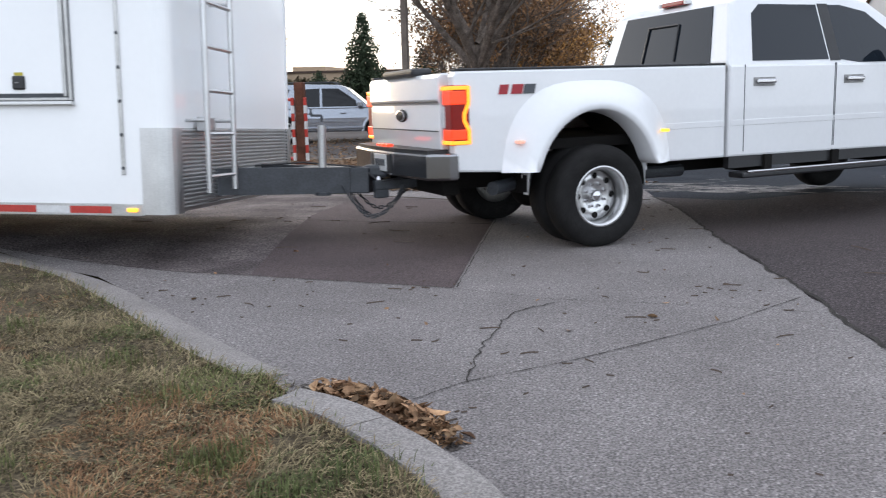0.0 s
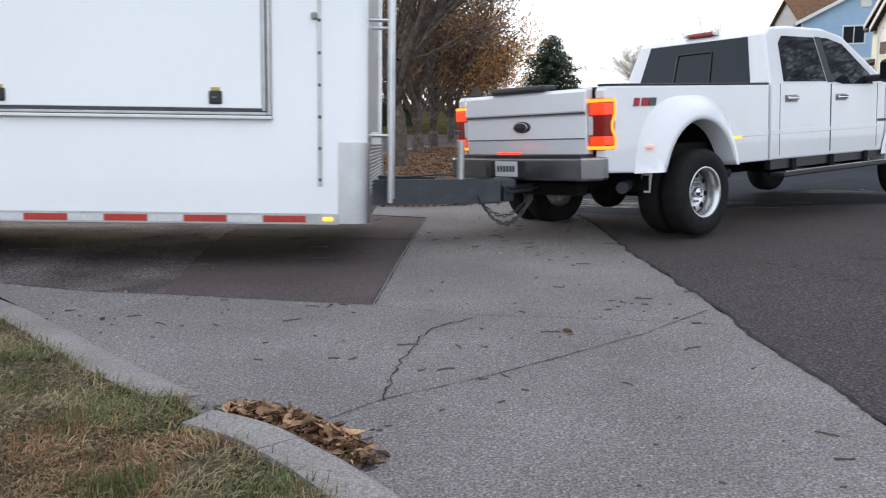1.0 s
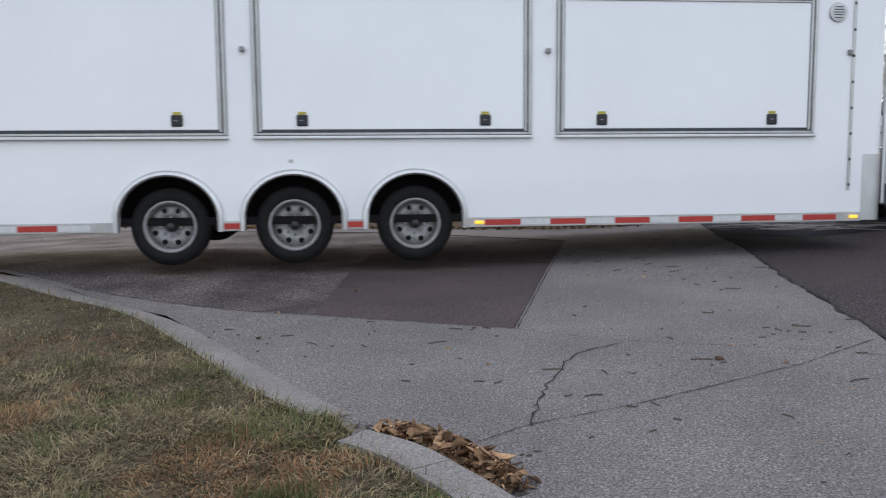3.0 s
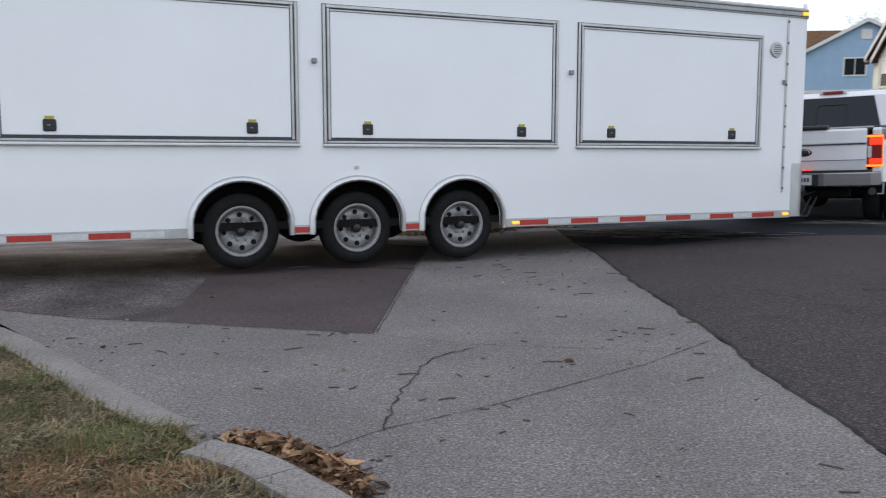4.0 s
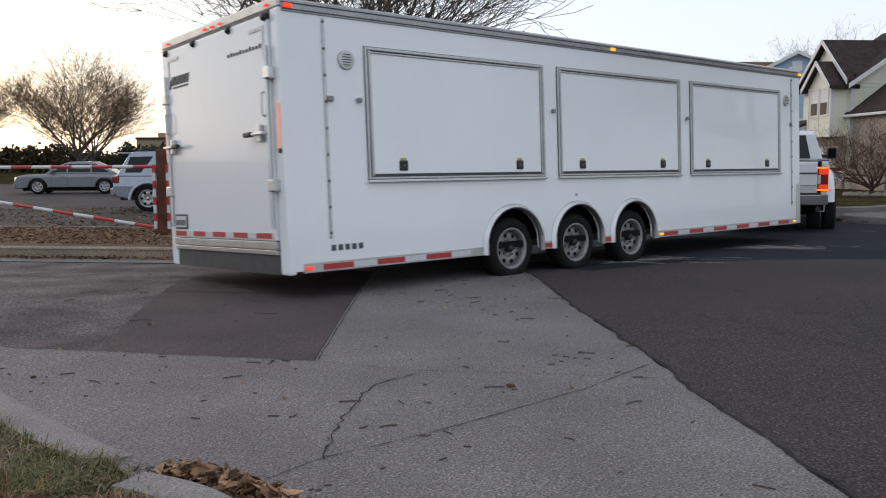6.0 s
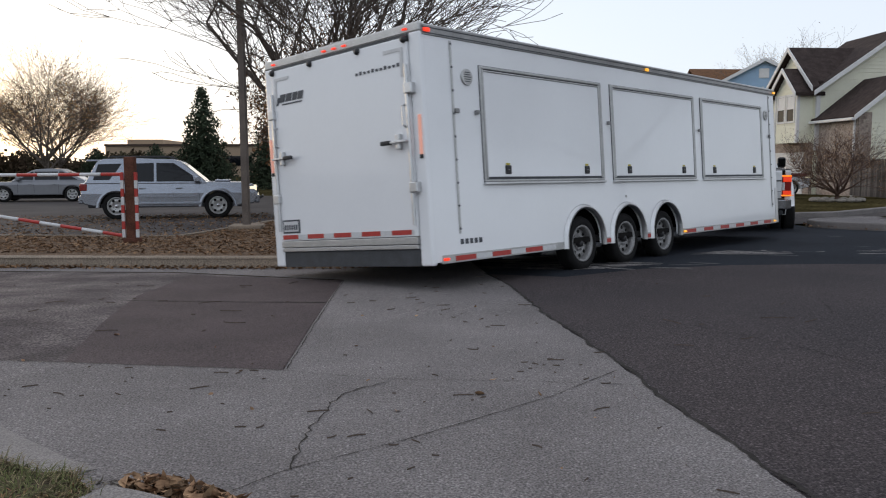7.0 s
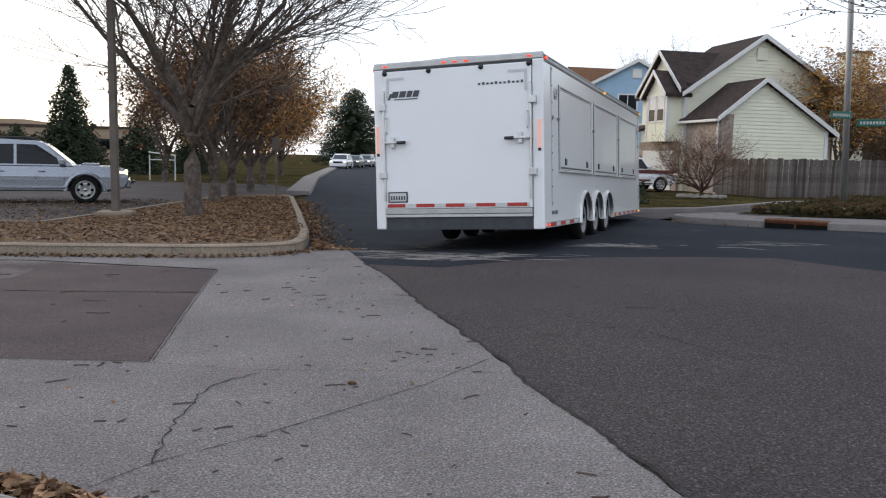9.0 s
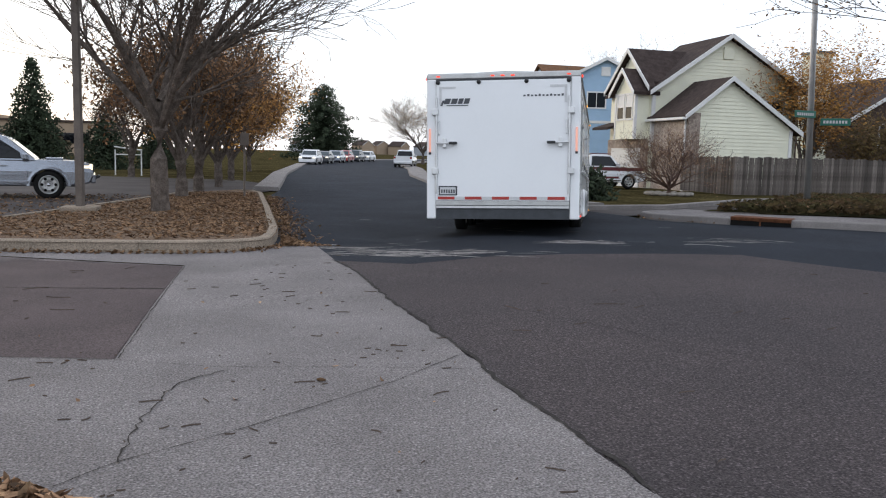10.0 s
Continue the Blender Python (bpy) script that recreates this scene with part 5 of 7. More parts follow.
part("cab_paint", box(2.2, 3.3, -0.78, 0.78, 1.765, 1.80, 0.015), MAROON, old)


# ---- trees ----
def tree_mesh(seed, h, r, spread, levels, fork=0.25, droop=0.0, first=6, density=3, seglen=4, low=0.5):
    """Vertices and faces of a branching trunk, and the twig ends that bear leaves."""
    rnd = random.Random(seed)
    verts, faces, tips = [], [], []

    def ring(p, d, rr, n):
        rr = max(rr, 0.0042 + 0.0003 * h)
        q = d.to_track_quat("Z", "Y").to_matrix()
        i0 = len(verts)
        for i in range(n):
            a = 2 * math.pi * i / n
            verts.append(tuple(p + q @ Vector((rr * math.cos(a), rr * math.sin(a), 0))))
        return i0

    def grow(p, d, length, rr, level):
        n = (10, 7, 5, 4, 3, 3)[min(level, 5)]
        segs = seglen if level < 3 else 3
        i0 = ring(p, d, rr, n)
        pts = [(p, d, rr)]
        for s in range(segs):
            d = (d + Vector((rnd.uniform(-1, 1), rnd.uniform(-1, 1), rnd.uniform(-0.5, 0.8) - droop * level)) * (0.05 if level == 0 else 0.10 + 0.07 * level)).normalized()
            p = p + d * length / segs
            r2 = rr * (1 - (0.62 if level else 0.28) * (s + 1) / segs)
            i1 = ring(p, d, r2, n)
            for i in range(n):
                faces.append((i0 + i, i0 + (i + 1) % n, i1 + (i + 1) % n, i1 + i))
            i0 = i1
            pts.append((p, d, r2))
        if level >= levels - 1:
            tips.extend(q for q, _, _ in pts[1:])
        if level < levels:
            count = first if level == 0 else density + (rnd.random() < 0.5)
            for k in range(count):
                u = rnd.uniform(0.25 if level else low, 1.0) if k else 1.0
                j = min(int(u * segs), segs)
                q, dq, rq = pts[j]
                side = Vector((rnd.uniform(-1, 1), rnd.uniform(-1, 1), 0))
                if level == 0:
                    a = 2 * math.pi * (k + rnd.uniform(-0.3, 0.3)) / count
                    side = Vector((math.cos(a), math.sin(a), 0)) * spread
                    nd = (dq * rnd.uniform(0.55, 0.9) + side).normalized()
                else:
                    nd = (dq + side * rnd.uniform(0.6, 1.0) + Vector((0, 0, rnd.uniform(-0.3, 0.35)))).normalized()
                grow(q, nd, length * rnd.uniform(0.6, 0.85) if level else (h - length) * rnd.uniform(0.45, 0.62), rq * (0.86 if k == 0 else rnd.uniform(0.45, 0.68)), level + 1)
    grow(Vector((0, 0, -0.05)), Vector((0, 0, 1)), h * fork, r, 0)
    return verts, faces, tips


def pydata(name, verts, faces, material, parent=None, label=""):
    me = bpy.data.meshes.new(name)
    me.from_pydata(verts, [], faces)
    me.materials.append(material)
    ob = new(name, me)
    if parent is not None:
        ob.parent = parent
    return tagged(ob, label)


def leaf_quads(points, size, per, rnd, jitter=0.3):
    verts, faces = [], []
    for p in points:
        for _ in range(per):
            c = p + Vector((rnd.gauss(0, jitter), rnd.gauss(0, jitter), rnd.gauss(0, jitter)))
            a = Vector((rnd.uniform(-1, 1), rnd.uniform(-1, 1), rnd.uniform(-1, 1))).normalized() * size * rnd.uniform(0.6, 1.3)
            b2 = a.orthogonal().normalized() * size * rnd.uniform(0.3, 0.6)
            i = len(verts)
            verts += [tuple(c - a), tuple(c + b2), tuple(c + a), tuple(c - b2)]
            faces.append((i, i + 1, i + 2, i + 3))
    return verts, faces


def broadleaf(name, label, seed, h, r, spread, levels, leaf=None, leaf_size=0.07, per=0, m=None, fork=0.25, first=6, density=3, jitter=0.25, group="", bark=BARK, low=0.5):
    t = thing(name, label, "tree", group, m)
    v, f, tips = tree_mesh(seed, h, r, spread, levels, fork, 0.0, first, density, 4, low)
    pydata("trunk", v, f, bark, t)
    if per:
        rnd = random.Random(seed + 9)
        if per < 1:
            tips = [p for p in tips if rnd.random() < per]
        lv, lf = leaf_quads(tips, leaf_size, max(1, int(per)), rnd, jitter)
        tagged(pydata("crown", lv, lf, leaf, t), "clusters of dry leaves")
    return t


def conifer(name, label, seed, h, w, m, material=NEEDLE, rows=26, base=0.06, power=1.0, group=""):
    t = thing(name, label, "tree", group, m)
    part("trunk", rod((0, 0, -0.1), (0, 0, h * 0.96), 0.03 * h ** 0.8, 0.015, 8), BARK, t)
    rnd = random.Random(seed)
    pts, bv, bf = [], [], []
    for k in range(rows):
        u = k / rows
        z = h * (base + (1 - base) * u)
        reach = w * (1 - u ** power) ** (0.85) * rnd.uniform(0.8, 1.12) + 0.08
        n = int(9 - 4 * u)
        for i in range(n):
            a = 2 * math.pi * (i + rnd.random()) / n
            rr = reach * rnd.uniform(0.75, 1.15)
            steps = max(2, int(rr / 0.22))
            for s in range(1, steps + 1):
                q = s / steps
                pts.append(Vector((rr * q * math.cos(a), rr * q * math.sin(a), z - 0.16 * rr * q + rnd.uniform(-0.05, 0.05))))
    lv, lf = leaf_quads(pts, 0.13 if h < 8 else 0.2, 7, rnd, 0.12 if h < 8 else 0.18)
    pydata("crown", lv, lf, material, t, "dense dark needles")
    return t


ROW_OF = "row of street trees on the island"
broadleaf("island_tree", "tall nearly bare tree with grey bark and spreading limbs", 8, 8.8, 0.2, 0.55, 5, RUST_LEAF, 0.04, 0.06, on_ground(-1.21, 18.2, 40, 0.13), 0.26, 8, 4, 0.1, ROW_OF, low=0.9)
T2 = broadleaf("island_tree", "tree with rust-brown autumn leaves on the island", 12, 5.0, 0.18, 0.5, 5, RUST_LEAF, 0.07, 1, on_ground(-1.1, 24.2, 0, 0.13), 0.38, 8, 3, 0.22, ROW_OF)
copy_thing(T2, on_ground(-0.75, 27.4, 130, 0.13))
T4 = broadleaf("island_tree", "tree with bright orange-brown autumn leaves", 21, 5.8, 0.18, 0.5, 5, ORANGE_LEAF, 0.08, 2, on_ground(-0.2, 34.0, 0, 0.0), 0.32, 8, 3, 0.25, ROW_OF)
for x, y, a in ((0.3, 41, 90), (-4.5, 44, 200), (-1.5, 52, 300), (1.6, 60, 20)):
    copy_thing(T2 if a == 200 else T4, on_ground(x, y, a, 0))
T5 = broadleaf("bare_tree", "bare spreading tree against the bright sky", 33, 10.0, 0.26, 0.62, 5, ORANGE_LEAF, 0.055, 1, on_ground(-26, 68, 0), 0.2, 8, 4, 0.22, "bare trees beyond the car park")
copy_thing(T5, on_ground(-38, 74, 70))
copy_thing(T5, on_ground(-33, 90, 160))
copy_thing(T5, on_ground(33, 66, 160))
copy_thing(T5, on_ground(27.5, 118, 20))
copy_thing(T5, on_ground(31, 100, 220))
broadleaf("corner_tree", "street tree with bare twigs and rusty leaves at the corner", 44, 11.5, 0.14, 1.3, 5, RUST_LEAF, 0.06, 4, on_ground(16.6, 14.2, 0, 0.15), 0.38, 12, 3, 0.15)
broadleaf("orange_tree", "small tree with golden orange leaves by the fence", 51, 7.4, 0.15, 0.26, 4, ORANGE_LEAF, 0.10, 10, on_ground(31.6, 40.6, 0, 0.0), 0.2, 7, 3, 0.3)
broadleaf("orange_tree", "small tree with golden orange leaves by the fence", 52, 4.9, 0.12, 0.6, 4, OLIVE_LEAF, 0.11, 8, on_ground(36.5, 41, 0, 0.0), 0.2, 7, 3, 0.3)
SHRUB_TREE = broadleaf("crab_apple", "low spreading reddish bare ornamental tree in a ring of stones", 61, 3.1, 0.11, 1.15, 5, FALLEN, 0.035, 1, on_ground(19.1, 33.3, 0, 0.0), 0.2, 9, 3, 0.14, "", SHRUB)
conifer("spruce", "dark conical spruce beyond the car park", 3, 7.1, 2.5, on_ground(-12.6, 62, 0), rows=40)
for x, y, hh, ww, sd in ((-7.5, 58, 4.6, 2.0, 4), (-4.6, 62, 4.2, 1.9, 5), (-22, 85, 3.6, 2.6, 6), (-30, 92, 3.4, 2.6, 7)):
    conifer("evergreen", "dark evergreen among bare trees", sd, hh, ww, on_ground(x, y, 0), rows=18)
conifer("round_evergreen", "broad rounded dark evergreen by the bend", 8, 11.6, 5.7, on_ground(14.2, 128, 0), NEEDLE, 30, 0.05, 2.6)
conifer("low_juniper", "low dark juniper bush by the driveway", 9, 1.15, 0.85, on_ground(13.2, 28.6, 0), NEEDLE, 10, 0.05, 2.4)


def far_hedge():
    """The dark line of bushes and low trees beyond the car park."""
    hr, pts = random.Random(77), []
    for _ in range(5200):
        x, y = hr.uniform(-85, -17), hr.uniform(94, 101)
        top = 2.4 + 1.5 * noise.noise((x * 0.16, 2, 0)) + 1.1 * noise.noise((x * 0.5, 5, 0))
        pts.append(Vector((x, y, height(x, y) + top * hr.random() ** 0.7)))
    ob = pydata("hedge_line", *leaf_quads(pts, 0.32, 3, hr, 0.25), HEDGE)
    return tagged(ob, "dark line of bushes and low trees beyond the car park", "bushes", "", "stuff")


HEDGE = mat("dark brown-green bushes", (0.05, 0.045, 0.025), 0.9, var=0.4, scale=0.3, tint=(0.065, 0.045, 0.03), island=0.5, spec=0.05)
far_hedge()


# ---- houses ----
def clapboards(name, outline_z, x0, x1, y, parent, material, face=-1, axis="x", step=0.19):
    """Lapped boards filling a wall: outline_z(u) gives the wall's top at u; each board stands proud at its foot."""
    b = bmesh.new()
    zmax = max(outline_z(x0 + (x1 - x0) * k / 60) for k in range(61))
    z = outline_z.floor
    while z < zmax:
        ks = [x0 + (x1 - x0) * k / 120 for k in range(121)]
        inside = [u for u in ks if outline_z(u) > z + step * 0.5]
        if inside:
            a, c = min(inside), max(inside)
            d0, d1 = 0.028, 0.004
            pts = [(a, d0, z), (c, d0, z), (c, d1, z + step), (a, d1, z + step), (a, 0, z), (c, 0, z)]
            vs = [b.verts.new((u, y + face * d, w) if axis == "x" else (y + face * d, u, w)) for u, d, w in pts]
            b.faces.new(vs[:4])
            b.faces.new((vs[4], vs[5], vs[1], vs[0]))
        z += step
    bmesh.ops.recalc_face_normals(b, faces=b.faces)
    for f in b.faces:
        want = Vector((0, face, 0)) if axis == "x" else Vector((face, 0, 0))
        if f.normal.dot(want) < -0.1:
            f.normal_flip()
    return part(name, b, material, parent, "lapped siding boards")


def gable_top(u0, peak, u1, ze0, zp, ze1, floor):
    def top(u):
        if u < u0 or u > u1:
            return floor - 1
        return ze0 + (zp - ze0) * (u - u0) / (peak - u0) if u < peak else ze1 + (zp - ze1) * (u1 - u) / (u1 - peak)
    top.floor = floor
    return top


def roof_pair(parent, material, u0, peak, u1, ze0, zp, ze1, a0, a1, axis="x", over=0.45, thick=0.16, barge=True):
    """Two roof slopes over a gable; along runs from a0 to a1; the eaves hang over by 'over'."""
    for (ua, za), (ub, zb) in (((u0, ze0), (peak, zp)), ((u1, ze1), (peak, zp))):
        d = Vector((ua - ub, za - zb)).normalized()
        ua2, za2 = ua + d.x * over, za + d.y * over
        o = [(ua2, za2), (ub, zb), (ub, zb + thick), (ua2, za2 + thick)]
        lo, hi = min(a0, a1), max(a0, a1)
        part("roof_slope", slab(o, lo, hi, "xz" if axis == "x" else "yz"), material, parent, "shingled roof slope")
        if not barge:
            continue
        edge = a0
        e = 0.05 if a0 < a1 else -0.05
        o2 = [(ua2, za2 - 0.07), (ub, zb - 0.07), (ub, zb + thick + 0.02), (ua2, za2 + thick + 0.02)]
        part("bargeboard", slab(o2, min(edge - e, edge - e * 0.05), max(edge - e, edge - e * 0.05), "xz" if axis == "x" else "yz"), TRIMWHITE, parent, "white bargeboard")


def house_window(parent, x0, x1, z0, z1, y, face=-1, axis="x", mullions=1, rail=True):
    w = thing_part("window", parent, pose(0, 0, 0))

    def bx(u0, u1, d0, d1, w0, w1):
        lo, hi = sorted((y + face * d0, y + face * d1))
        return box(u0, u1, lo, hi, w0, w1) if axis == "x" else box(lo, hi, u0, u1, w0, w1)
    part("pane", bx(x0, x1, 0.0, 0.035, z0, z1), HOUSEPANE, w)
    fr = bx(x0 - 0.1, x1 + 0.1, 0.0, 0.06, z1, z1 + 0.1)
    part("frame", fr, TRIMWHITE, w)
    for q in ((x0 - 0.1, x0, z0 - 0.1, z1), (x1, x1 + 0.1, z0 - 0.1, z1), (x0, x1, z0 - 0.1, z0)):
        part("frame", bx(q[0], q[1], 0.0, 0.06, q[2], q[3]), TRIMWHITE, w)
    for k in range(mullions):
        c = x0 + (x1 - x0) * (k + 1) / (mullions + 1)
        part("mullion", bx(c - 0.025, c + 0.025, 0.036, 0.06, z0, z1), TRIMWHITE, w)
    if rail:
        part("rail", bx(x0, x1, 0.036, 0.055, (z0 + z1) / 2 - 0.025, (z0 + z1) / 2 + 0.025), TRIMWHITE, w)


def cream_house():
    h = thing("cream_house", "two-storey cream clapboard house with dark brown roofs", "house")
    Z = -0.35
    # garage
    part("garage_wall", slab([(23.2, Z), (29.3, Z), (29.3, 3.05), (25.4, 5.45), (23.2, 3.75)], 38.8, 44.0, "xz"), CREAM, h)
    clapboards("garage_siding", gable_top(23.2, 25.4, 29.3, 3.75, 5.45, 3.05, Z), 23.2, 29.3, 38.8, h, CREAM)
    part("corner_board", box(29.14, 29.34, 38.74, 38.9, Z, 3.0), TRIMWHITE, h)
    roof_pair(h, SHINGLE, 23.1, 25.4, 29.4, 3.7, 5.5, 3.0, 38.5, 44.0)
    part("stone_wall", box(23.05, 23.2, 38.75, 43.9, Z, 3.55), STONE, h, "brown stone veneer wall")
    part("stone_return", box(23.1, 23.75, 38.7, 38.77, Z, 3.75), STONE, h)
    part("gutter", box(22.62, 22.76, 38.5, 44.1, 3.36, 3.50, 0.03), TRIMWHITE, h)
    part("downpipe", box(22.96, 23.04, 38.85, 38.95, Z, 3.45, 0.01), TRIMWHITE, h)
    # main block
    part("main_wall", slab([(22.95, Z), (32.2, Z), (32.2, 5.5), (27.4, 8.15), (22.95, 5.15)], 42.3, 47.2, "xz"), CREAM, h)
    clapboards("main_siding", gable_top(22.95, 27.4, 32.2, 5.15, 8.15, 5.5, 3.0), 22.95, 32.2, 42.3, h, CREAM)
    roof_pair(h, SHINGLE, 22.9, 27.4, 32.25, 5.13, 8.22, 5.45, 41.9, 47.6)
    part("corner_board", box(22.86, 23.06, 42.24, 42.4, 2.0, 5.1), TRIMWHITE, h)
    part("gable_vent", box(27.1, 27.75, 42.2, 42.28, 7.0, 7.65, 0.03), CREAM, h, "square cream gable vent")
    house_window(h, 29.6, 31.2, 3.75, 4.75, 42.3)
    # west cross gable and bay
    part("wing_wall", slab([(42.36, Z), (47.3, Z), (47.3, 5.3), (44.8, 7.4), (42.36, 5.3)], 22.85, 27.0, "yz"), CREAM, h)
    clapboards("wing_siding", gable_top(42.36, 44.8, 47.3, 5.3, 7.4, 5.3, 0.0), 42.36, 47.3, 22.85, h, CREAM, -1, "y")
    roof_pair(h, SHINGLE, 42.36, 44.8, 47.3, 5.4, 7.46, 5.4, 22.5, 22.93, "y")
    roof_pair(h, SHINGLE, 42.4, 44.8, 47.3, 5.43, 7.46, 5.4, 22.93, 27.6, "y", over=0.0, barge=False)
    part("bay_wall", slab([(42.55, 2.4), (44.95, 2.4), (44.95, 5.1), (43.75, 6.15), (42.55, 5.1)], 22.0, 22.9, "yz"), CREAM, h)
    clapboards("bay_siding", gable_top(42.55, 43.75, 44.95, 5.1, 6.15, 5.1, 2.4), 42.55, 44.95, 22.0, h, CREAM, -1, "y")
    roof_pair(h, SHINGLE, 42.55, 43.75, 44.95, 5.12, 6.2, 5.12, 21.7, 23.3, "y")
    for y in (42.5, 44.84):
        part("corner_board", box(21.94, 22.1, y, y + 0.14, 2.4, 5.0), TRIMWHITE, h)
    for y0, y1 in ((42.88, 43.6), (43.9, 44.62)):
        house_window(h, y0, y1, 3.55, 4.85, 22.0, -1, "y", 0)
        part("blind", box(21.955, 21.962, y0 + 0.02, y1 - 0.02, 4.22, 4.84), TRIMWHITE, h, "white lowered window blind")
    part("lower_stone", box(22.68, 22.84, 42.4, 47.2, Z, 2.4), STONE, h)
    part("garage_door", box(22.63, 22.675, 43.0, 46.6, Z, 1.9, 0.01), TRIMWHITE, h, "white panelled garage door")
    part("porch_roof", slab([(21.7, 2.95), (22.85, 3.3), (22.85, 3.45), (21.7, 3.1)], 45.3, 47.4, "xz"), SHINGLE, h)
    part("chimney", box(36.2, 37.35, 46, 47.4, -0.3, 8.25), CREAM, h)
    part("chimney_cap", box(36.1, 37.45, 45.9, 47.5, 8.25, 8.4), STEEL, h)
    part("meter_box", box(28.0, 28.35, 38.66, 38.78, 0.75, 1.15, 0.02), RIM, h)
    return h


cream_house()


def plain_house(name, label, wall, roofm, m, w, d, ze, zp, windows=()):
    h = thing(name, label, "house", "", m)
    part("wall", slab([(0, -0.5), (w, -0.5), (w, ze), (w / 2, zp), (0, ze)], 0, d, "xz"), wall, h)
    clapboards("siding", gable_top(0, w / 2, w, ze, zp, ze, -0.3), 0, w, 0, h, wall)
    roof_pair(h, roofm, -0.05, w / 2, w + 0.05, ze - 0.03, zp + 0.05, ze - 0.03, -0.35, d + 0.3)
    for x0, x1, z0, z1 in windows:
        house_window(h, x0, x1, z0, z1, 0.0, rail=False)
    return h


blue = plain_house("blue_house", "two-storey light blue clapboard house with white trim", BLUE, SHINGLE, on_ground(24.2, 60.5, -20), 8.0, 12, 6.95, 8.95, ((2.7, 4.0, 5.4, 6.5),))
part("belt_board", box(-0.02, 8.0, -0.06, 0.0, 4.2, 4.4), TRIMWHITE, blue)
part("corner_board", box(-0.03, 0.14, -0.07, 0.0, -0.3, 6.8), TRIMWHITE, blue)
part("attic_window", box(3.62, 4.32, -0.08, 0.0, 7.75, 8.45, 0.05), TRIMWHITE, blue, "white attic window")
plain_house("tan_house", "house with a tan shingle roof behind the others", GREYSIDE, TANROOF, on_ground(38.5, 74, 90), 9, 8.5, 7.6, 10.4)
plain_house("dark_house", "brown two-storey house behind the autumn trees", DARKBROWN, SHINGLE, on_ground(40, 47, -8), 10, 10, 4.6, 7.6, ((2, 3.4, 2.8, 4.2),))
for x, y, a in ((74, 470, 10), (84, 480, -5), (97, 474, 20), (108, 465, 0), (40, 500, 0), (62, 505, -8)):
    plain_house("far_house", "small far-off house with a grey roof", TANWALL if a else GREYSIDE, SHINGLE, on_ground(x, y, a + 25, 0), 9, 9, 5.0, 7.6)
school = thing("school", "long low tan school building beyond the trees", "building")
part("wall", box(-38.5, -16, 122, 145, -0.5, 4.2), TANWALL, school)
part("upper_block", box(-36, -31, 124, 140, 4.2, 5.0), TANWALL, school)
part("parapet", box(-38.6, -15.9, 121.8, 122, 4.0, 4.3), DARKBROWN, school)
part("window_band", box(-33, -18, 121.86, 121.98, 1.2, 2.6), WINDOW, school)

# ---- fence ----
fence = thing("board_fence", "weathered grey-brown board fence beside the house", "fence")
FENCE_LINE = [(22.75, 38.6), (22.12, 33.0), (28, 33.1), (45, 33.4)]
board_mesh = {}
frnd = random.Random(7)
for (ax, ay), (bx2, by2) in zip(FENCE_LINE, FENCE_LINE[1:]):
    n = int(math.dist((ax, ay), (bx2, by2)) / 0.145)
    ang = math.degrees(math.atan2(by2 - ay, bx2 - ax))
    for k in range(n):
        u = k / n
        x, y = ax + (bx2 - ax) * u, ay + (by2 - ay) * u
        key = frnd.randrange(4)
        if key not in board_mesh:
            bm = box(0.004, 0.137, -0.011, 0.011, 0, 1.68 + 0.02 * key)
            me = bpy.data.meshes.new("fence_board")
            bm.to_mesh(me)
            bm.free()
            me.materials.append(FENCE)
            board_mesh[key] = me
        ob = new("fence_board", board_mesh[key])
        ob.parent = fence
        ob.matrix_basis = pose(x, y, height(x, y) + 0.02, frnd.uniform(-0.6, 0.6), frnd.uniform(-0.5, 0.5), ang)
    for z in (0.35, 1.35):
        a0, a1 = Vector((ax, ay, height(ax, ay) + z)), Vector((bx2, by2, height(bx2, by2) + z))
        off = Vector((-(by2 - ay), bx2 - ax, 0)).normalized() * 0.04
        part("fence_rail", rod(a0 + off, a1 + off, 0.045, 0.045, 4), FENCE, fence)


# ---- poles, signs, barrier ----
lamp = thing("lamp_post", "weathered brown square lamp post on a concrete foot", "lamp post")
px, py = -2.75, 18.1
pz = height(px, py) + 0.13
b = rod((px, py, pz), (px - 0.06, py + 0.1, pz + 8.5), 0.095, 0.08, 4)
part("post", b, POLE, lamp)
part("foot", box(px - 0.35, px + 0.35, py - 0.3, py + 0.35, pz - 0.02, pz + 0.10, 0.03), SANDKERB, lamp)
sign = thing("street_sign", "galvanised street pole with two green street name signs", "street sign")
qx, qy = 16.4, 20.7
qz = height(qx, qy) + 0.15
part("pole", rod((qx, qy, qz - 0.1), (qx - 0.35, qy, qz + 8), 0.095, 0.075, 16), GALV, sign, "", True)
for ang, z, off in ((8, 2.52, -0.86), (-42, 2.32, 0.08)):
    pl = part("sign_plate", box(off, off + 0.78, -0.012, 0.012, z, z + 0.2, 0.01), GREEN_SIGN, sign, "green street name plate")
    pl.matrix_basis = pose(qx + 0.02, qy - 0.13, qz, 0, 0, ang)
    tb = bmesh.new()
    for i in range(8):
        box(off + 0.08 + i * 0.08, off + 0.08 + i * 0.08 + 0.055, -0.016, -0.0125, z + 0.06, z + 0.14, 0, tb)
    part("sign_bars", tb, WHITE_TAPE, pl, "pale bars of lettering")
gate = thing("barrier_post", "rust-brown wooden post with red and white barrier bars", "barrier")
gx, gy = -4.15, 14.75
gz = height(gx, gy) + 0.12
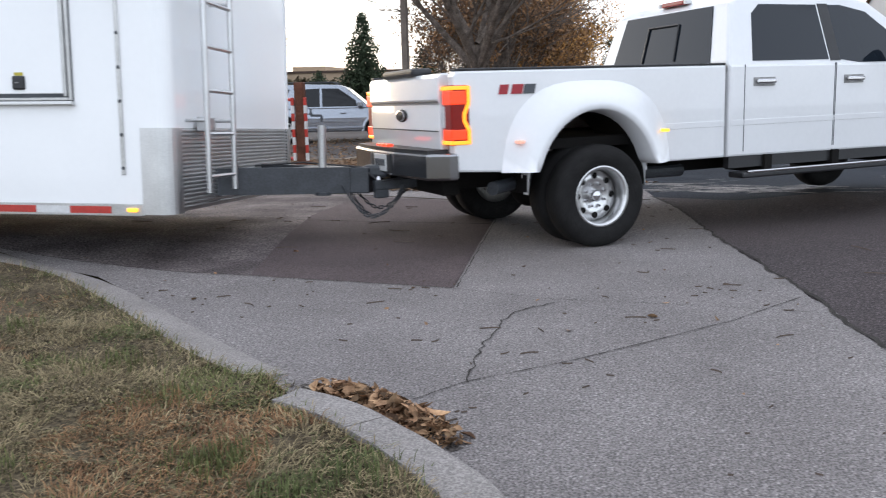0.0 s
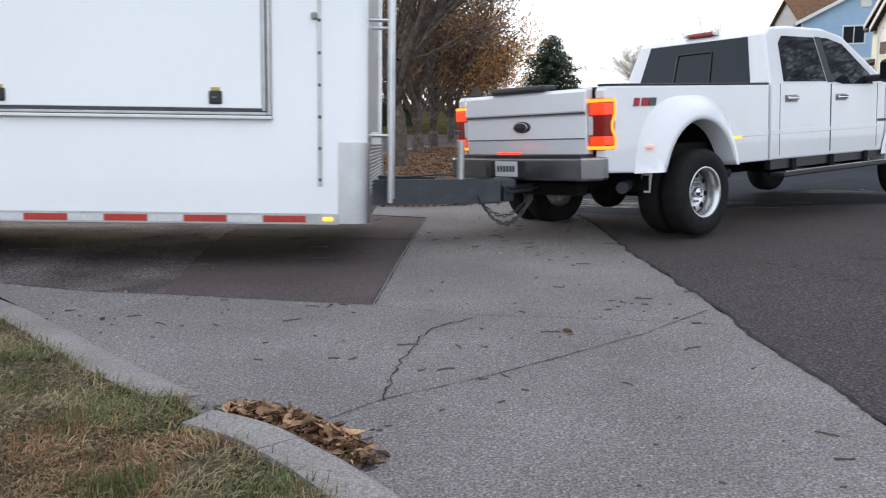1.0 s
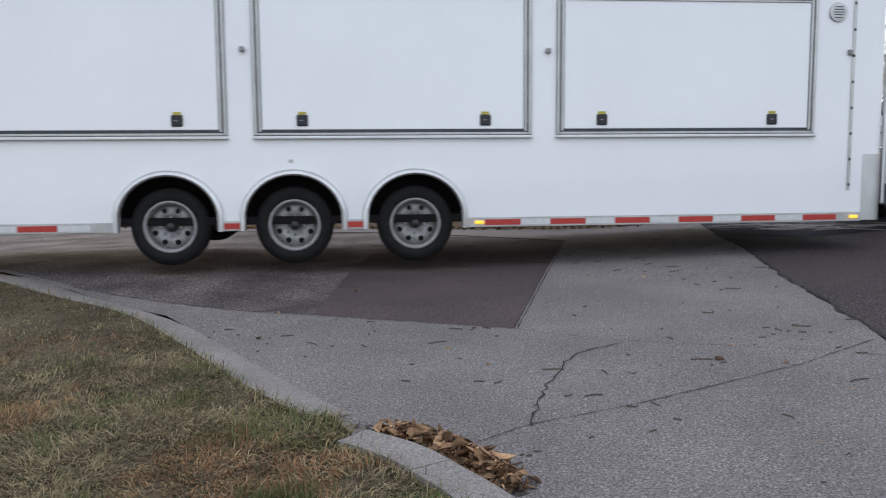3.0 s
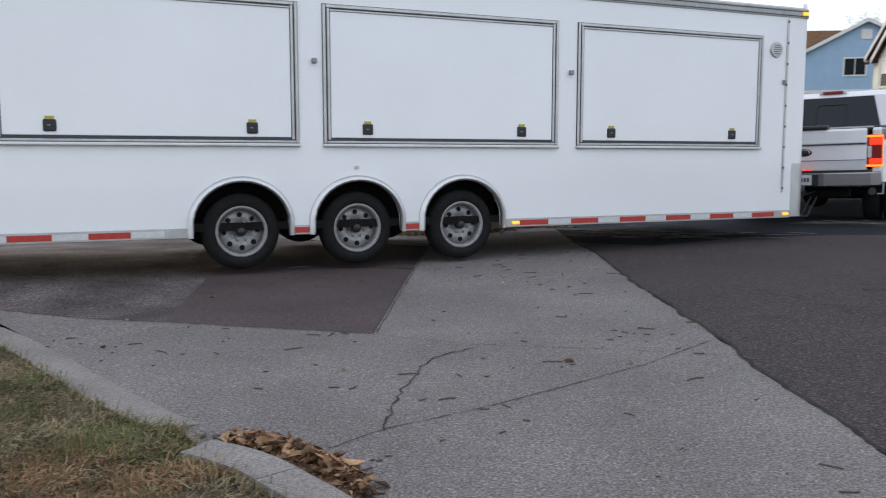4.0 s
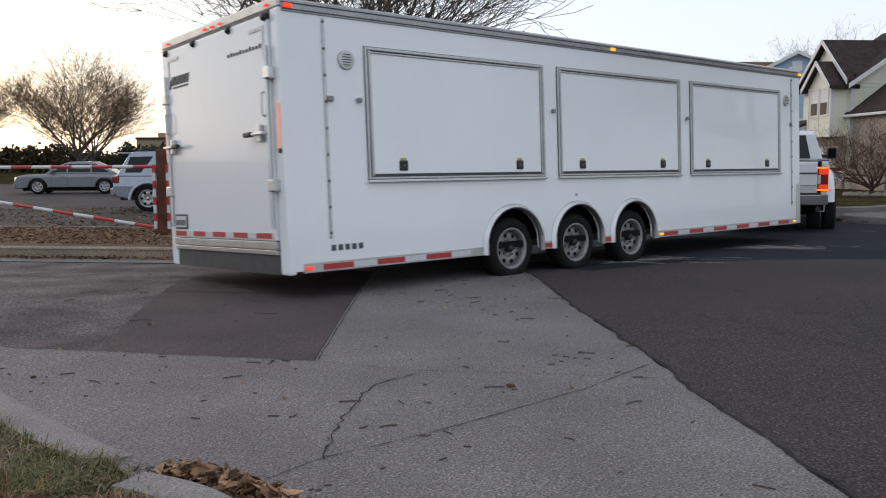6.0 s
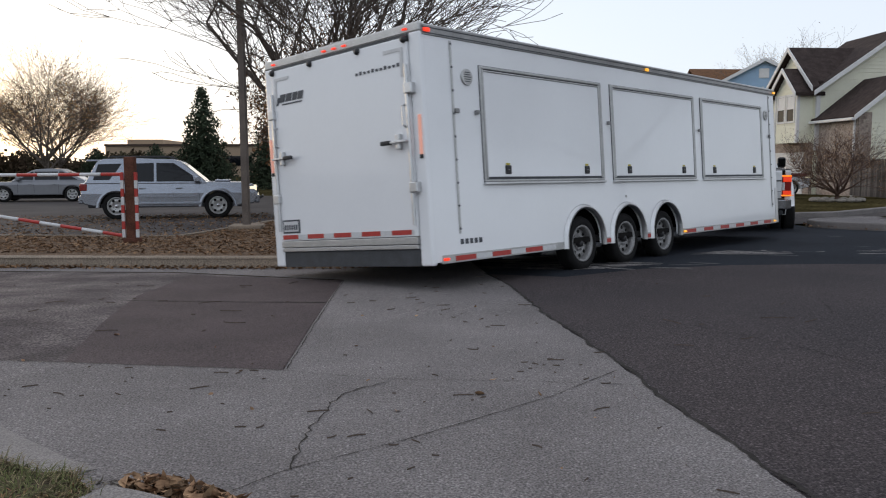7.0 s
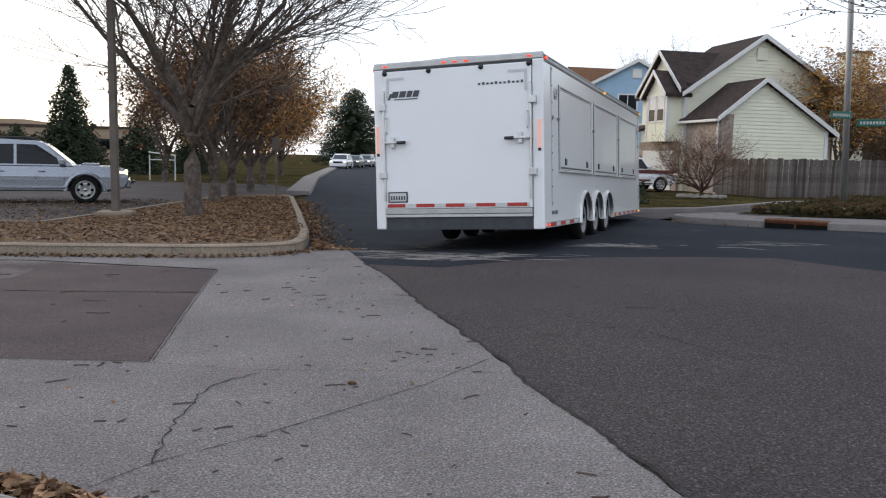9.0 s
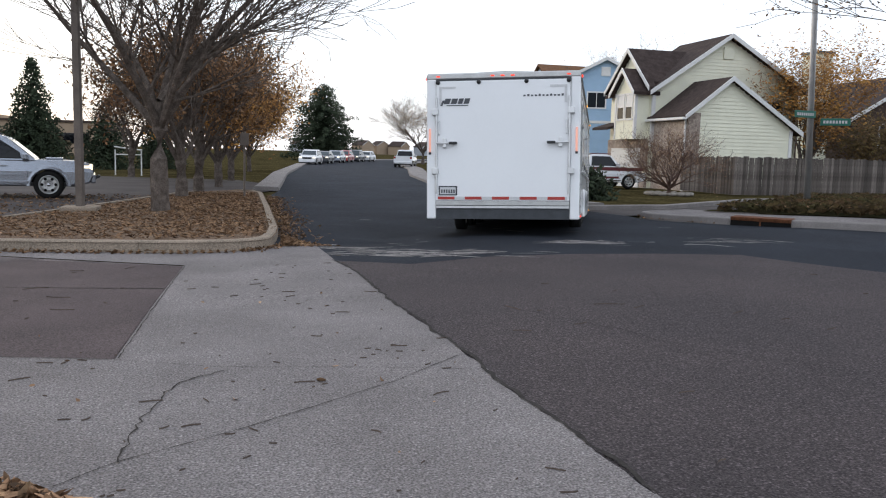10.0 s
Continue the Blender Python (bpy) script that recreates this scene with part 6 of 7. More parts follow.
part("post", box(gx - 0.11, gx + 0.06, gy - 0.09, gy + 0.09, gz, gz + 1.5, 0.015), RUSTWOOD, gate)
for sx2 in (-0.165, 0.065):
    for k in range(8):
        part("stripe", box(gx + sx2, gx + sx2 + 0.05, gy - 0.13, gy - 0.08, gz + 0.12 + k * 0.14, gz + 0.255 + k * 0.14), RED_TAPE if k % 2 else WHITE_TAPE, gate)
for (x0, z0), (x1, z1), y in (((gx - 0.16, gz + 1.2), (gx - 6.4, gz + 1.16), gy + 0.0), ((gx - 0.16, gz + 0.14), (gx - 6.4, gz + 1.0), gy - 0.02)):
    n = 16
    for k in range(n):
        u0, u1 = k / n, (k + 1) / n - 0.002
        p0 = (x0 + (x1 - x0) * u0, y + 1.5 * u0, z0 + (z1 - z0) * u0)
        p1 = (x0 + (x1 - x0) * u1, y + 1.5 * u1, z0 + (z1 - z0) * u1)
        part("barrier_bar", rod(p0, p1, 0.03, 0.03, 8), RED_TAPE if k % 2 == 0 else WHITE_TAPE, gate)
part("foot_plate", box(gx - 0.16, gx + 0.1, gy - 0.12, gy + 0.12, gz - 0.02, gz + 0.1, 0.01), RUSTWOOD, gate)


# ---- small ground details ----
def ribbon(name, points, width, lift, material, label, seed, wobble=0.02, category="crack"):
    """A thin uneven line laid on the ground."""
    rnd, b, rows = random.Random(seed), bmesh.new(), []
    pts = refine(points, 0.05)
    left, right = path_offset(pts, 0.5), path_offset(pts, -0.5)
    w0 = 0.0
    for i, p in enumerate(pts):
        w0 = 0.8 * w0 + rnd.uniform(-wobble, wobble)
        w = width * rnd.uniform(0.35, 1.3)
        dx, dy = left[i][0] - p[0], left[i][1] - p[1]
        rows.append([b.verts.new((p[0] + 2 * dx * (w0 + s * w / 2), p[1] + 2 * dy * (w0 + s * w / 2), height(*p) + lift)) for s in (1, -1)])
    for r0, r1 in zip(rows, rows[1:]):
        b.faces.new((r0[0], r0[1], r1[1], r1[0]))
    bmesh.ops.recalc_face_normals(b, faces=b.faces)
    for f in b.faces:
        if f.normal.z < 0:
            f.normal_flip()
    return tagged(link(name, b, material), label, category, "", "structure")


ribbon("pan_crack", [(-0.31, 3.43), (-0.27, 3.8), (-0.24, 4.24), (-0.14, 4.5), (-0.06, 4.62), (0.11, 4.81)], 0.010, 0.0165, CRACK, "jagged dark crack in the concrete pan", 1, 0.022)
ribbon("pan_joint", [(-0.5, 3.22), (-0.31, 3.43), (0.24, 3.8), (1.06, 4.46), (1.55, 4.99)], 0.006, 0.0165, CRACK, "straight joint across the concrete pan", 2, 0.003)
ribbon("pan_joint_far", [(-0.52, 5.16), (0.06, 4.90), (0.97, 4.76), (1.6, 4.62)], 0.004, 0.0165, CRACK, "faint joint across the concrete pan", 3, 0.003)
ribbon("patch_seam", [(-2.4, 8.12), (-0.42, 7.85)], 0.03, 0.0125, CRACK, "dark seam across the asphalt patch", 4, 0.004)
ribbon("patch_edge", [(-0.50, 5.19), (-0.33, 9.6)], 0.007, 0.0165, CRACK, "dark edge of the asphalt patch", 5, 0.004)
ribbon("street_edge", [(-0.53, 5.165), (-2.65, 5.675), (-4.36, 6.28)], 0.010, 0.0165, CRACK, "dark joint between asphalt and concrete", 6, 0.004)
ribbon("asphalt_edge", ASPEDGE, 0.03, 0.0165, CRACK, "broken asphalt edge along the concrete", 7, 0.012)
ribbon("road_crack", [(2.6, 6.4), (3.0, 5.7), (3.2, 5.0), (3.9, 4.4)], 0.008, 0.008, CRACK, "fine crack in the asphalt", 8, 0.02)
ribbon("road_crack", [(4.3, 7.6), (4.0, 6.8), (4.4, 6.2), (4.5, 5.6)], 0.008, 0.008, CRACK, "fine crack in the asphalt", 9, 0.02)

rnd = random.Random(11)


def scatter_twigs(name, label, n, spots, lift, size):
    verts, faces = [], []
    for _ in range(n):
        x0, x1, y0, y1 = rnd.choice(spots)
        x, y = rnd.uniform(x0, x1), rnd.uniform(y0, y1)
        z = height(x, y) + lift
        a = rnd.gauss(0.15, 0.6)
        ln = size * min(rnd.expovariate(1.6) + 0.2, 1.7)
        w = rnd.uniform(0.0008, 0.0024)
        bend = rnd.uniform(-0.14, 0.14)
        prev = None
        for k in range(4):
            u = (k / 3 - 0.5) * ln
            px2, py2 = x + u * math.cos(a) - bend * ln * (1 - (2 * k / 3 - 1) ** 2) * math.sin(a), y + u * math.sin(a) + bend * ln * (1 - (2 * k / 3 - 1) ** 2) * math.cos(a)
            i = len(verts)
            ww = w * (1 - 0.5 * abs(2 * k / 3 - 1))
            verts.extend([(px2 + ww * math.sin(a), py2 - ww * math.cos(a), z), (px2 - ww * math.sin(a), py2 + ww * math.cos(a), z), (px2, py2, z + 0.007)])
            if prev is not None:
                faces.extend([(prev, i, i + 2, prev + 2), (prev + 1, prev + 2, i + 2, i + 1)])
            prev = i
    return tagged(pydata(name, verts, faces, TWIGBARK), label, "twigs", "", "stuff")


scatter_twigs("twig_litter", "dark dry twigs and pods scattered over the concrete", 130, [(-0.4, 1.6, 2.6, 5.2), (-0.4, 1.6, 2.4, 9.5), (-3.2, -0.5, 4.0, 5.4), (-0.3, 1.5, 4.5, 10.5)], 0.013, 0.068)
scatter_twigs("twig_litter", "dark dry twigs scattered over the asphalt", 60, [(1.9, 8, 2.8, 9.5), (-4, -0.7, 6, 10)], 0.01, 0.13)


def scatter_leaves(name, label, spots, lift, size, material=FALLEN, curl=0.6, flat=0.5, pile=0.0):
    """Curled dry leaves; each spot is (count, function that gives a place)."""
    verts, faces = [], []
    for n, place in spots:
        for _ in range(n):
            x, y, up = place()
            c = Vector((x, y, height(x, y) + lift + up))
            a = Vector((rnd.gauss(0, 1), rnd.gauss(0, 1), rnd.gauss(0, flat))).normalized() * size * rnd.uniform(0.6, 1.5)
            s = a.cross(Vector((rnd.gauss(0, 0.4), rnd.gauss(0, 0.4), 1))).normalized() * size * rnd.uniform(0.25, 0.5)
            up2 = Vector((0, 0, size * curl * rnd.uniform(0, 0.7)))
            i = len(verts)
            verts.extend(tuple(v) for v in (c - a, c - a * 0.2 + s + up2, c + a, c - a * 0.2 - s + up2, c - a * 0.1))
            faces.extend([(i, i + 4, i + 1), (i + 4, i + 2, i + 1), (i, i + 3, i + 4), (i + 4, i + 3, i + 2)])
    return tagged(pydata(name, verts, faces, material), label, "leaves", "", "stuff")


def along(points, width, side=1.0, piled=0.0, shift=0.0):
    seg = refine(points, 0.1)

    def place():
        i = rnd.randrange(len(seg) - 1)
        d = (Vector(seg[i + 1]) - Vector(seg[i])).normalized()
        u = abs(rnd.gauss(0, 0.5)) * width
        return seg[i][0] - d.y * (u * side + shift), seg[i][1] + d.x * (u * side + shift), rnd.random() * piled * max(0, 1 - u / width)
    return place


def area(outline):
    xs, ys = [p[0] for p in outline], [p[1] for p in outline]

    def inside(x, y):
        c = False
        for (x0, y0), (x1, y1) in zip(outline, outline[1:] + outline[:1]):
            if (y0 > y) != (y1 > y) and x < (x1 - x0) * (y - y0) / (y1 - y0) + x0:
                c = not c
        return c

    def place():
        while True:
            x, y = rnd.uniform(min(xs), max(xs)), rnd.uniform(min(ys), max(ys))
            if inside(x, y):
                return x, y, 0.0
    return place


def curled_leaves(name, label, n, place, size, material):
    """Broad dry leaves, each a folded and curled blade of eight facets."""
    verts, faces = [], []
    for _ in range(n):
        x, y, up = place()
        c = Vector((x, y, height(x, y) + 0.014 + up))
        q = Euler((rnd.gauss(0, 0.38), rnd.gauss(0, 0.38), rnd.uniform(0, 6.28))).to_matrix()
        ln, w = size * min(2.0, rnd.lognormvariate(-0.15, 0.4)), rnd.uniform(0.12, 0.34)
        bend, fold = rnd.uniform(-0.5, 1.1), rnd.uniform(0.1, 0.7)
        i = len(verts)
        for k, wk in enumerate((0.12, 0.8, 1.0, 0.62, 0.05)):
            u = k / 4 - 0.5
            z = bend * u * u * ln
            for side in (-1, 0, 1):
                verts.append(tuple(c + q @ Vector((u * ln, side * wk * w * ln, z + abs(side) * wk * w * ln * fold))))
        for k in range(4):
            for d in (0, 1):
                a = i + 3 * k + d
                faces.append((a, a + 3, a + 4, a + 1))
    return tagged(pydata(name, verts, faces, material), label, "leaves", "", "stuff")


GUTTER = [(-0.95, 3.30), (-0.80, 3.24), (-0.66, 3.14), (-0.52, 3.02), (-0.40, 2.88), (-0.28, 2.74)]


def gutter_place(spread, pile):
    seg = refine(GUTTER, 0.03)

    def place():
        i = min(int(abs(rnd.betavariate(1.7, 1.7)) * (len(seg) - 1)), len(seg) - 2)
        d = (Vector(seg[i + 1]) - Vector(seg[i])).normalized()
        u = max(-0.10, rnd.gauss(-0.02, spread))
        return seg[i][0] + d.y * u, seg[i][1] - d.x * u, rnd.random() * pile * max(0.1, 1 - abs(u + 0.03) / 0.13)
    return place


ribbon("gutter_dirt", [(-1.02, 3.36)] + GUTTER, 0.07, 0.0145, GRIT, "dark damp dirt lying in the gutter", 14, 0.01, "dirt")
curled_leaves("gutter_leaves", "pile of curled tan and brown leaves in the gutter", 430, gutter_place(0.034, 0.055), 0.052, LEAFMIX)
curled_leaves("dark_gutter_leaves", "dark brown leaves among the pale ones in the gutter", 330, gutter_place(0.042, 0.05), 0.044, FALLEN)
curled_leaves("gutter_litter", "brown leaf scraps spilling out of the gutter", 150, gutter_place(0.11, 0.01), 0.05, FALLEN)
curled_leaves("loose_leaves", "single dry leaves lying on the concrete", 26, area([(-3.0, 5.2), (-0.3, 3.3), (1.6, 2.5), (1.5, 8), (-0.3, 8)]), 0.05, LEAFMIX)
curled_leaves("grey_leaves", "pale grey crumpled leaves at the end of the kerb", 9, area([(-1.1, 3.24), (-0.98, 3.2), (-0.96, 3.34), (-1.06, 3.38)]), 0.06, STONEPALE)
scatter_leaves("island_leaves", "brown fallen leaves covering the island soil", [(9000, area([(-9, 14.2), (-0.6, 11.6), (0.6, 12.2), (0.9, 14), (1.0, 27), (-0.9, 27), (-3.6, 16.2), (-9, 17.1)])), (2500, area([(-1.0, 12), (0.7, 12.4), (0.9, 26), (-1.2, 26)]))], 0.145, 0.045, FALLEN, 0.5, 0.35)
scatter_leaves("kerbside_leaves", "brown fallen leaves drifted along the kerbs", [(1500, along([(1.0, 12.0), (0.95, 14), (1.15, 20), (1.3, 27)], 0.55, -1, 0.05, 0.0)), (1500, along([(-12, 13.75), (-2.68, 11.55), (-0.66, 11.08), (0.3, 11.12), (0.85, 11.8)], 0.16, -1, 0.03)), (500, along([(0.85, 11.8), (1.0, 13.2)], 0.4, -1, 0.08)), (350, along([(11.4, 19.15), (9.85, 18.5), (9.5, 17.5), (9.85, 16.5), (10.3, 15.7)], 0.25, 1, 0.03))], 0.018, 0.042, FALLEN, 0.6, 0.4)
scatter_leaves("lot_leaves", "fallen leaves thinly scattered over the car park", [(3500, area([(-14, 18.6), (-8, 17.6), (-4.0, 16.6), (-1.6, 26.7), (-3, 27.5), (-14, 26.5)]))], 0.012, 0.05, FALLEN, 0.5, 0.35)
scatter_leaves("bed_leaves", "pale fallen leaves over the planting bed", [(1500, area([(11.8, 17.6), (12.9, 16.5), (14.1, 15.6), (15.4, 14.3), (26, 18), (26, 26), (22, 23.8), (13.5, 18.6), (12.1, 18.4)]))], 0.34, 0.06, FALLEN, 0.5, 0.4)


def cover():
    verts, faces = [], []
    place = area([(11.65, 17.6), (12.3, 16.95), (12.85, 16.45), (14.0, 15.55), (15.3, 14.25), (27, 18), (30, 27.3), (19, 24.4), (13.3, 18.75), (12.0, 18.5)])
    for _ in range(20000):
        x, y, _u = place()
        z = height(x, y) + 0.17
        top = 0.10 + 0.22 * (0.5 + 0.5 * noise.noise((x * 0.8, y * 0.8, 3)))
        c = Vector((x, y, z + rnd.random() ** 0.5 * top))
        a = Vector((rnd.gauss(0, 1), rnd.gauss(0, 1), rnd.gauss(0, 0.7))).normalized() * rnd.uniform(0.06, 0.13)
        s = a.orthogonal().normalized() * rnd.uniform(0.03, 0.06)
        i = len(verts)
        verts.extend(tuple(v) for v in (c - a, c + s, c + a, c - s))
        faces.append((i, i + 1, i + 2, i + 3))
    return tagged(pydata("ground_cover", verts, faces, COVER), "low dark green and brown ground-cover plants", "plants", "", "stuff")


cover()


def worn_seal():
    """Pale streaks where the dark road seal has peeled."""
    verts, faces = [], []
    spots = [(120, 2.6, 10.7, 1.0, 0.4), (60, 1.9, 11.6, 0.4, 0.7), (60, 5.6, 11.9, 0.8, 0.3), (30, 8.0, 11.8, 1.0, 0.5), (40, 2.3, 13.2, 0.6, 0.8), (14, 5.5, 17, 2.5, 3)]
    for n, cx, cy, wx, wy in spots:
        for _ in range(n):
            x, y = rnd.gauss(cx, wx * 0.6), rnd.gauss(cy, wy * 0.6)
            if x < 1.45 or y < 9.9:
                continue
            ln, w, a = rnd.uniform(0.06, 0.32), rnd.uniform(0.008, 0.035), rnd.gauss(-0.25, 0.35)
            i = len(verts)
            for k in range(8):
                t = 2 * math.pi * k / 8
                u, v = ln * math.cos(t) * rnd.uniform(0.6, 1.1), w * math.sin(t) * rnd.uniform(0.5, 1.5)
                px2, py2 = x + u * math.cos(a) - v * math.sin(a), y + u * math.sin(a) + v * math.cos(a)
                verts.append((px2, py2, height(px2, py2) + 0.008 + rnd.uniform(0, 0.001)))
            faces.append(tuple(range(i, i + 8)))
    return tagged(pydata("worn_road_seal", verts, faces, OLD_ASPHALT_PALE), "pale streaks of worn road surface", "road wear", "", "stuff")


worn_seal()


# ---- grass on the verge ----
def grass():
    """Matted blades: straw, rust-brown and green, in patches, lying over one another."""
    straw, rust, green = ([], []), ([], []), ([], [])
    region = area([p for p in LEFT_IN if -6.2 < p[0] < 0.6 and p[1] > 0.8] + [(-6.2, 0.8)])

    def blade(kind, x, y, z, a, ln, lean, w):
        vv, ff = kind
        ca, sa = math.cos(a), math.sin(a)
        run, up = ln * math.sin(lean), ln * math.cos(lean)
        i = len(vv)
        vv.extend([(x - sa * w, y + ca * w, z), (x + sa * w, y - ca * w, z),
                   (x + ca * run * 0.45 + sa * w, y + sa * run * 0.45 - ca * w, z + 0.62 * up + 0.008), (x + ca * run * 0.45 - sa * w, y + sa * run * 0.45 + ca * w, z + 0.62 * up + 0.008),
                   (x + ca * run, y + sa * run, z + up)])
        ff.extend([(i, i + 1, i + 2, i + 3), (i + 3, i + 2, i + 4)])
    for k in range(190000):
        x, y, _u = region()
        if y > 4.0 and k % 5 > 1 or x < -3.4 and k % 3:
            continue
        n1, n2 = noise.noise((x * 1.5, y * 1.5, 0)), noise.noise((x * 5.5, y * 5.5, 3))
        if n1 + 0.8 * n2 < -0.28 and rnd.random() < 0.7:      # thin, bare patches
            continue
        tuft = 0.5 + 0.5 * noise.noise((x * 11, y * 11, 7))
        flow = 6.0 * noise.noise((x * 2.6, y * 2.6, 9)) + rnd.gauss(0, 0.9)
        red = noise.noise((x * 1.3 + 4, y * 1.3, 5)) + 0.35 * n2 + 0.5 * math.exp(-((x + 1.35) / 0.45) ** 2 - ((y - 2.55) / 0.5) ** 2)
        edge_green = 0.35 if y > 3.3 - 0.8 * (x + 1.2) - 0.35 else 0.0
        if noise.noise((x * 2.1, y * 2.1, 12)) + 0.4 * n2 + edge_green > 0.36 and rnd.random() < 0.65 or rnd.random() < 0.07:
            kind = green
        elif red > 0.22 and rnd.random() < 0.7:
            kind = rust
        else:
            kind = straw
        blade(kind, x, y, height(x, y) + 0.084 + 0.018 * tuft * rnd.random(), flow, rnd.uniform(0.025, 0.075) * (0.7 + 0.6 * tuft), min(1.52, abs(rnd.gauss(1.38, 0.22))), rnd.uniform(0.0010, 0.0022))
    for cx, cy, n, spread in ((-1.02, 2.42, 300, 0.07), (-0.72, 2.2, 160, 0.07), (-1.45, 2.95, 110, 0.07), (-1.85, 3.35, 110, 0.08), (-1.7, 2.3, 60, 0.06), (-2.7, 3.9, 110, 0.09), (-0.55, 2.35, 120, 0.06)):
        for _ in range(n):
            blade(green, rnd.gauss(cx, spread), rnd.gauss(cy, spread), 0.085 + height(cx, cy), rnd.uniform(0, 6.28), rnd.uniform(0.04, 0.085), abs(rnd.gauss(0, 0.5)), 0.0018)
    rim = refine([p for p in LEFT_IN if -5 < p[0] < 0.4 and p[1] > 1.2], 0.02)
    for (x, y) in rim:                                          # tufts that hang over the concrete
        for _ in range(5 if y < 4.2 else 2):
            blade(green if rnd.random() < 0.4 else straw, x + rnd.gauss(-0.02, 0.03), y + rnd.gauss(-0.02, 0.03), height(x, y) + 0.085, rnd.gauss(0.7, 0.9), rnd.uniform(0.03, 0.075), rnd.uniform(0.5, 1.4), 0.0017)
    for name, kind, material, label in (("dry_grass", straw, BLADE, "matted straw-coloured dry grass blades"), ("dead_grass", rust, RUSTBLADE, "rust-brown dead grass patches in the verge"), ("green_grass", green, GREENBLADE, "green grass blades among the dry ones")):
        tagged(pydata(name, *kind, material), label, "grass", "", "stuff")


grass()

# ---- storm drain, stones, goal, small posts ----
drain = thing("storm_drain", "rusty storm drain opening set in the kerb", "storm drain")
d0, d1 = Vector((10.45, 15.48)), Vector((11.3, 14.64))
dd = (d1 - d0).normalized()
dn = Vector((dd.y, -dd.x)) * -1
ang = math.degrees(math.atan2(dd.y, dd.x))
zz = height(10.9, 15.0)
ln = (d1 - d0).length
# The opening is a solid near-black block that paints in the drain's inner shade.
for nm, y0, y1, z0, z1, mm in (("opening", -0.03, 0.25, -0.02, 0.10, UNDER), ("lid", -0.06, 0.5, 0.13, 0.175, RUST), ("lintel", -0.045, 0.02, 0.10, 0.13, RUST)):
    ob = part(nm, box(0, ln, y0, y1, z0, z1, 0.004, None, 1), mm, drain)
    ob.matrix_basis = pose(d0.x, d0.y, zz, 0, 0, ang)
ob = part("bar", box(ln * 0.5 - 0.015, ln * 0.5 + 0.015, -0.05, -0.03, 0.0, 0.13), RUST, drain)
ob.matrix_basis = pose(d0.x, d0.y, zz, 0, 0, ang)
STONES = "ring of stones round the ornamental tree"
srnd = random.Random(2)
for k in range(16):
    a = 2 * math.pi * k / 16
    b = bmesh.new()
    bmesh.ops.create_icosphere(b, subdivisions=2, radius=0.17)
    for v in b.verts:
        v.co = Vector((v.co.x * 1.25, v.co.y * 0.8, v.co.z * 0.55)) * (1 + 0.25 * noise.noise(v.co * 6 + Vector((k, 0, 0))))
    x, y = 19.1 + 0.95 * math.cos(a), 33.3 + 0.95 * math.sin(a)
    ob = tagged(link("edging_stone", b, STONEPALE), "rounded pale edging stone on the lawn", "stone", STONES)
    ob.matrix_basis = pose(x, y, height(x, y) + 0.03, 0, 0, math.degrees(a) + 90)
goal = thing("goal_frame", "small white goal frame on the grass", "goal")
for x in (-5.6, -4.3):
    part("upright", rod((x, 47, height(x, 47) - 0.1), (x, 47, 1.0), 0.035, 0.035, 8), TRIMWHITE, goal)
part("crossbar", rod((-5.65, 47, 1.15), (-4.25, 47, 1.0), 0.035, 0.035, 8), TRIMWHITE, goal)
part("crossbar", rod((-5.6, 47, 0.75), (-4.3, 47, 0.75), 0.03, 0.03, 8), TRIMWHITE, goal)
sp = thing("sign_post", "thin brown post with a small sign plate", "sign")
part("post", rod((0.6, 24.6, height(0.6, 24.6) + 0.1), (0.6, 24.6, 1.75), 0.03, 0.03, 6), POLE, sp)
part("plate", box(0.48, 0.72, 24.55, 24.58, 1.35, 1.7, 0.005), POLE, sp)


# ---- motion ----
TRAILER_ROWS = [
    (0.0, -11.999, 7.562, 0.135, -3.26, -0.69, -3.01), (0.5, -11.099, 7.422, 0.17, -0.59, -1.04, -2.73), (1.0, -10.191, 7.300, 0.205, 2.44, -1.36, -2.51),
    (1.5, -9.300, 7.208, 0.24, 5.75, -1.57, -2.39), (2.0, -8.435, 7.150, 0.255, 9.10, -1.68, -2.27), (2.5, -7.598, 7.140, 0.24, 12.32, -1.75, -2.12),
    (4.0, -5.014, 7.415, 0.076, 23.91, -1.01, -1.56), (4.5, -4.168, 7.572, -0.001, 27.82, -0.70, -1.52), (5.0, -3.338, 7.789, -0.074, 31.51, -0.43, -1.71),
    (5.5, -2.525, 8.077, -0.117, 34.90, -0.17, -2.20), (7.0, -0.232, 9.261, -0.133, 43.57, -0.39, -4.72), (7.5, 0.517, 9.737, -0.099, 46.35, -0.82, -4.77),
    (8.0, 1.292, 10.304, -0.076, 49.29, -1.07, -4.34), (8.5, 2.117, 10.966, -0.057, 52.72, -1.31, -3.77), (9.0, 2.967, 11.713, -0.058, 56.48, -1.70, -3.15),
    (9.5, 3.809, 12.520, -0.061, 60.49, -2.23, -2.56), (10.0, 4.639, 13.351, -0.084, 64.71, -2.85, -2.00)]
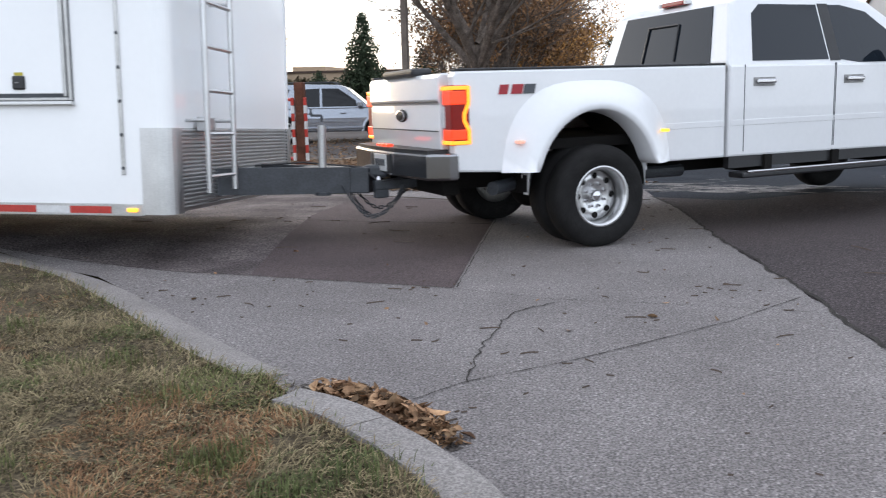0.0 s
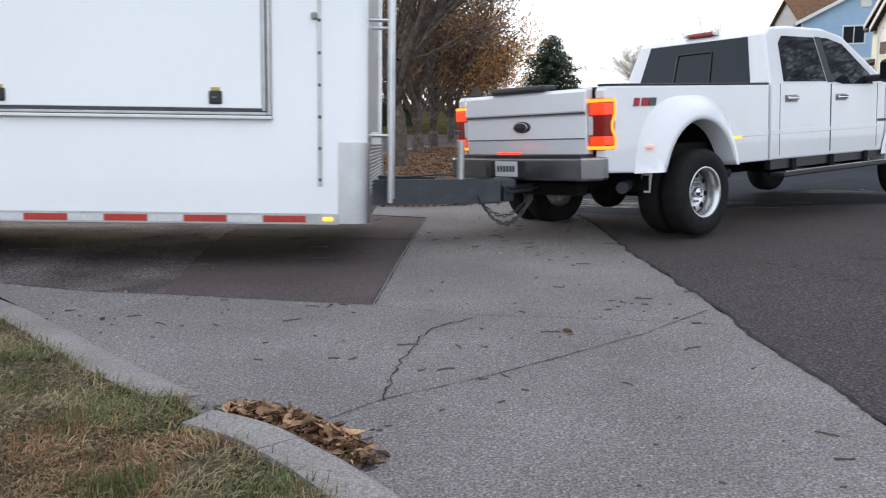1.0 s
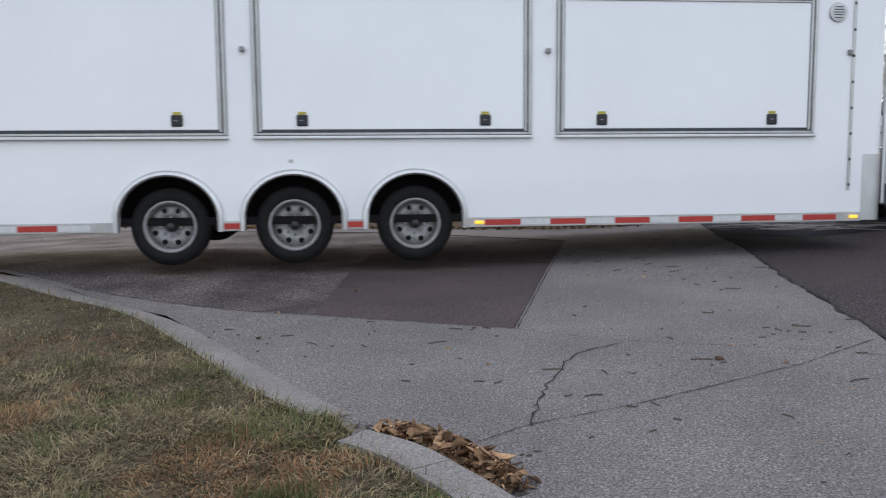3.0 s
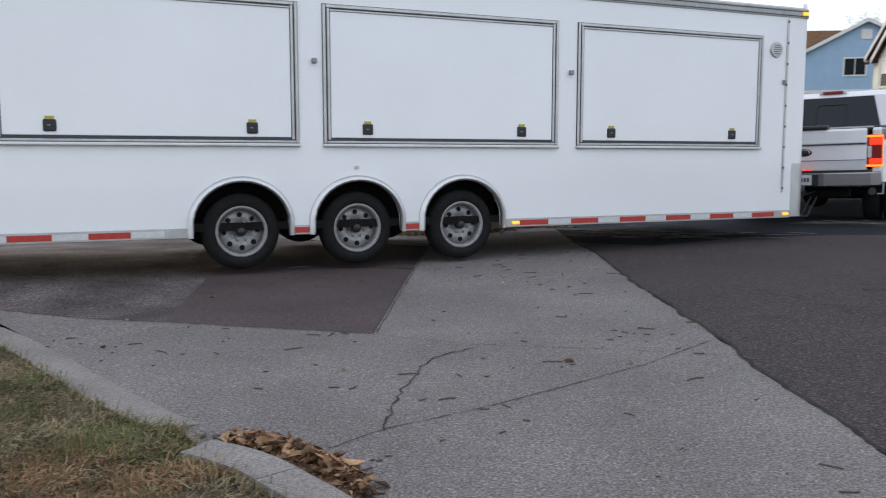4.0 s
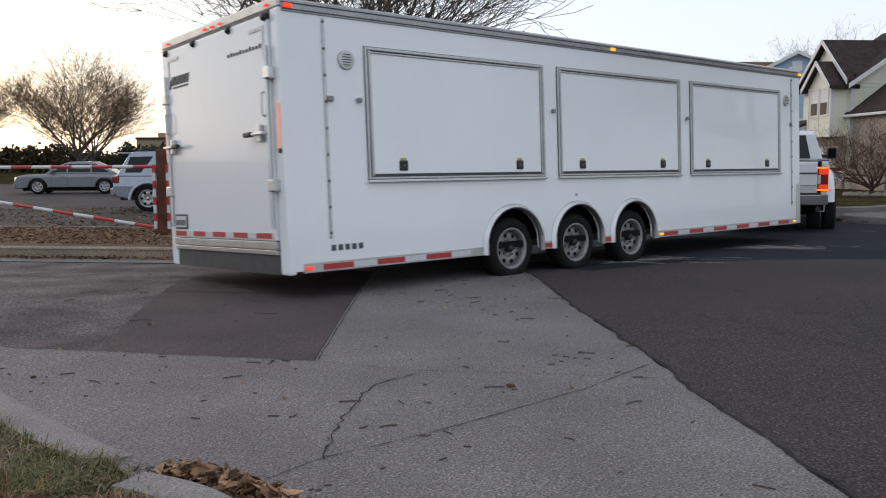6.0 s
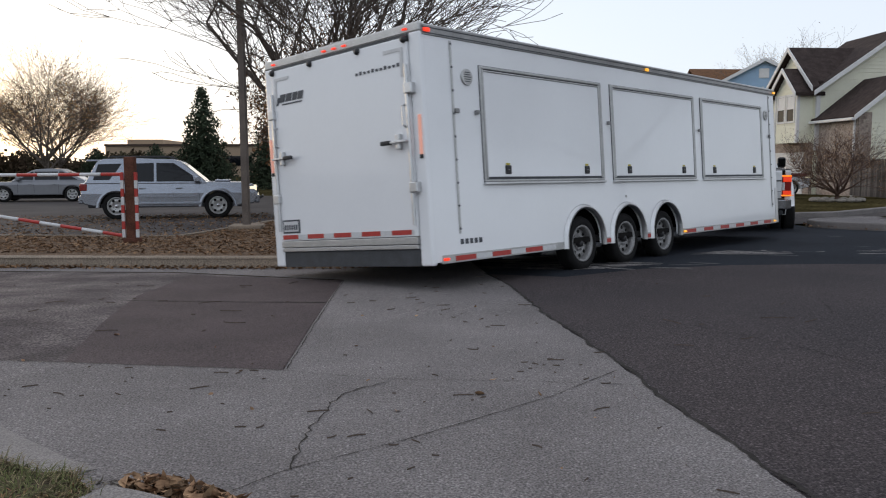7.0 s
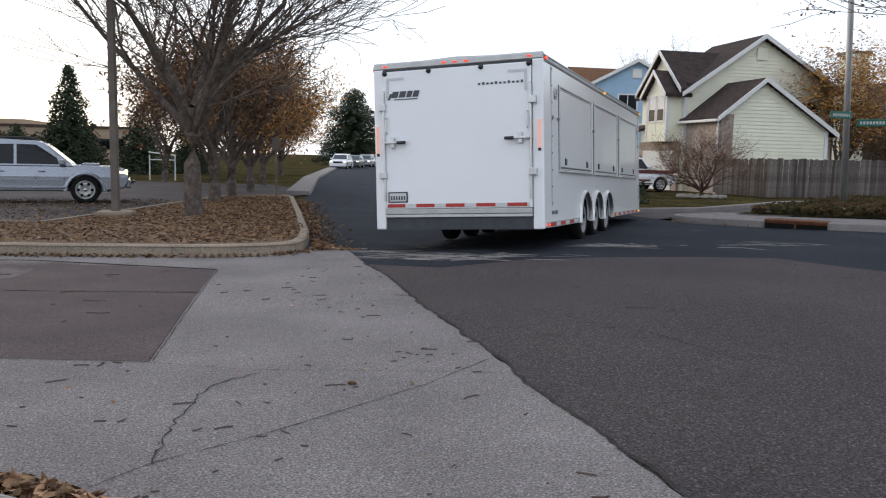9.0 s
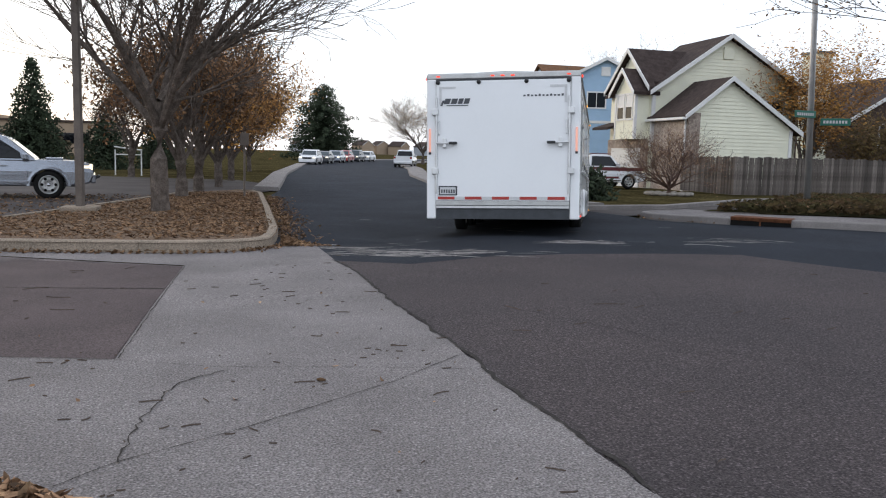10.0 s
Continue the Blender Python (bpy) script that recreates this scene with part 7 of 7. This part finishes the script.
PICKUP_ROWS = [
    (0.0, -0.041, 7.607, -0.014, 29.23, 0.55, -0.99), (0.5, 0.790, 8.112, -0.007, 34.44, 0.64, -1.69), (1.0, 1.617, 8.661, -0.021, 38.86, 0.59, -2.44),
    (1.5, 2.396, 9.267, -0.029, 42.84, 0.21, -3.12), (2.0, 3.108, 9.936, -0.038, 47.37, -0.21, -3.53), (2.5, 3.779, 10.644, -0.067, 51.03, -0.22, -3.48),
    (4.0, 5.561, 13.006, -0.106, 58.63, 0.29, -2.20), (4.5, 6.036, 13.834, -0.103, 60.27, 0.42, -1.78), (5.0, 6.486, 14.659, -0.117, 61.72, 0.48, -1.34),
    (5.5, 6.918, 15.476, -0.142, 63.29, 0.47, -0.96), (7.0, 8.028, 17.984, -0.232, 68.96, 0.29, -0.17), (7.5, 8.342, 18.885, -0.246, 71.66, 0.25, -0.01),
    (8.0, 8.624, 19.864, -0.262, 74.73, 0.27, 0.07), (8.5, 8.873, 20.934, -0.290, 77.76, 0.33, 0.09), (9.0, 9.080, 22.079, -0.310, 80.48, 0.46, 0.07),
    (9.5, 9.242, 23.268, -0.330, 82.82, 0.63, 0.01), (10.0, 9.368, 24.471, -0.350, 84.93, 0.83, -0.05)]


def travelled(rows):
    """Metres rolled at each row."""
    d, out = 0.0, []
    for i, r in enumerate(rows):
        if i:
            d += math.dist(r[1:3], rows[i - 1][1:3])
        out.append(d)
    return [r[0] for r in rows], out


def drive(body, wheels, rows, radius):
    walk(body, [(t, pose(x, y, z, roll, -pitch, yaw)) for t, x, y, z, yaw, pitch, roll in rows])
    ts, ds = travelled(rows)
    for ob, hx, sgn in wheels:
        rest = ob.matrix_basis.copy()
        walk(ob, [(k / 10, rest @ Matrix.Rotation(-sgn * float(np.interp(k / 10, ts, ds)) / radius, 4, "Y")) for k in range(101)])


def motions():
    drive(TRAILER, TRAILER_WHEELS, TRAILER_ROWS, TR)
    drive(PICKUP, PICKUP_WHEELS, PICKUP_ROWS, 0.405)


motions()
